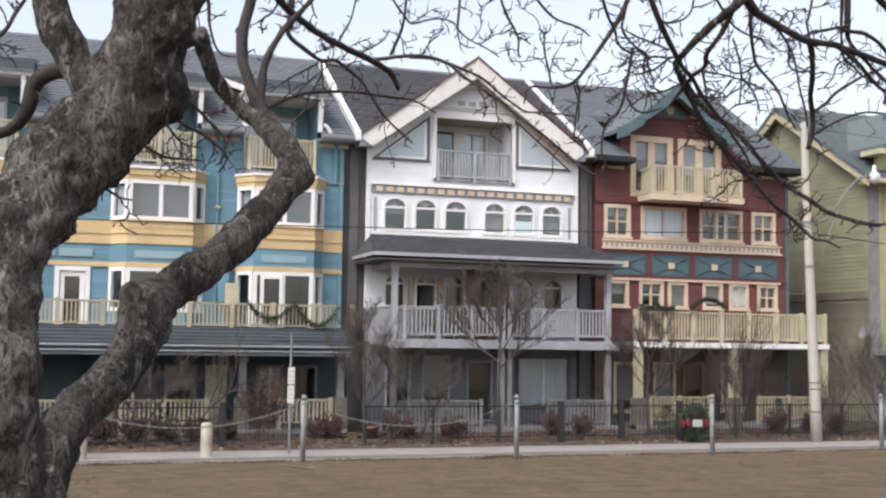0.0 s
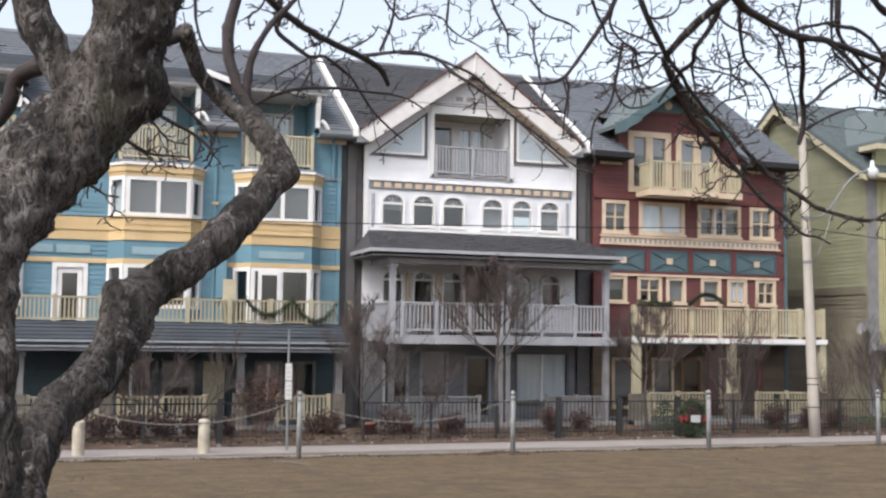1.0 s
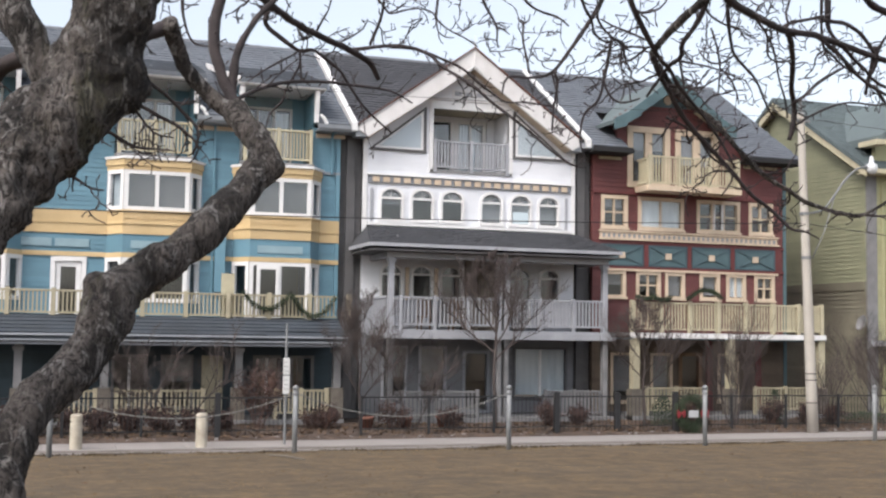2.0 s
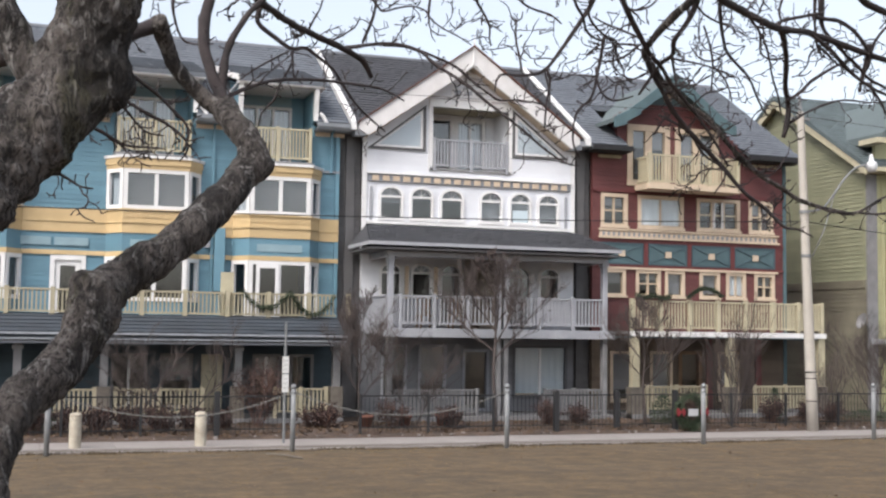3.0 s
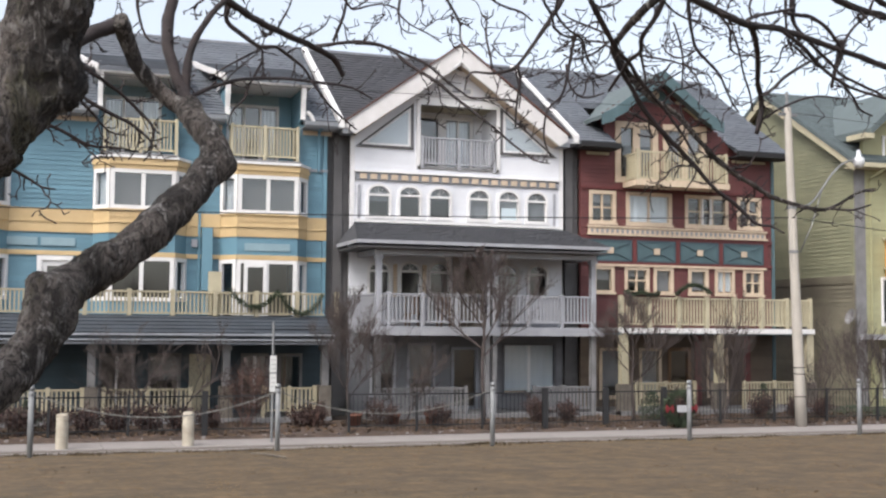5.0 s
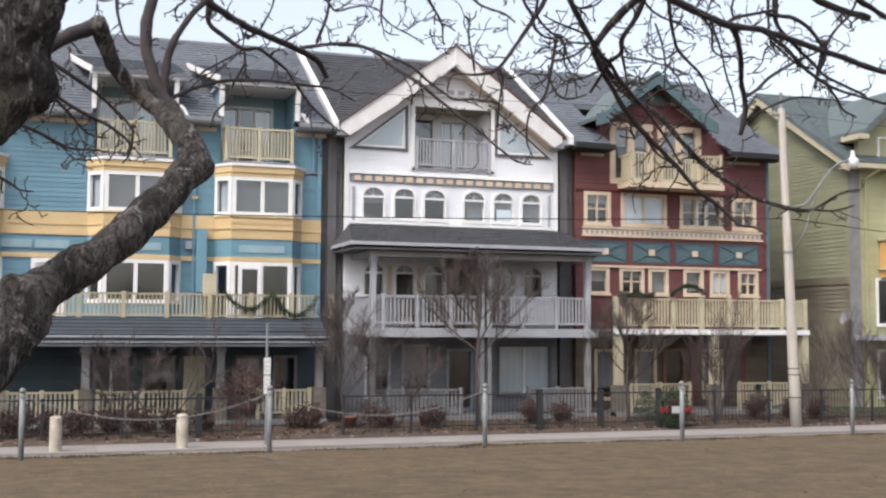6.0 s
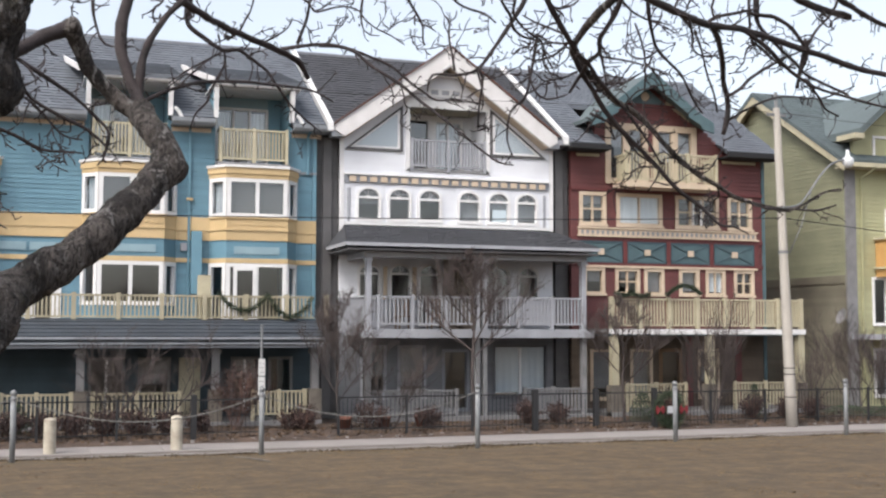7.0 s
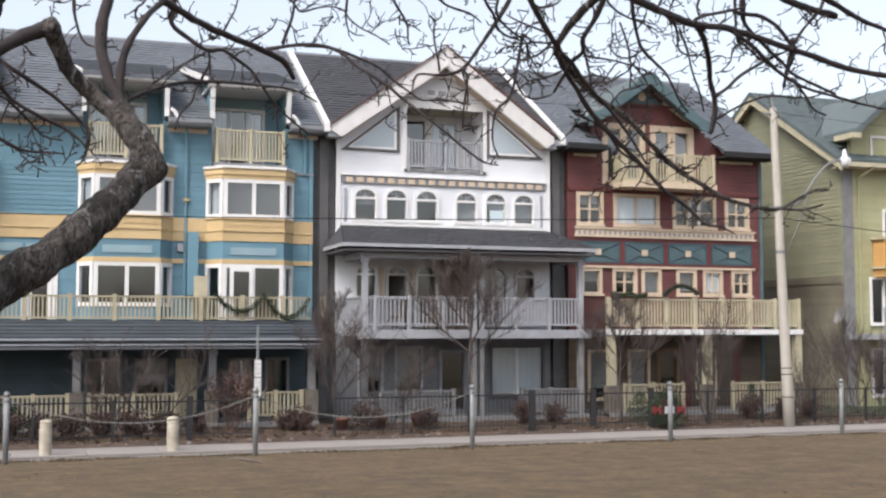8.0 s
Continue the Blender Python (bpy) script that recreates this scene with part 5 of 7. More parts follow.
        v = [bm.verts.new(c) for c in ((cx, 43.2, az), (cx + s * 2.2, 43.2, ez), (cx + s * 2.2, 46, ez), (cx, 48.2, az), (cx, 43.2, az - 0.3), (cx + s * 2.2, 43.2, ez - 0.3), (cx + s * 2.2, 46, ez - 0.3), (cx, 48.2, az - 0.3))]
        for f in ((0, 1, 2, 3), (7, 6, 5, 4), (0, 4, 5, 1), (1, 5, 6, 2), (2, 6, 7, 3), (3, 7, 4, 0)):
            bm.faces.new([v[i] for i in f])
        part("dormer_roof", bm, "slate_green", h)
        boxes("dormer_return", "cream", h, (cx + s * 2.2 - 0.35, cx + s * 2.2 + 0.1, 43.1, 44.2, ez - 0.42, ez - 0.22))
    bm = B()
    front(bm, [(18.1, 8.7), (22.1, 8.7), (22.1, 10.0), (20.1, 11.6), (18.1, 10.0)], F - 0.1, F + 0.1)
    part("dormer_wall", bm, "green_front", h)
    railing(h, 17.9, 24, 42.0, 2.1, 3.0, "grey_rail", (18.0, 20.0), 0.12, 0.05)
    boxes("deck", "grey_rail", h, (17.85, 24, 41.9, F - 0.03, 1.85, 2.05))
    for x in (18.1, 21):
        boxes("porch_post", "grey_rail", h, (x - 0.1, x + 0.1, 41.95, 42.15, -0.76, 1.85))
    window(h, 19.0, 21.0, 8.8, 9.9, F - 0.1, "white_trim", 0.1, cols=2, blind=0.3)
    bm = B()
    n = 14
    rim = [bm.verts.new((x0 - 0.45 + 0.12 * math.sin(k * 2 * math.pi / n), 43.75 + 0.28 * math.cos(k * 2 * math.pi / n), 2.75 + 0.3 * math.sin(k * 2 * math.pi / n))) for k in range(n)]
    hub = bm.verts.new((x0 - 0.28, 43.82, 2.7))
    for k in range(n):
        bm.faces.new((rim[k], rim[(k + 1) % n], hub))
    beam(bm, (x0 - 0.3, 43.82, 2.7), (x0 + 0.02, 43.9, 2.55), 0.04, 0.04)
    part("dish", bm, "porch_grey", h, "small grey satellite dish")
    boxes("back_wall", "interior", h, (x0 + 0.3, x1, 49.4, 49.5, -0.76, 8.6))
    return settle(h)


green_house()

# ---- the near tree ----


def smooth_line(pts, step):
    """Points and radii along a smooth curve through the given ones."""
    out = []
    P = [Vector(p[:3]) for p in pts]
    R = [p[3] for p in pts]
    for i in range(len(P) - 1):
        a, b, c, d = P[max(i - 1, 0)], P[i], P[i + 1], P[min(i + 2, len(P) - 1)]
        n = max(1, int((c - b).length / step))
        for k in range(n):
            t = k / n
            q = 0.5 * ((2 * b) + (c - a) * t + (2 * a - 5 * b + 4 * c - d) * t * t + (3 * b - a - 3 * c + d) * t ** 3)
            out.append((q, R[i] + (R[i + 1] - R[i]) * t))
    out.append((P[-1], R[-1]))
    return out


tree_lines = []
tree_lines.append(("trunk", [(-13.02, 10.539, 0.36, 0.251), (-13.02, 10.519, 0.751, 0.2241), (-13.02, 10.504, 0.944, 0.1825), (-13.028, 10.488, 1.144, 0.1602), (-13.028, 10.465, 1.375, 0.1455), (-13.028, 10.442, 1.652, 0.1301), (-13.035, 10.38, 1.929, 0.1217), (-13.058, 10.494, 2.163, 0.1176), (-13.058, 10.595, 2.348, 0.1369), (-12.998, 10.737, 2.543, 0.1618), (-12.896, 10.853, 2.718, 0.1638), (-12.755, 10.951, 2.888, 0.1653), (-12.634, 11.008, 3.06, 0.1637), (-12.56, 11.01, 3.24, 0.152), (-12.53, 10.99, 3.38, 0.148), (-12.5, 10.97, 3.54, 0.161), (-12.47, 10.99, 3.8, 0.136), (-12.41, 10.99, 4.15, 0.114)]))
tree_lines.append(("limb", [(-12.985, 10.55, 0.93, 0.1), (-12.94, 10.62, 1.08, 0.094), (-12.888, 10.72, 1.227, 0.0845), (-12.865, 10.85, 1.372, 0.0769), (-12.865, 10.92, 1.491, 0.0756), (-12.846, 11.02, 1.623, 0.082), (-12.802, 11.12, 1.734, 0.0861), (-12.703, 11.25, 1.838, 0.0858), (-12.579, 11.38, 1.959, 0.0931), (-12.507, 11.47, 2.088, 0.1078), (-12.456, 11.56, 2.201, 0.1095), (-12.345, 11.74, 2.317, 0.0869), (-12.192, 11.84, 2.419, 0.086), (-12.038, 11.95, 2.537, 0.0864), (-11.906, 12.08, 2.677, 0.0833), (-11.747, 12.24, 2.845, 0.0829), (-11.645, 12.36, 3.0, 0.077), (-11.67, 12.42, 3.13, 0.078), (-11.73, 12.53, 3.25, 0.07), (-11.76, 12.64, 3.35, 0.066)]))
tree_lines.append(("limb", [(-11.76, 12.64, 3.34, 0.054), (-11.84, 12.69, 3.37, 0.044), (-11.93, 12.69, 3.45, 0.039), (-12.03, 12.66, 3.56, 0.039), (-12.1, 12.62, 3.68, 0.041), (-12.16, 12.53, 3.77, 0.04)]))
tree_lines.append(("limb", [(-12.62, 12.32, 3.4, 0.042), (-12.47, 12.37, 3.54, 0.04), (-12.33, 12.47, 3.65, 0.039), (-12.19, 12.57, 3.74, 0.042), (-12.11, 12.65, 3.79, 0.043)]))
tree_lines.append(("limb", [(-11.75, 12.69, 3.34, 0.042), (-11.78, 12.74, 3.46, 0.037), (-11.83, 12.8, 3.62, 0.034), (-11.86, 12.85, 3.78, 0.037), (-11.85, 12.89, 3.93, 0.035), (-11.8, 12.91, 4.11, 0.032), (-11.77, 12.88, 4.31, 0.03), (-11.71, 12.84, 4.58, 0.024)]))
tree_lines.append(("limb", [(-11.76, 12.74, 3.43, 0.026), (-11.75, 12.77, 3.61, 0.024), (-11.7, 12.79, 3.78, 0.021), (-11.6, 12.85, 3.95, 0.019), (-11.46, 12.9, 4.12, 0.016), (-11.32, 12.94, 4.33, 0.014)]))
tree_lines.append(("branch", [(-11.73, 12.91, 3.44, 0.0134), (-11.58, 13.01, 3.54, 0.0126), (-11.37, 13.14, 3.63, 0.0118), (-11.11, 13.26, 3.68, 0.0109), (-10.84, 13.38, 3.7, 0.0101), (-10.59, 13.5, 3.71, 0.0076), (-10.42, 13.55, 3.65, 0.005)]))
tree_lines.append(("limb", [(-12.72, 11.14, 3.1, 0.08), (-12.81, 11.15, 3.23, 0.075), (-12.89, 11.17, 3.38, 0.073), (-12.95, 11.18, 3.54, 0.071), (-13.01, 11.18, 3.74, 0.063)]))
tree_lines.append(("limb", [(-12.78, 11.3, 3.26, 0.039), (-12.9, 11.39, 3.25, 0.037), (-12.98, 11.48, 3.21, 0.037), (-13.01, 11.5, 3.1, 0.033), (-13.09, 11.54, 3.0, 0.026), (-13.24, 11.59, 2.96, 0.02)]))
tree_lines.append(("limb", [(-11.76, 12.98, 4.41, 0.0252), (-11.55, 13.44, 4.3, 0.0269), (-11.29, 13.78, 4.24, 0.026), (-11.01, 14.11, 4.22, 0.0244), (-10.67, 14.42, 4.2, 0.0244), (-10.43, 14.66, 4.17, 0.0235), (-10.33, 14.74, 4.06, 0.0176)]))
tree_lines.append(("branch", [(-10.55, 14.72, 4.27, 0.0158), (-10.24, 14.5, 4.28, 0.0142), (-10.07, 14.34, 4.2, 0.0128), (-9.96, 14.21, 4.07, 0.0128), (-9.77, 14.05, 3.9, 0.0128), (-9.67, 14.02, 3.81, 0.0112), (-9.44, 13.85, 3.58, 0.0097), (-9.29, 13.81, 3.45, 0.0083), (-9.17, 13.67, 3.32, 0.006), (-9.07, 13.64, 3.3, 0.0037)]))
tree_lines.append(("branch", [(-8.95, 13.37, 4.82, 0.0213), (-9.05, 13.43, 4.49, 0.0185), (-9.14, 13.48, 4.31, 0.016), (-9.25, 13.53, 4.13, 0.0134), (-9.37, 13.59, 3.96, 0.0134), (-9.51, 13.64, 3.92, 0.0109), (-9.67, 13.69, 3.92, 0.0092), (-9.7, 13.71, 3.8, 0.005)]))
tree_lines.append(("branch", [(-9.37, 13.59, 3.96, 0.0084), (-9.33, 13.58, 3.79, 0.0067), (-9.33, 13.6, 3.67, 0.0042)]))
tree_lines.append(("branch", [(-8.93, 13.52, 4.24, 0.0126), (-8.96, 13.54, 4.03, 0.0109), (-9.0, 13.58, 3.8, 0.0092), (-9.1, 13.62, 3.68, 0.0084), (-9.12, 13.64, 3.48, 0.0067), (-9.07, 13.63, 3.35, 0.0042)]))
tree_lines.append(("limb", [(-8.93, 11.67, 4.77, 0.0538), (-8.94, 11.8, 4.45, 0.042), (-8.98, 11.94, 4.25, 0.0336), (-9.05, 12.08, 4.11, 0.0294), (-9.1, 12.21, 4.05, 0.0252), (-9.11, 12.43, 3.97, 0.021), (-9.04, 12.73, 3.93, 0.0193), (-8.89, 12.89, 3.88, 0.0202), (-8.71, 13.05, 3.81, 0.021), (-8.55, 13.1, 3.71, 0.0193), (-8.32, 13.14, 3.61, 0.0202), (-8.09, 13.18, 3.42, 0.0185), (-7.86, 13.21, 3.26, 0.0176), (-7.71, 13.17, 3.17, 0.016), (-7.52, 13.21, 3.09, 0.0151), (-7.21, 13.22, 3.02, 0.0143), (-7.05, 13.16, 3.01, 0.0109), (-6.78, 13.17, 3.14, 0.0084), (-6.66, 13.12, 3.17, 0.0059)]))
tree_lines.append(("branch", [(-9.04, 12.73, 3.93, 0.0193), (-8.94, 12.81, 3.82, 0.0176), (-8.83, 12.88, 3.73, 0.0176), (-8.67, 12.95, 3.57, 0.0176), (-8.47, 12.99, 3.41, 0.0168), (-8.26, 13.04, 3.26, 0.016), (-8.05, 13.08, 3.09, 0.0143), (-7.86, 13.13, 3.0, 0.0134), (-7.72, 13.09, 2.87, 0.0109), (-7.57, 13.14, 2.86, 0.0084), (-7.47, 13.11, 2.81, 0.005)]))
tree_lines.append(("branch", [(-7.05, 13.16, 3.01, 0.0101), (-6.89, 13.11, 3.0, 0.0084), (-6.69, 13.14, 3.05, 0.0059)]))
tree_lines.append(("limb", [(-9.0, 12.0, 4.2, 0.0328), (-8.83, 12.11, 4.13, 0.0288), (-8.54, 12.32, 4.14, 0.0248), (-8.06, 12.69, 4.18, 0.024), (-7.54, 13.03, 4.27, 0.0232), (-7.14, 13.21, 4.27, 0.024), (-6.64, 13.35, 4.23, 0.0232), (-6.19, 13.41, 4.16, 0.0224), (-5.74, 13.47, 4.14, 0.02), (-5.16, 13.49, 4.08, 0.0144)]))
tree_lines.append(("branch", [(-8.04, 12.68, 4.19, 0.0202), (-7.71, 13.09, 4.19, 0.0202), (-7.46, 13.43, 4.12, 0.0202), (-7.28, 13.7, 4.04, 0.021), (-7.13, 13.87, 3.93, 0.021), (-7.14, 13.88, 3.77, 0.021), (-7.16, 13.9, 3.67, 0.0176)]))
tree_lines.append(("branch", [(-7.2, 13.78, 3.95, 0.0151), (-7.05, 13.83, 4.03, 0.0134), (-6.91, 13.88, 4.14, 0.0134), (-6.71, 13.91, 4.26, 0.0126), (-6.51, 13.94, 4.36, 0.0092), (-6.31, 13.86, 4.45, 0.0059)]))
tree_lines.append(("branch", [(-7.13, 13.88, 3.78, 0.0092), (-6.9, 13.89, 3.91, 0.0092), (-6.62, 13.89, 4.01, 0.0084), (-6.25, 13.87, 4.02, 0.0067), (-5.99, 13.77, 4.12, 0.005)]))
tree_lines.append(("branch", [(-7.54, 13.03, 4.27, 0.016), (-7.26, 13.15, 4.19, 0.0151), (-7.0, 13.28, 4.09, 0.0143), (-6.76, 13.31, 3.98, 0.0126), (-6.47, 13.32, 3.92, 0.0118), (-5.92, 13.34, 3.85, 0.0092), (-5.55, 13.32, 3.88, 0.0059)]))
tree_lines.append(("branch", [(-7.37, 12.52, 4.59, 0.026), (-7.06, 12.63, 4.46, 0.021), (-6.74, 12.74, 4.39, 0.0193), (-6.44, 12.85, 4.35, 0.0168), (-6.0, 12.91, 4.29, 0.0143)]))
tree_lines.append(("branch", [(-12.58, 12.92, 3.78, 0.0151), (-12.4, 12.97, 3.65, 0.0126), (-12.25, 13.03, 3.57, 0.0134), (-12.12, 13.1, 3.5, 0.0109), (-11.99, 13.16, 3.4, 0.0109), (-11.9, 13.14, 3.29, 0.0092), (-11.92, 13.16, 3.16, 0.0067), (-11.95, 13.17, 3.14, 0.0042)]))
tree_lines.append(("branch", [(-12.57, 12.94, 3.4, 0.0109), (-12.4, 12.98, 3.45, 0.0084), (-12.28, 13.05, 3.37, 0.0084), (-12.16, 13.13, 3.26, 0.0067), (-12.05, 13.09, 3.23, 0.0042)]))
tree_lines.append(("branch", [(-12.75, 12.75, 3.31, 0.0143), (-12.58, 12.91, 3.27, 0.0126), (-12.43, 12.96, 3.22, 0.0109), (-12.27, 13.02, 3.15, 0.0084), (-12.14, 12.98, 3.14, 0.0067), (-12.05, 12.95, 3.13, 0.0042)]))
tree_lines.append(("branch", [(-12.71, 12.76, 2.97, 0.0101), (-12.58, 12.83, 2.91, 0.0084), (-12.52, 12.81, 2.87, 0.0067), (-12.45, 12.79, 2.86, 0.0042)]))
tree_lines.append(("branch", [(-12.43, 12.73, 3.51, 0.0126), (-12.34, 12.82, 3.41, 0.0109), (-12.19, 12.87, 3.33, 0.0109), (-12.02, 12.93, 3.26, 0.0084), (-11.92, 12.9, 3.15, 0.0067), (-11.97, 12.92, 3.06, 0.0042)]))
tree_lines.append(("branch", [(-8.76, 13.04, 3.59, 0.0101), (-8.57, 12.98, 3.48, 0.0092), (-8.41, 13.04, 3.34, 0.0076), (-8.26, 13.0, 3.22, 0.0067), (-8.33, 13.03, 3.07, 0.005)]))
tree_lines.append(("branch", [(-13.33, 12.42, 3.54, 0.0134), (-13.17, 12.46, 3.65, 0.0118), (-13.1, 12.53, 3.8, 0.0101), (-13.02, 12.49, 3.92, 0.0084)]))
tree_lines.append(("branch", [(-12.09, 13.2, 4.37, 0.016), (-12.01, 13.29, 4.19, 0.0118), (-11.99, 13.3, 4.02, 0.0092), (-11.92, 13.29, 3.86, 0.0067), (-11.74, 13.33, 3.87, 0.005)]))
tree_lines.append(("branch", [(-11.31, 14.13, 4.74, 0.0266), (-11.31, 14.2, 4.4, 0.0231), (-11.31, 14.24, 4.28, 0.019), (-11.21, 14.28, 4.21, 0.0169), (-11.05, 14.32, 4.13, 0.0149), (-10.94, 14.36, 4.15, 0.0128), (-10.84, 14.4, 4.11, 0.0129), (-10.71, 14.44, 4.03, 0.0108), (-10.63, 14.48, 3.94, 0.0108), (-10.51, 14.52, 3.8, 0.0087), (-10.38, 14.56, 3.7, 0.0088), (-10.25, 14.6, 3.62, 0.0066)]))
tree_lines.append(("branch", [(-10.28, 14.6, 4.29, 0.0132), (-10.09, 14.55, 4.28, 0.012), (-9.89, 14.5, 4.21, 0.0109), (-9.73, 14.45, 4.13, 0.0108), (-9.6, 14.4, 4.01, 0.0097), (-9.49, 14.35, 3.92, 0.0085), (-9.43, 14.3, 3.87, 0.0085), (-9.29, 14.25, 3.87, 0.0074), (-9.1, 14.2, 3.85, 0.0063)]))
tree_lines.append(("branch", [(-10.47, 14.5, 4.27, 0.013), (-10.44, 14.43, 4.37, 0.0119), (-10.42, 14.37, 4.46, 0.0107), (-10.42, 14.3, 4.59, 0.0095), (-10.42, 14.19, 4.92, 0.0109)]))
tree_lines.append(("branch", [(-10.59, 14.4, 4.8, 0.0098), (-10.42, 14.3, 4.51, 0.0085), (-10.37, 14.27, 4.46, 0.0074), (-10.29, 14.23, 4.48, 0.0074), (-10.18, 14.2, 4.5, 0.0063), (-10.08, 14.17, 4.47, 0.0073), (-10.05, 14.13, 4.4, 0.0062), (-9.97, 14.1, 4.33, 0.0062), (-9.87, 14.07, 4.28, 0.0058), (-9.81, 14.03, 4.23, 0.0051), (-9.78, 14.0, 4.2, 0.0041)]))
tree_lines.append(("branch", [(-10.08, 14.0, 4.88, 0.0106), (-10.1, 14.0, 4.53, 0.0092), (-10.11, 14.0, 4.39, 0.0082), (-10.09, 14.0, 4.28, 0.0061), (-10.04, 14.0, 4.25, 0.0051), (-9.97, 14.0, 4.25, 0.0041)]))
tree_lines.append(("branch", [(-10.96, 14.2, 4.23, 0.0084), (-10.92, 14.17, 4.32, 0.0073), (-10.89, 14.13, 4.38, 0.0062), (-10.87, 14.1, 4.47, 0.0062), (-10.82, 14.03, 4.81, 0.0071)]))
tree_lines.append(("branch", [(-10.74, 14.4, 4.23, 0.0086), (-10.66, 14.33, 4.27, 0.0075), (-10.59, 14.27, 4.32, 0.0063), (-10.57, 14.2, 4.38, 0.0042)]))
tree_lines.append(("branch", [(-11.03, 14.4, 4.14, 0.0097), (-11.02, 14.42, 4.06, 0.0097), (-11.07, 14.43, 3.95, 0.0097), (-11.11, 14.45, 3.87, 0.0086), (-11.14, 14.47, 3.77, 0.0076), (-11.22, 14.48, 3.68, 0.0065), (-11.25, 14.5, 3.57, 0.0054)]))
tree_lines.append(("branch", [(-11.02, 14.4, 4.06, 0.0086), (-11.01, 14.4, 3.95, 0.0075), (-10.94, 14.4, 3.89, 0.0054)]))
tree_lines.append(("branch", [(-11.05, 14.4, 4.13, 0.0086), (-11.23, 14.33, 4.01, 0.0075), (-11.35, 14.27, 3.92, 0.0063), (-11.44, 14.2, 3.84, 0.0052)]))
tree_lines.append(("branch", [(-9.96, 13.75, 4.81, 0.0115), (-9.82, 13.8, 4.49, 0.01), (-9.73, 13.83, 4.37, 0.009), (-9.69, 13.85, 4.3, 0.008), (-9.68, 13.88, 4.23, 0.007), (-9.66, 13.9, 4.18, 0.0051)]))
tree_lines.append(("branch", [(-9.72, 13.9, 4.41, 0.0061), (-9.77, 13.9, 4.36, 0.0051), (-9.82, 13.9, 4.34, 0.004)]))
tree_lines.append(("branch", [(-9.68, 13.9, 4.34, 0.0061), (-9.62, 13.9, 4.32, 0.0057), (-9.57, 13.9, 4.29, 0.004)]))
tree_lines.append(("branch", [(-9.5, 13.7, 3.97, 0.0089), (-9.5, 13.74, 4.08, 0.0089), (-9.51, 13.78, 4.19, 0.008), (-9.5, 13.82, 4.29, 0.008), (-9.48, 13.86, 4.36, 0.007), (-9.51, 13.9, 4.42, 0.0051)]))
tree_lines.append(("branch", [(-9.47, 13.9, 4.37, 0.0061), (-9.42, 13.9, 4.41, 0.0057), (-9.41, 13.9, 4.46, 0.0044)]))
tree_lines.append(("branch", [(-9.49, 13.8, 4.19, 0.006), (-9.53, 13.8, 4.16, 0.0056), (-9.57, 13.8, 4.17, 0.0044)]))
tree_lines.append(("branch", [(-9.65, 13.96, 4.83, 0.0116), (-9.44, 13.9, 4.55, 0.0101), (-9.34, 13.87, 4.48, 0.0091), (-9.22, 13.83, 4.44, 0.008), (-9.14, 13.8, 4.37, 0.006)]))
tree_lines.append(("branch", [(-9.39, 13.5, 3.95, 0.0105), (-9.35, 13.53, 3.88, 0.0096), (-9.35, 13.55, 3.81, 0.0087), (-9.36, 13.57, 3.71, 0.0077), (-9.36, 13.6, 3.54, 0.0058)]))
tree_lines.append(("branch", [(-9.01, 13.5, 4.0, 0.0086), (-8.99, 13.5, 3.87, 0.0086), (-8.92, 13.5, 3.78, 0.0077), (-8.83, 13.5, 3.77, 0.0067), (-8.71, 13.5, 3.81, 0.0048)]))
tree_lines.append(("branch", [(-9.54, 12.3, 4.48, 0.0227), (-9.38, 12.4, 4.18, 0.0197), (-9.27, 12.47, 4.06, 0.019), (-9.18, 12.53, 3.98, 0.0184), (-9.07, 12.6, 3.89, 0.0169), (-8.95, 12.67, 3.83, 0.0154), (-8.85, 12.73, 3.75, 0.0138), (-8.72, 12.8, 3.67, 0.0122), (-8.57, 12.87, 3.58, 0.0105), (-8.4, 12.93, 3.43, 0.0089), (-8.24, 13.0, 3.26, 0.0072)]))
tree_lines.append(("branch", [(-8.95, 12.01, 4.41, 0.0218), (-8.97, 12.2, 4.11, 0.019), (-8.98, 12.31, 4.01, 0.0162), (-8.99, 12.43, 3.94, 0.0148), (-8.94, 12.54, 3.88, 0.0142), (-8.95, 12.66, 3.85, 0.0128), (-8.95, 12.77, 3.8, 0.0121), (-8.93, 12.89, 3.77, 0.0106), (-8.93, 13.0, 3.71, 0.009)]))
tree_lines.append(("branch", [(-8.8, 12.8, 3.95, 0.0104), (-8.75, 12.85, 3.87, 0.0096), (-8.7, 12.9, 3.75, 0.0079)]))
tree_lines.append(("branch", [(-8.65, 12.46, 4.55, 0.0146), (-8.55, 12.6, 4.25, 0.0127), (-8.5, 12.67, 4.16, 0.012), (-8.43, 12.75, 4.07, 0.0112), (-8.36, 12.82, 4.01, 0.0105), (-8.21, 12.9, 3.94, 0.0097), (-8.09, 12.97, 3.89, 0.0089), (-7.99, 13.05, 3.82, 0.0081), (-7.89, 13.12, 3.73, 0.0073), (-7.78, 13.2, 3.68, 0.0055)]))
tree_lines.append(("branch", [(-8.31, 12.9, 4.03, 0.0079), (-8.38, 12.97, 3.98, 0.0071), (-8.45, 13.03, 4.01, 0.0063), (-8.47, 13.1, 4.1, 0.0051)]))
tree_lines.append(("branch", [(-8.97, 12.47, 4.44, 0.0087), (-8.72, 12.6, 4.23, 0.0076), (-8.53, 12.7, 4.18, 0.0069), (-8.38, 12.8, 4.2, 0.0061), (-8.22, 12.9, 4.21, 0.0044)]))
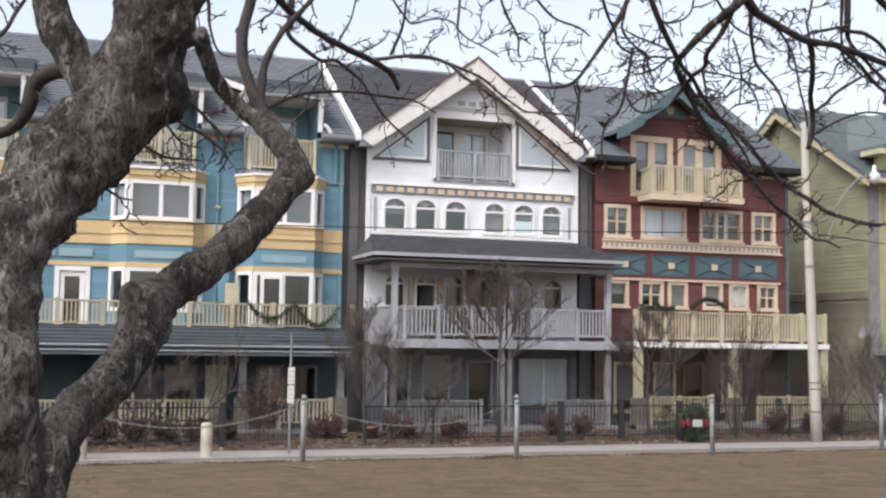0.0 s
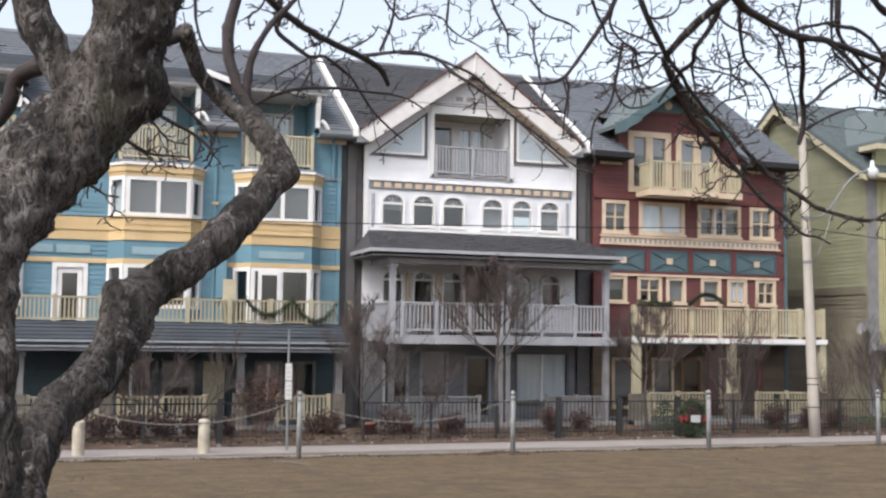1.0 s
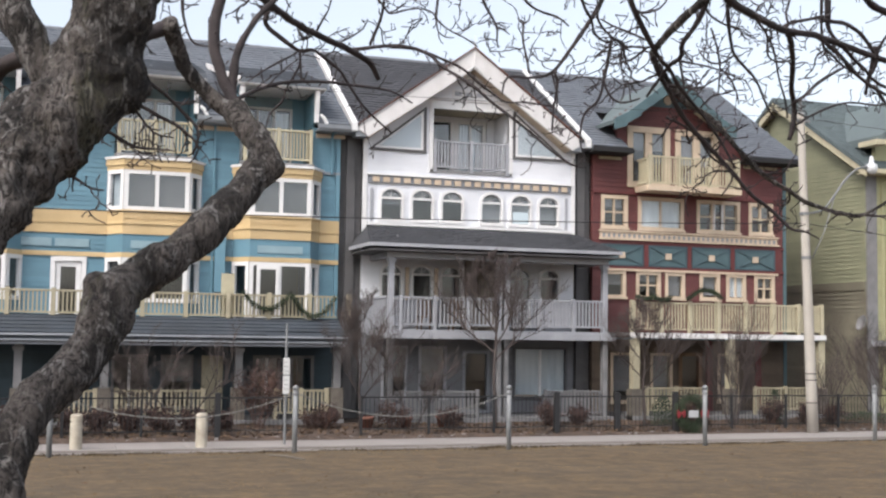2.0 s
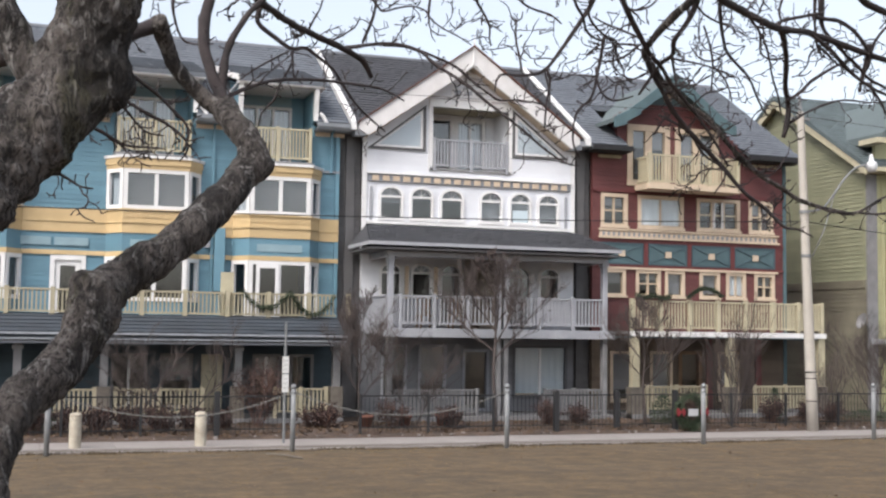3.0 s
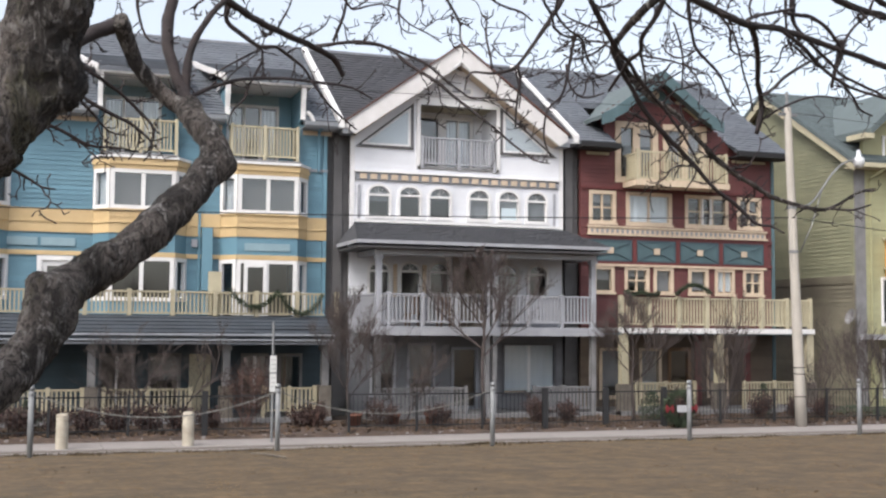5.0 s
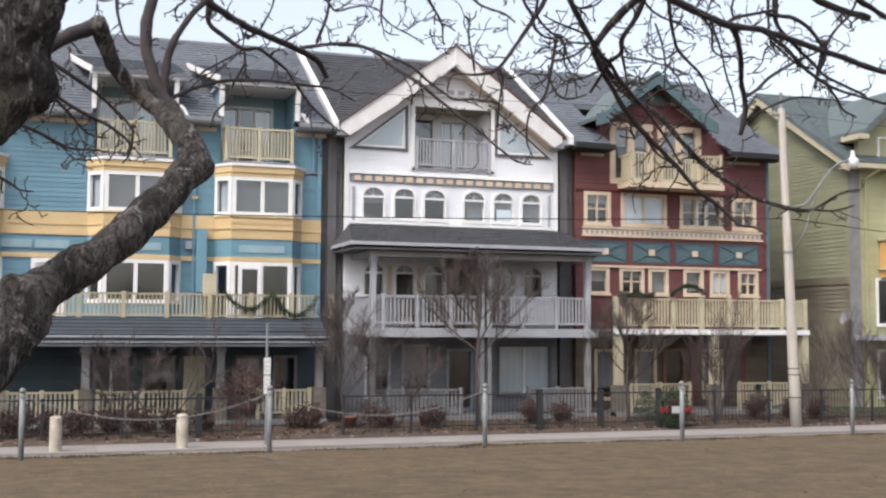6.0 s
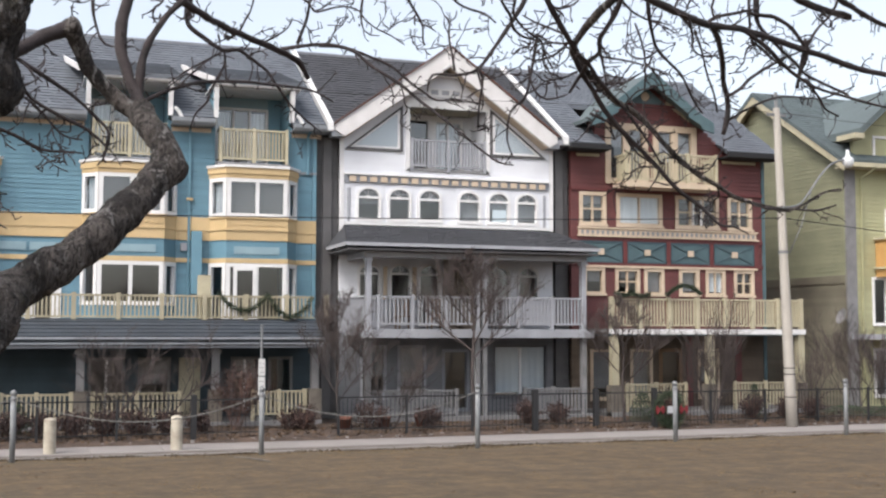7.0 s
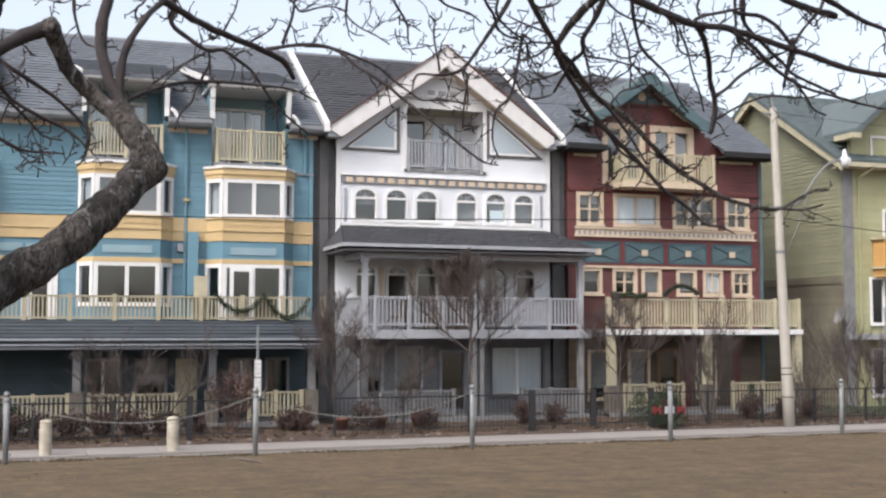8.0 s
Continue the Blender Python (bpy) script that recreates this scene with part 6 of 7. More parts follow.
tree_lines.append(("branch", [(-8.43, 13.0, 4.23, 0.0072), (-8.36, 13.05, 4.14, 0.0072), (-8.3, 13.1, 4.02, 0.0073), (-8.27, 13.15, 3.92, 0.0064), (-8.25, 13.2, 3.81, 0.0055)]))
tree_lines.append(("branch", [(-8.73, 12.9, 3.95, 0.0079), (-8.47, 12.97, 3.95, 0.0071), (-8.27, 13.05, 3.94, 0.0063), (-8.12, 13.12, 3.92, 0.0055), (-8.03, 13.2, 3.99, 0.0046)]))
tree_lines.append(("branch", [(-8.29, 13.1, 3.98, 0.0073), (-8.18, 13.13, 3.9, 0.0064), (-8.11, 13.17, 3.81, 0.0055), (-8.08, 13.2, 3.76, 0.0046)]))
tree_lines.append(("branch", [(-8.24, 12.8, 4.3, 0.0096), (-8.05, 12.9, 4.2, 0.0088), (-7.97, 13.0, 4.08, 0.0081), (-7.8, 13.1, 4.07, 0.0073), (-7.64, 13.2, 4.12, 0.0055)]))
tree_lines.append(("branch", [(-7.96, 13.0, 4.22, 0.0081), (-7.84, 13.1, 4.1, 0.0082), (-7.74, 13.2, 3.97, 0.0074), (-7.62, 13.3, 3.85, 0.0075), (-7.53, 13.4, 3.74, 0.0057)]))
tree_lines.append(("branch", [(-7.7, 12.51, 4.61, 0.0291), (-7.43, 12.6, 4.42, 0.0253), (-7.14, 12.7, 4.38, 0.024), (-6.81, 12.8, 4.37, 0.0244)]))
tree_lines.append(("branch", [(-7.39, 13.2, 4.45, 0.0147), (-7.28, 13.22, 4.45, 0.0148), (-7.11, 13.24, 4.45, 0.0148), (-6.97, 13.26, 4.39, 0.0149), (-6.86, 13.28, 4.3, 0.0149), (-6.78, 13.3, 4.23, 0.0131)]))
tree_lines.append(("branch", [(-6.81, 13.3, 4.26, 0.0131), (-6.74, 13.27, 4.39, 0.0112), (-6.63, 13.23, 4.52, 0.0093), (-6.57, 13.2, 4.66, 0.0092), (-6.48, 13.15, 4.99, 0.0106)]))
tree_lines.append(("branch", [(-6.82, 13.3, 4.32, 0.0299), (-6.79, 13.33, 4.22, 0.0337), (-6.8, 13.35, 4.15, 0.0244), (-6.81, 13.38, 4.09, 0.017), (-6.82, 13.4, 3.97, 0.0114)]))
tree_lines.append(("branch", [(-7.49, 13.02, 4.9, 0.0146), (-7.44, 13.1, 4.56, 0.0127), (-7.4, 13.16, 4.39, 0.011), (-7.34, 13.22, 4.26, 0.0102), (-7.21, 13.28, 4.21, 0.0093), (-7.04, 13.34, 4.14, 0.0084), (-6.83, 13.4, 4.12, 0.0066)]))
tree_lines.append(("branch", [(-7.33, 13.16, 4.95, 0.0275), (-7.31, 13.2, 4.6, 0.0239), (-7.3, 13.22, 4.49, 0.024), (-7.26, 13.25, 4.39, 0.0167), (-7.14, 13.28, 4.3, 0.013), (-7.01, 13.3, 4.21, 0.0131), (-6.89, 13.32, 4.14, 0.0131), (-6.78, 13.35, 4.07, 0.0122), (-6.6, 13.38, 4.02, 0.0113), (-6.35, 13.4, 3.95, 0.0095)]))
tree_lines.append(("branch", [(-6.75, 13.4, 4.05, 0.0095), (-6.61, 13.43, 3.93, 0.0095), (-6.51, 13.47, 3.84, 0.0086), (-6.37, 13.5, 3.8, 0.0077)]))
tree_lines.append(("branch", [(-7.88, 13.0, 4.26, 0.0125), (-7.77, 13.03, 4.34, 0.0117), (-7.53, 13.07, 4.41, 0.0108), (-7.37, 13.1, 4.46, 0.0091)]))
tree_lines.append(("branch", [(-7.72, 13.0, 4.83, 0.0103), (-7.79, 13.0, 4.49, 0.009), (-7.82, 13.0, 4.4, 0.0081), (-7.8, 13.0, 4.33, 0.0072)]))
tree_lines.append(("branch", [(-9.57, 12.34, 4.49, 0.0115), (-9.53, 12.5, 4.18, 0.01), (-9.51, 12.58, 4.09, 0.0093), (-9.4, 12.66, 4.02, 0.0085), (-9.25, 12.74, 3.97, 0.0078), (-9.19, 12.82, 3.91, 0.007), (-9.1, 12.9, 3.84, 0.0053)]))
tree_lines.append(("branch", [(-9.67, 12.69, 4.54, 0.012), (-9.51, 12.8, 4.25, 0.0104), (-9.42, 12.86, 4.16, 0.0097), (-9.36, 12.92, 4.08, 0.0089), (-9.24, 12.98, 4.05, 0.008), (-9.12, 13.04, 4.09, 0.0072), (-9.01, 13.1, 4.04, 0.0054)]))
tree_lines.append(("branch", [(-9.12, 13.0, 4.03, 0.0081), (-9.11, 13.03, 3.94, 0.0072), (-9.08, 13.07, 3.89, 0.0054), (-9.02, 13.1, 3.89, 0.0036)]))
tree_lines.append(("branch", [(-8.99, 12.9, 4.07, 0.0088), (-9.08, 12.97, 4.13, 0.008), (-9.17, 13.03, 4.18, 0.0072), (-9.23, 13.1, 4.24, 0.0054)]))
tree_lines.append(("branch", [(-8.99, 12.9, 4.02, 0.0088), (-9.06, 12.97, 3.95, 0.008), (-9.17, 13.03, 3.92, 0.0072), (-9.22, 13.1, 3.96, 0.0054)]))


def spur(bm, p, d, length, r, rng, depth):
    """A kinked twig with short side spurs and a swollen bud at its tip."""
    pts, rad = [p.copy()], [r]
    n = max(2, int(length / 0.028))
    for i in range(n):
        d = (d + Vector((rng.uniform(-1, 1), rng.uniform(-1, 1), rng.uniform(-0.85, 1.0))) * 0.42).normalized()
        p = p + d * (length / n)
        pts.append(p.copy())
        rad.append(r * (1 - 0.55 * (i + 1) / n) * (1.5 if rng.random() < 0.3 else 1.0))
        if depth > 0 and rng.random() < (0.42 if length > 0.1 else 0.25):
            s = Vector((rng.uniform(-1, 1), rng.uniform(-1, 1), rng.uniform(-0.7, 1))).normalized()
            spur(bm, p, (d * 0.5 + s).normalized(), min(length * rng.uniform(0.25, 0.5), 0.12), max(r * 0.7, 0.0036), rng, depth - 1)
    rad[-1] = r * 0.9
    tube(bm, pts, rad, 4)


def near_tree():
    t = thing("tree", (-13.02, 10.54, 0.42), "old leafless fruit tree with a leaning trunk and crooked limbs", "tree")
    rng = random.Random(11)
    twigs = B()
    knots = [((-12.40, 10.98, 3.08), 0.07, 0.13), ((-11.57, 12.33, 2.97), 0.05, 0.07), ((-11.80, 12.40, 3.10), -0.035, 0.09), ((-12.53, 11.55, 2.31), 0.05, 0.075), ((-12.75, 10.9, 2.95), 0.03, 0.1), ((-12.12, 12.52, 3.8), 0.02, 0.09), ((-12.62, 11.25, 1.80), 0.02, 0.12), ((-12.25, 11.75, 2.5), 0.02, 0.1)]
    for i, (name, pts) in enumerate(tree_lines):
        big = pts[0][3] > 0.05
        line = smooth_line(pts, 0.02 if pts[0][3] > 0.09 else 0.035)
        bm = B()
        if i < 2 or pts[0][3] > 0.09:
            rings, seg = line, 60
        else:
            rings, seg = line, 12 if big else 7
        P, R = [], []
        for p, r in rings:
            wob = 0 if i < 2 else 0.25 * r
            P.append(p + Vector((noise.noise(p * 9), noise.noise(p * 9 + Vector((5, 0, 0))), noise.noise(p * 9 + Vector((0, 7, 0))))) * wob)
            R.append(r * (1 + (0.16 if not big else 0.07) * noise.noise(p * (14 if not big else 5))))
        tube(bm, P, R, seg, rough=0.21 if big else 0.12, seed=i * 3.1, bumps=knots if big else (), ridge=0.085 if big else 0.03)
        part(name, bm, "bark" if pts[0][3] > 0.045 else "twig", t, smooth=True)
        if i < 2 or pts[0][3] > 0.1:
            continue
        # twigs and spurs
        gap = 0.0
        for (p, r), (q, _) in zip(line, line[1:]):
            gap += (q - p).length
            low_left = p.x < -11.95 and r < 0.02
            want = (0.03 if low_left else 0.046) if r < 0.03 else (0.10 if r < 0.05 else 0.25)
            if gap < want * rng.uniform(0.6, 1.5):
                continue
            gap = 0.0
            d = (q - p).normalized()
            s = Vector((rng.uniform(-1, 1), rng.uniform(-1, 1), rng.uniform(-0.9, 1))).normalized()
            s = (s - d * s.dot(d) * 0.7).normalized()
            k = rng.random()
            ln = rng.uniform(0.025, 0.07) if k < (0.35 if low_left else 0.62) else (rng.uniform(0.08, 0.2) if k < 0.93 else rng.uniform(0.25, 0.5))
            spur(twigs, p + s * r * 0.7, (s + d * 0.4).normalized(), ln, min(max(0.0042, r * 0.42), 0.0036 + ln * 0.011), rng, 2 if ln > 0.1 else 1)
    tagged(part("twigs", twigs, "twig", t, "dense dark twigs with knobbly spurs"), kind="stuff")
    settle(t)


near_tree()

# ---- the street edge ----


def chain_fence():
    xs = [-16.55, -12.54, -8.5, -4.5, -0.36, 3.66, 7.7]
    first = None
    for x in xs:
        if first is None:
            first = thing("fence_post", (x, 26.28, -0.05), "galvanised steel pipe post with a domed cap on the lawn", "post", "chain fence posts")
            bm = B()
            lathe(bm, x, 26.28, [(0.045, -0.15), (0.045, 1.08)], 14)
            part("pipe", bm, "steel", first, smooth=True)
            bm = B()
            lathe(bm, x, 26.28, [(0.05, 1.07), (0.052, 1.11), (0.04, 1.14), (0.013, 1.155)], 14)
            part("cap", bm, "steel", first, smooth=True)
            bm = B()
            lathe(bm, x, 26.28, [(0.053, 0.98), (0.053, 1.02)], 14)
            part("collar", bm, "steel", first)
            settle(first)
        else:
            copy_thing(first, pose(x, 26.28, -0.05))
    for a, b in zip(xs[:3], xs[1:4]):
        c = thing("chain", ((a + b) / 2, 26.28, 0.5), "dull sagging chain hung between steel posts", "chain", "fence chains")
        n, bm = 60, B()
        for i in range(n):
            f0, f1 = i / n, (i + 1.35) / n
            p, q = [Vector((a + 0.06 + (b - a - 0.12) * f, 26.28, 1.0 - 0.4 * 4 * f * (1 - f))) for f in (f0, min(f1, 1))]
            w = (0.022, 0.010) if i % 2 else (0.010, 0.022)
            beam(bm, p, q, *w)
        tagged(part("links", bm, "chain", c), kind="stuff")
        settle(c)


chain_fence()


def bollards():
    for i, x in enumerate((-8.69, -11.79, -14.9)):
        b = thing("bollard", (x, 37.0, -0.95), "cream concrete bollard with a grooved neck beside the path", "bollard", "path bollards")
        bm = B()
        lathe(bm, x, 37.0, [(0.15, -0.98), (0.15, -0.27), (0.135, -0.26), (0.135, -0.235), (0.15, -0.225), (0.15, -0.17), (0.138, -0.16), (0.138, -0.14), (0.15, -0.13), (0.148, -0.1), (0.13, -0.07), (0.07, -0.05)], 20)
        part("shaft", bm, "bollard", b, smooth=False)
        settle(b)


bollards()


def street_sign():
    s = thing("street_sign", (-6.45, 37.35, -0.93), "thin steel sign post with two small white plates", "sign")
    bm = B()
    lathe(bm, -6.45, 37.35, [(0.035, -0.95), (0.035, 2.28), (0.02, 2.3)], 10)
    part("pole", bm, "steel", s)
    for z0, z1 in ((0.42, 0.9), (0.93, 1.38)):
        pl = boxes("plate", "plate", s, (-6.54, -6.36, 37.29, 37.302, z0, z1), label="white sign plate")
        for k in range(3):
            boxes("print", "bars", pl, (-6.51, -6.39, 37.284, 37.289, z1 - 0.12 - 0.12 * k, z1 - 0.11 - 0.12 * k))
    boxes("bracket", "steel", s, (-6.49, -6.41, 37.303, 37.32, 0.6, 0.64), (-6.49, -6.41, 37.303, 37.32, 1.15, 1.19))
    settle(s)


street_sign()


def lamp_pole():
    x, y = 10.98, 38.3
    lean = 0.037  # the pole leans along the street
    p = thing("street_lamp", (x, y, -0.95), "tall tapered concrete street light pole with a curved arm", "street lamp")
    bm = B()
    lathe(bm, x, y, [(0.185, -0.98), (0.175, 0.5), (0.145, 5), (0.115, 9.4), (0.105, 9.45)], 18)
    part("pole", bm, "pole", p, smooth=True)
    for z in (0.02, 0.75, 0.95):
        bm = B()
        lathe(bm, x, y, [(0.187, z), (0.187, z + 0.03)], 18)
        part("strap", bm, "black", p)
    bm = B()
    lathe(bm, x, y, [(0.06, 9.45), (0.06, 9.95), (0.04, 9.98)], 8)
    box(bm, x - 0.35, x + 0.35, y - 0.05, y + 0.05, 9.18, 9.27)
    part("pole_top", bm, "steel", p)
    x += 0.14
    arm = [(x - 0.04, y, 6.18), (x + 0.55, y, 6.3), (x + 1.0, y, 6.75), (x + 1.5, y, 7.35), (x + 2.0, y, 7.75), (x + 2.5, y, 7.88)]
    line = smooth_line([(*a, 0.035) for a in arm], 0.15)
    bm = B()
    tube(bm, [q for q, _ in line], [r for _, r in line], 8)
    tube(bm, [Vector((x + 0.1, y, 4.7)), Vector((x + 0.6, y, 5.6)), Vector((x + 1.05, y, 6.75))], [0.02] * 3, 6)
    part("arm", bm, "steel", p, smooth=True)
    bm = B()
    lathe(bm, x + 2.6, y, [(0.05, 8.22), (0.07, 8.1), (0.08, 7.98), (0.16, 7.95), (0.19, 7.85), (0.17, 7.72), (0.1, 7.62)], 16)
    x -= 0.14
    part("luminaire", bm, "lamp_white", p, "white bowl luminaire", smooth=True)
    bm = B()
    for a, z in ((0, 6.16), (0, 4.72)):
        lathe(bm, x, y, [(0.165, z - 0.05), (0.165, z + 0.05)], 18)
    part("clamp", bm, "steel", p)
    for c in p.children:
        for v in c.data.vertices:
            v.co.x -= lean * (v.co.z + 0.95)
    settle(p)
    spans = [((-60, 38.2, 6.3), (x - 0.37, y, 5.83), 0.9, 0.016), ((x - 0.13, y, 5.83), (60, 38.4, 5.2), 0.9, 0.016), ((-60, 38.2, 9.7), (x - 0.68, y, 9.3), 0.7, 0.008), ((x - 0.08, y, 9.3), (60, 38.2, 9.6), 0.7, 0.008)]
    for a, b, sag, r in spans:
        w = thing("cable", ((a[0] + b[0]) / 2, y, 5), "thin dark overhead utility cable strung along the street", "cable", "overhead cables")
        bm = B()
        n = 50
        tube(bm, [Vector(a).lerp(Vector(b), i / n) - Vector((0, 0, sag * 4 * (i / n) * (1 - i / n))) for i in range(n + 1)], [r] * (n + 1), 5)
        part("wire", bm, "black", w)
        settle(w)


lamp_pole()


def garden_fence():
    """Low black iron fence along the beds, one panel a thing."""
    y = 39.0
    xs = [-16.2 + 2.05 * i for i in range(19)]
    posts_thick = (4, 5, 9, 10, 11)
    bm = B()
    box(bm, -0.006, 0.006, -0.006, 0.006, -0.8, 0.2)
    picket = mesh_of("picket", bm, "black")
    for i, (a, b) in enumerate(zip(xs, xs[1:])):
        if i in (5,):
            continue
        f = thing("garden_fence", (a, y, -0.9), "low black iron garden fence panel", "fence", "garden fence panels")
        boxes("rail", "black", f, (a, b, y - 0.012, y + 0.012, 0.2, 0.24), (a, b, y - 0.012, y + 0.012, -0.7, -0.67))
        x = a + 0.13
        while x < b:
            ob = new("picket", picket)
            ob.parent, ob.location = f, (x, y, 0)
            x += 0.13
        w = 0.075 if i in posts_thick else 0.035
        boxes("post", "black", f, (a - w, a + w, y - w, y + w, -0.95, 0.36 if w > 0.05 else 0.27))
        settle(f)


garden_fence()


def grow(bm, p, d, length, r, rng, level, spread, ups, leafs=None):
    """A limb with kinks, side limbs and finer ends."""
    n = 4 if level > 0 else 3
    pts, rad = [p.copy()], [r]
    for i in range(n):
        d = (d + Vector((rng.uniform(-1, 1), rng.uniform(-1, 1), rng.uniform(-0.5, 1) * ups)) * 0.16).normalized()
        p = p + d * (length / n)
        pts.append(p.copy())
        rad.append(r * (1 - 0.5 * (i + 1) / n))
        if level > 0:
            for _ in range(2 if i > 0 else 1):
                s = Vector((rng.uniform(-1, 1), rng.uniform(-1, 1), rng.uniform(-0.1, 0.9))).normalized()
                grow(bm, p, (d + s * spread).normalized(), length * rng.uniform(0.4, 0.66), max(r * 0.5, 0.0042), rng, level - 1, spread, ups, leafs)
    if leafs is not None and level == 0:
        for _ in range(2):
            leafs.append(p + Vector((rng.uniform(-0.08, 0.08), rng.uniform(-0.08, 0.08), rng.uniform(-0.1, 0.02))))
    tube(bm, pts, rad, 5 if level > 1 else 3)


def bare_tree(name, x, y, label, height, stems, seed, trunk_r=0.06, clear=1.2, spread=0.8, level=3, material="twig_far", leaves=0, reach=None, z0=-0.82, ups=0.5):
    t = thing(name, (x, y, z0), label, "tree" if name == "young_tree" else "shrub", "garden trees" if name == "young_tree" else "garden shrubs")
    rng = random.Random(seed)
    bm = B()
    leafs = [] if leaves else None
    if clear > 0.3:
        tr = B()
        pts = [Vector((x + 0.03 * math.sin(i * 1.3), y, z0 - 0.1 + (height * 0.8) * i / 10)) for i in range(11)]
        tube(tr, pts, [trunk_r * (1 - 0.8 * i / 10) for i in range(11)], 9)
        part("trunk", tr, material, t, smooth=True)
        k = 0
        for i in range(stems):
            f = clear + (height * 0.8 - clear) * (i / stems)
            a = i * 2.4 + rng.random()
            up = 0.9 + 0.6 * i / stems
            d = Vector((math.cos(a), math.sin(a) * 0.8, up)).normalized()
            ln = (reach or height * 0.32) * (1.12 - 0.85 * i / stems)
            grow(bm, Vector((x, y, z0 + f)), d, ln, trunk_r * 0.4 * (1.1 - 0.6 * i / stems), rng, level - 1, spread, 0.7, leafs)
    else:
        for i in range(stems):
            a = i * 2.4 + rng.random()
            tilt = rng.uniform(0.15, 0.75)
            d = Vector((math.cos(a) * tilt, math.sin(a) * tilt * 0.7, 1)).normalized()
            grow(bm, Vector((x + rng.uniform(-0.15, 0.15), y + rng.uniform(-0.15, 0.15), z0 - 0.05)), d, height * rng.uniform(0.5, 0.72), trunk_r, rng, level - 1, spread, ups, leafs)
    tagged(part("crown", bm, material, t), kind="stuff")
    if leafs:
        bm = B()
        for p in leafs:
            if rng.random() > leaves:
                continue
            u = Vector((rng.uniform(-1, 1), rng.uniform(-1, 1), rng.uniform(-1, 1))).normalized() * 0.045
            v = u.orthogonal().normalized() * 0.028
            q = [bm.verts.new(p + o) for o in (u, v, -u, -v)]
            bm.faces.new(q)
        tagged(part("leaves", bm, "shrub_leaf", t, "a few dead brown leaves"), kind="stuff")
    settle(t)


def plants():
    bare_tree("young_tree", 0.57, 39.9, "young leafless street tree with upright branches and few dead leaves", 6.2, 13, 3, 0.07, 2.1, 0.7, 4, "twig_far", 0.05, 1.5)
    bare_tree("young_tree", -3.6, 40.3, "slender leafless tree with grey brown twigs beside the porch", 4.6, 11, 5, 0.045, 0.8, 0.8, 4, "twig_far", 0, 1.4)
    bare_tree("young_tree", 5.9, 40.2, "slender leafless tree with a dark stem between two porches", 4.6, 10, 8, 0.05, 1.2, 0.75, 4, "twig_far", 0, 1.3)
    bare_tree("shrub", 9.2, 40.2, "tall bare multi-stemmed shrub in front of the red house", 3.5, 5, 13, 0.028, 0, 0.6, 4)
    bare_tree("shrub", -8.9, 40.6, "bare arching shrub trained over the porch rail", 3.1, 2, 17, 0.028, 0, 0.95, 4, ups=-0.9)
    bare_tree("shrub", -10.2, 40.4, "bare arching grey shrub beside the porch", 2.7, 2, 18, 0.026, 0, 0.95, 4, ups=-0.9)
    bare_tree("shrub", -1.8, 40.6, "bare grey shrub before the white porch", 3.0, 3, 19, 0.02, 0, 0.9, 4, ups=-0.6)
    bare_tree("shrub", 15.6, 41.0, "bare bush by the green gable wall", 3.2, 4, 23, 0.022, 0, 0.6, 4)
    bare_tree("shrub", 13.2, 40.8, "thin bare shrub by the cream porch", 2.6, 6, 29, 0.02, 0, 0.65, 3)
    bare_tree("shrub", 17.2, 41.2, "bare bush under the grey pilaster", 2.7, 4, 37, 0.02, 0, 0.6, 4)
    for i, (x, y, h, n) in enumerate(((-9.5, 39.7, 0.75, 14), (-10.3, 39.8, 0.7, 14), (-11.1, 39.7, 0.7, 14), (-11.9, 39.8, 0.7, 14), (-12.8, 39.7, 0.8, 14), (-13.6, 39.7, 0.8, 14), (-8.6, 39.8, 0.7, 14), (-7.7, 40.2, 0.6, 12), (-4.6, 40.2, 0.7, 12), (-2.6, 40.0, 0.8, 9), (-0.9, 39.8, 0.7, 9), (2.5, 40.2, 0.8, 12), (3.6, 40.3, 0.7, 10), (7.6, 40.2, 1.0, 12), (10.6, 39.9, 0.8, 12), (11.8, 39.8, 0.7, 12), (12.9, 39.8, 0.7, 12), (-6.55, 40.6, 1.8, 11), (-4.9, 40.4, 0.6, 10))):
        bare_tree("shrub", x, y, "low reddish brown twiggy shrub in the garden bed", h, n, 40 + i, 0.012, 0, 1.0, 3, "redtwig", 0.6)
    # clipped evergreens
    for i, (x, y, w, h) in enumerate(((-12.6, 40.6, 0.45, 0.9), (11.0, 40.4, 0.32, 1.2), (6.6, 40.2, 0.5, 1.0), (7.1, 40.0, 0.45, 0.75), (14.8, 40.4, 1.4, 0.4), (16.4, 40.4, 1.4, 0.35))):
        s = thing("evergreen_shrub", (x, y, -0.82), "small dark evergreen shrub in the bed", "shrub", "evergreen shrubs")
        rng = random.Random(90 + i)
        bm = B()
        for _ in range(900):
            a, u = rng.random() * 6.28, rng.random()
            r = w * math.sqrt(rng.random()) * (1 - u ** 2 * 0.8)
            p = Vector((x + r * math.cos(a), y + r * math.sin(a) * 0.8, -0.84 + h * u))
            v = Vector((rng.uniform(-1, 1), rng.uniform(-1, 1), rng.uniform(-0.3, 1))).normalized() * 0.07
            q = v.orthogonal().normalized() * 0.02
            bm.faces.new([bm.verts.new(c) for c in (p - q, p + v, p + q)])
        tagged(part("foliage", bm, "leaf_green", s), kind="stuff")
        settle(s)


plants()


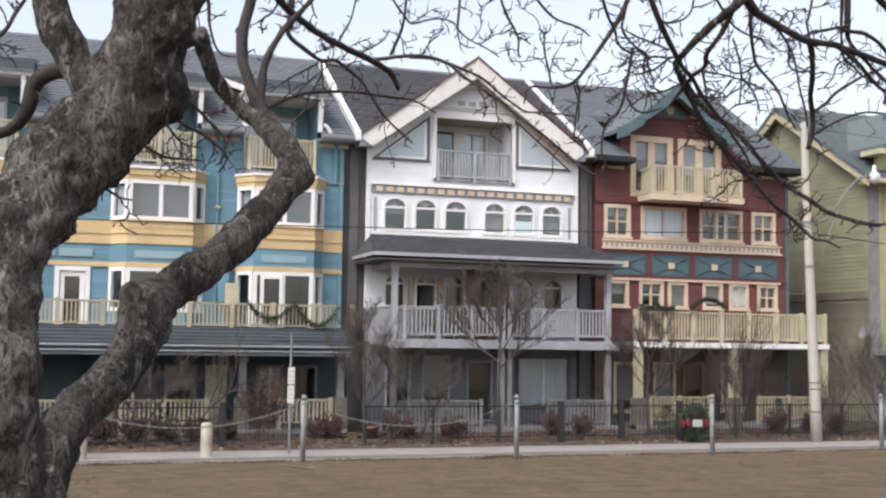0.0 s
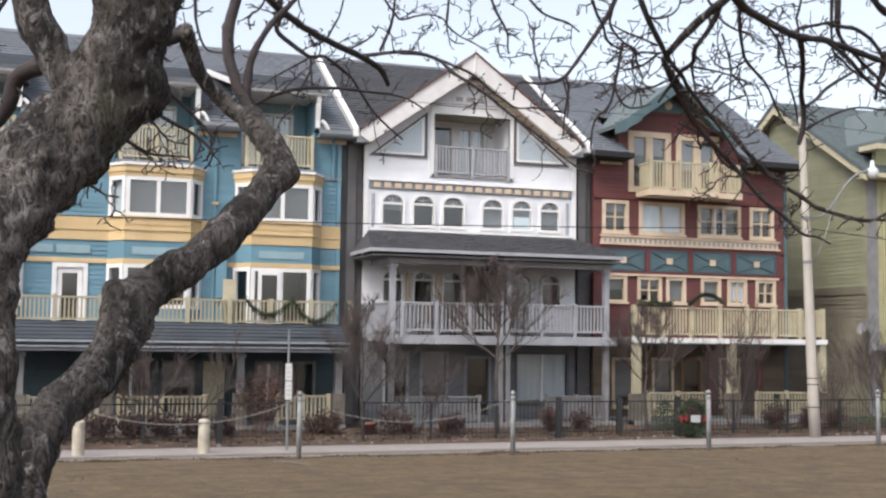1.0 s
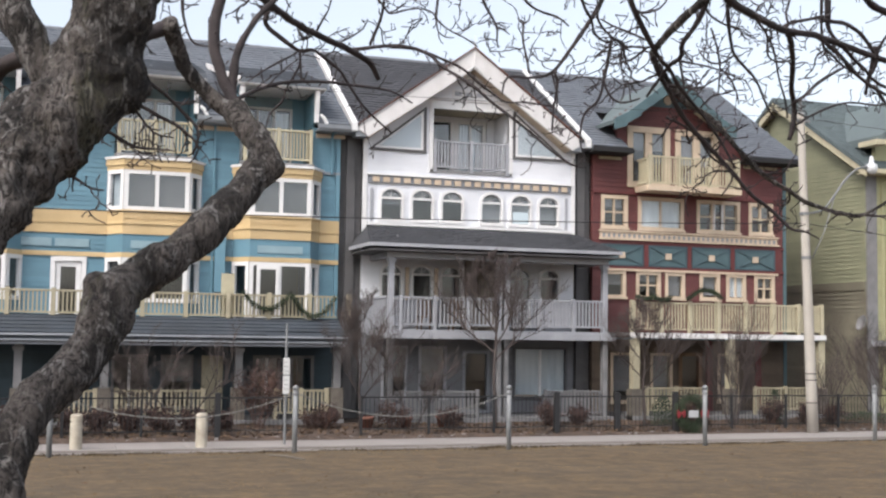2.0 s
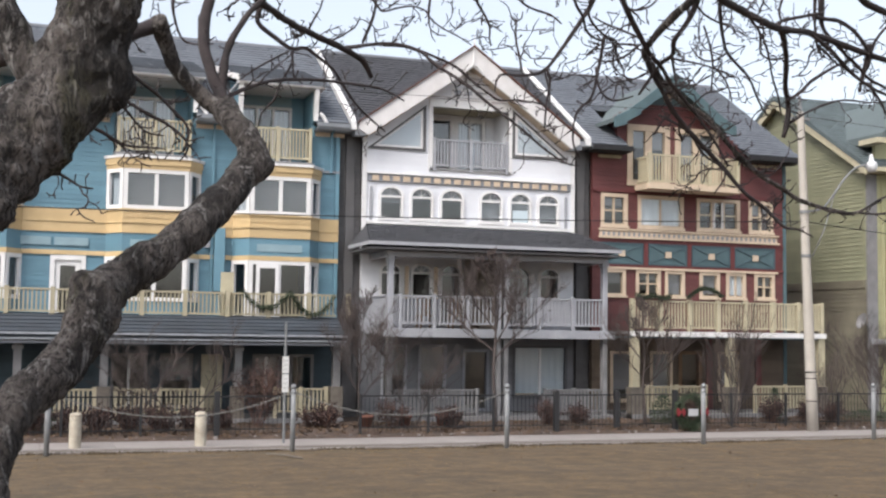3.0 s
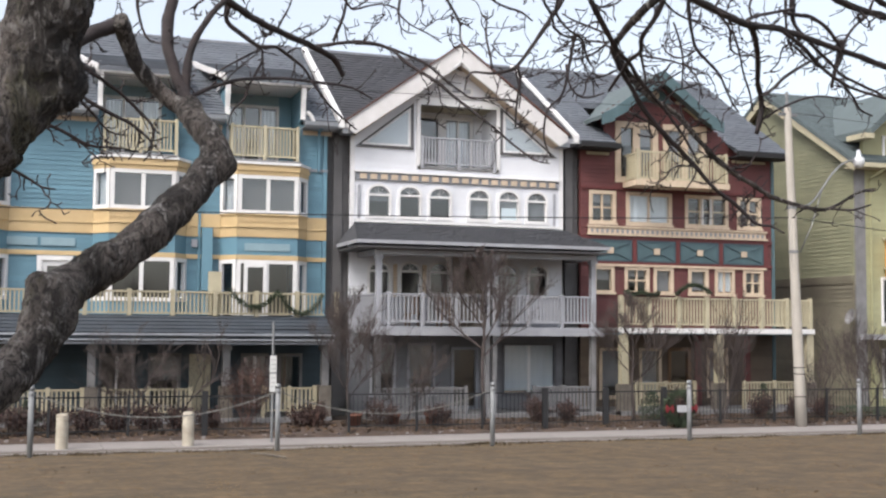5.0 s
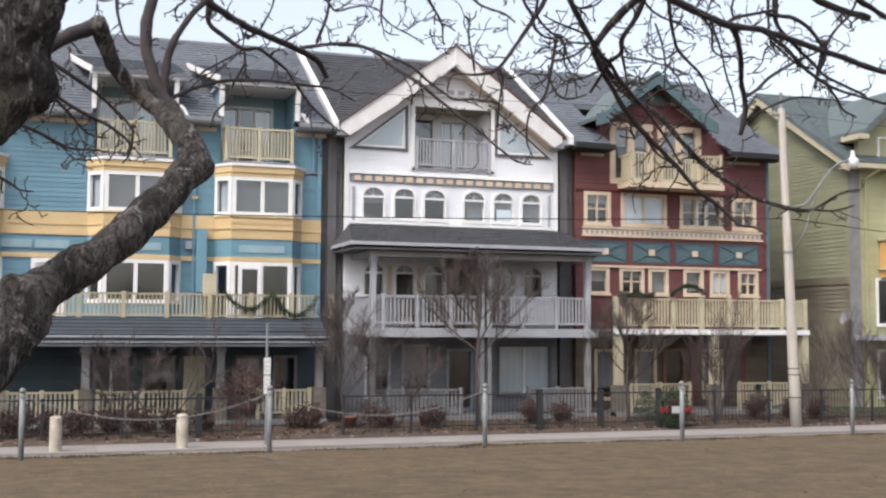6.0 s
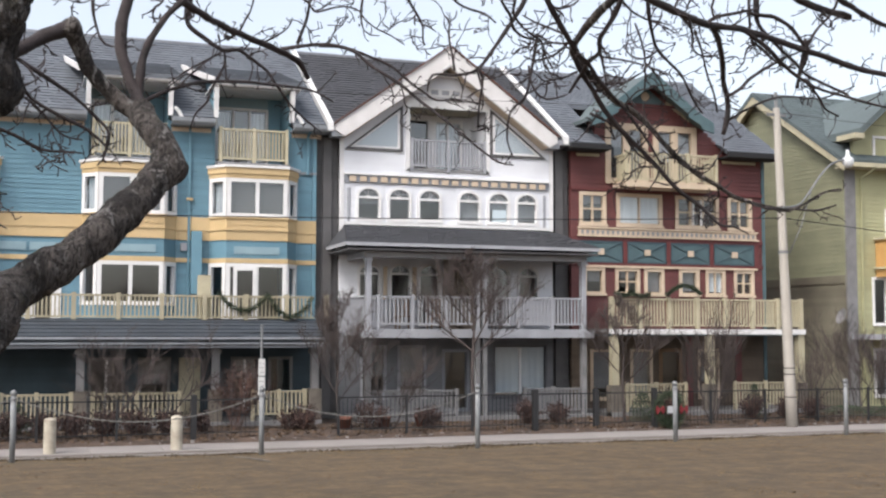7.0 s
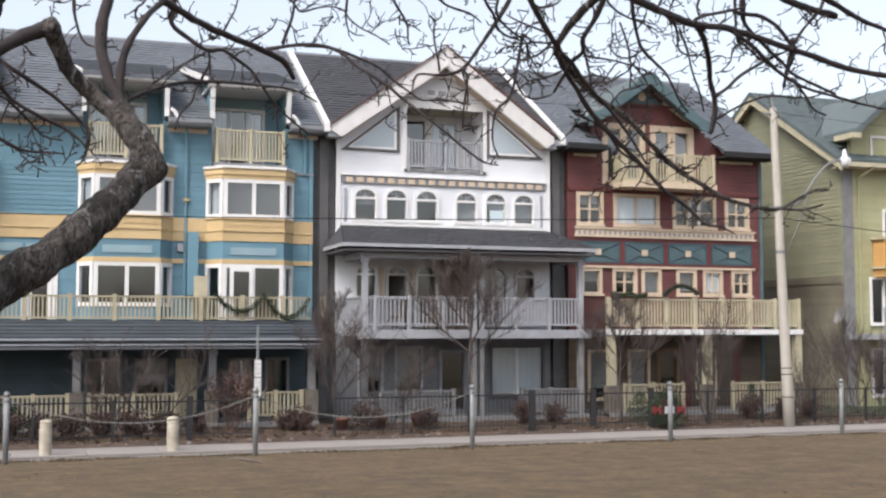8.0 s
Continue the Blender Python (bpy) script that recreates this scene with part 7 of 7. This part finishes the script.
def fir_sprigs(bm, line, r, count, rng, ln=0.09):
    for _ in range(count):
        p = Vector(rng.choice(line))
        o = Vector((rng.uniform(-1, 1), rng.uniform(-1, 1), rng.uniform(-1, 1))).normalized()
        p = p + o * r * rng.random()
        q = o.orthogonal().normalized() * 0.014
        bm.faces.new([bm.verts.new(c) for c in (p - q, p + o * ln, p + q)])


def garland(name, x0, x1, y, z, swags, depth, label):
    g = thing(name, ((x0 + x1) / 2, y, z), label, "garland", "festive garlands")
    rng = random.Random(int(abs(x0 * 10)))
    line = []
    for s in range(swags):
        for i in range(24):
            f = i / 24
            line.append((x0 + (x1 - x0) * (s + f) / swags, y, z - depth * 4 * f * (1 - f) * (0.8 + 0.3 * (s % 2))))
    bm = B()
    fir_sprigs(bm, line, 0.07, 1500, rng)
    part("greenery", bm, "leaf_green", g)
    settle(g)


garland("garland", -6.85, -3.9, 42.2, 3.26, 2, 0.62, "green fir garland swagged along the cream rail")
garland("garland", 6.5, 7.8, 41.8, 3.46, 2, 0.1, "thin fir garland along the cream deck rail")
garland("garland", 8.5, 9.85, 41.8, 3.4, 1, -0.42, "fir garland arched above the deck rail")


def wreath_planter():
    x, y = 6.75, 38.75
    w = thing("wreath", (x, y, -0.9), "evergreen wreath bundle with two red bows on the path edge", "wreath")
    rng = random.Random(77)
    bm = B()
    line = [(x + 0.42 * math.cos(a * 0.3), y, -0.28 + 0.46 * math.sin(a * 0.3)) for a in range(21)]
    fir_sprigs(bm, line, 0.13, 1800, rng, 0.13)
    fir_sprigs(bm, [(x + rng.uniform(-0.2, 0.2), y, -0.9 + 0.02 * k) for k in range(12)], 0.16, 700, rng, 0.12)
    part("greenery", bm, "leaf_green", w)
    for s in (-1, 1):
        bm = B()
        for k in (-1, 1):
            front(bm, [(x + s * 0.42, -0.3), (x + s * 0.42 + k * 0.11, -0.18), (x + s * 0.42 + k * 0.14, -0.3), (x + s * 0.42 + k * 0.1, -0.44)], y - 0.2, y - 0.12)
        part("bow", bm, "ribbon", w, "red ribbon bow")
    boxes("card", "card", w, (x - 0.17, x + 0.17, y - 0.19, y - 0.17, -0.42, -0.2))
    settle(w)


wreath_planter()


def small_things():
    for i, x in enumerate((-3.4, -2.2, -1.0)):
        p = thing("flower_pot", (x, 40.2, -0.8), "terracotta flower pot in the bed", "pot", "flower pots")
        bm = B()
        lathe(bm, x, 40.2, [(0.13, -0.84), (0.2, -0.5), (0.23, -0.5), (0.23, -0.42), (0.19, -0.42), (0.18, -0.48)], 14)
        part("pot", bm, "terracotta", p, smooth=True)
        settle(p)
    for i, (x, z) in enumerate(((-0.75, 2.2), (0.35, 2.2), (7.9, 2.22), (9.4, 2.22), (11.0, 2.22), (12.2, 2.22))):
        c = thing("deck_chair", (x, 42.8, z), "dark wooden slatted deck chair on the porch", "chair", "porch chairs")
        boxes("seat", "wood", c, (x - 0.26, x + 0.26, 42.55, 43.05, z + 0.4, z + 0.44))
        for k in range(5):
            boxes("back_slat", "wood", c, (x - 0.25 + k * 0.11, x - 0.19 + k * 0.11, 43.05, 43.09, z + 0.45, z + 1.0))
        for dx in (-0.24, 0.2):
            for dy in (42.57, 43.0):
                boxes("leg", "wood", c, (x + dx, x + dx + 0.045, dy, dy + 0.045, z, z + 0.399))
        settle(c)
    st = thing("stick", (-8.85, 25.1, 0.03), "pale bare fallen stick lying on the lawn", "stick")
    line = smooth_line([(-9.08, 25.55, 0.035, 0.012), (-8.95, 25.3, 0.05, 0.014), (-8.82, 25.0, 0.055, 0.016), (-8.68, 24.62, 0.055, 0.013)], 0.05)
    bm = B()
    tube(bm, [p for p, _ in line], [r for _, r in line], 7)
    part("shaft", bm, "pedestal", st, smooth=True)
    settle(st)
    rng = random.Random(5)
    bm = B()
    for _ in range(160):
        x, y, s = -15 + 34 * rng.random(), 38.62 + 0.5 * rng.random(), 0.02 + 0.06 * rng.random()
        box(bm, x, x + s * 1.4, y, y + s, -0.92, -0.9 + s * 0.8)
    tagged(part("edge_stones", bm, "path"), "small pale stones along the edge of the bed", "stones", kind="stuff")


small_things()
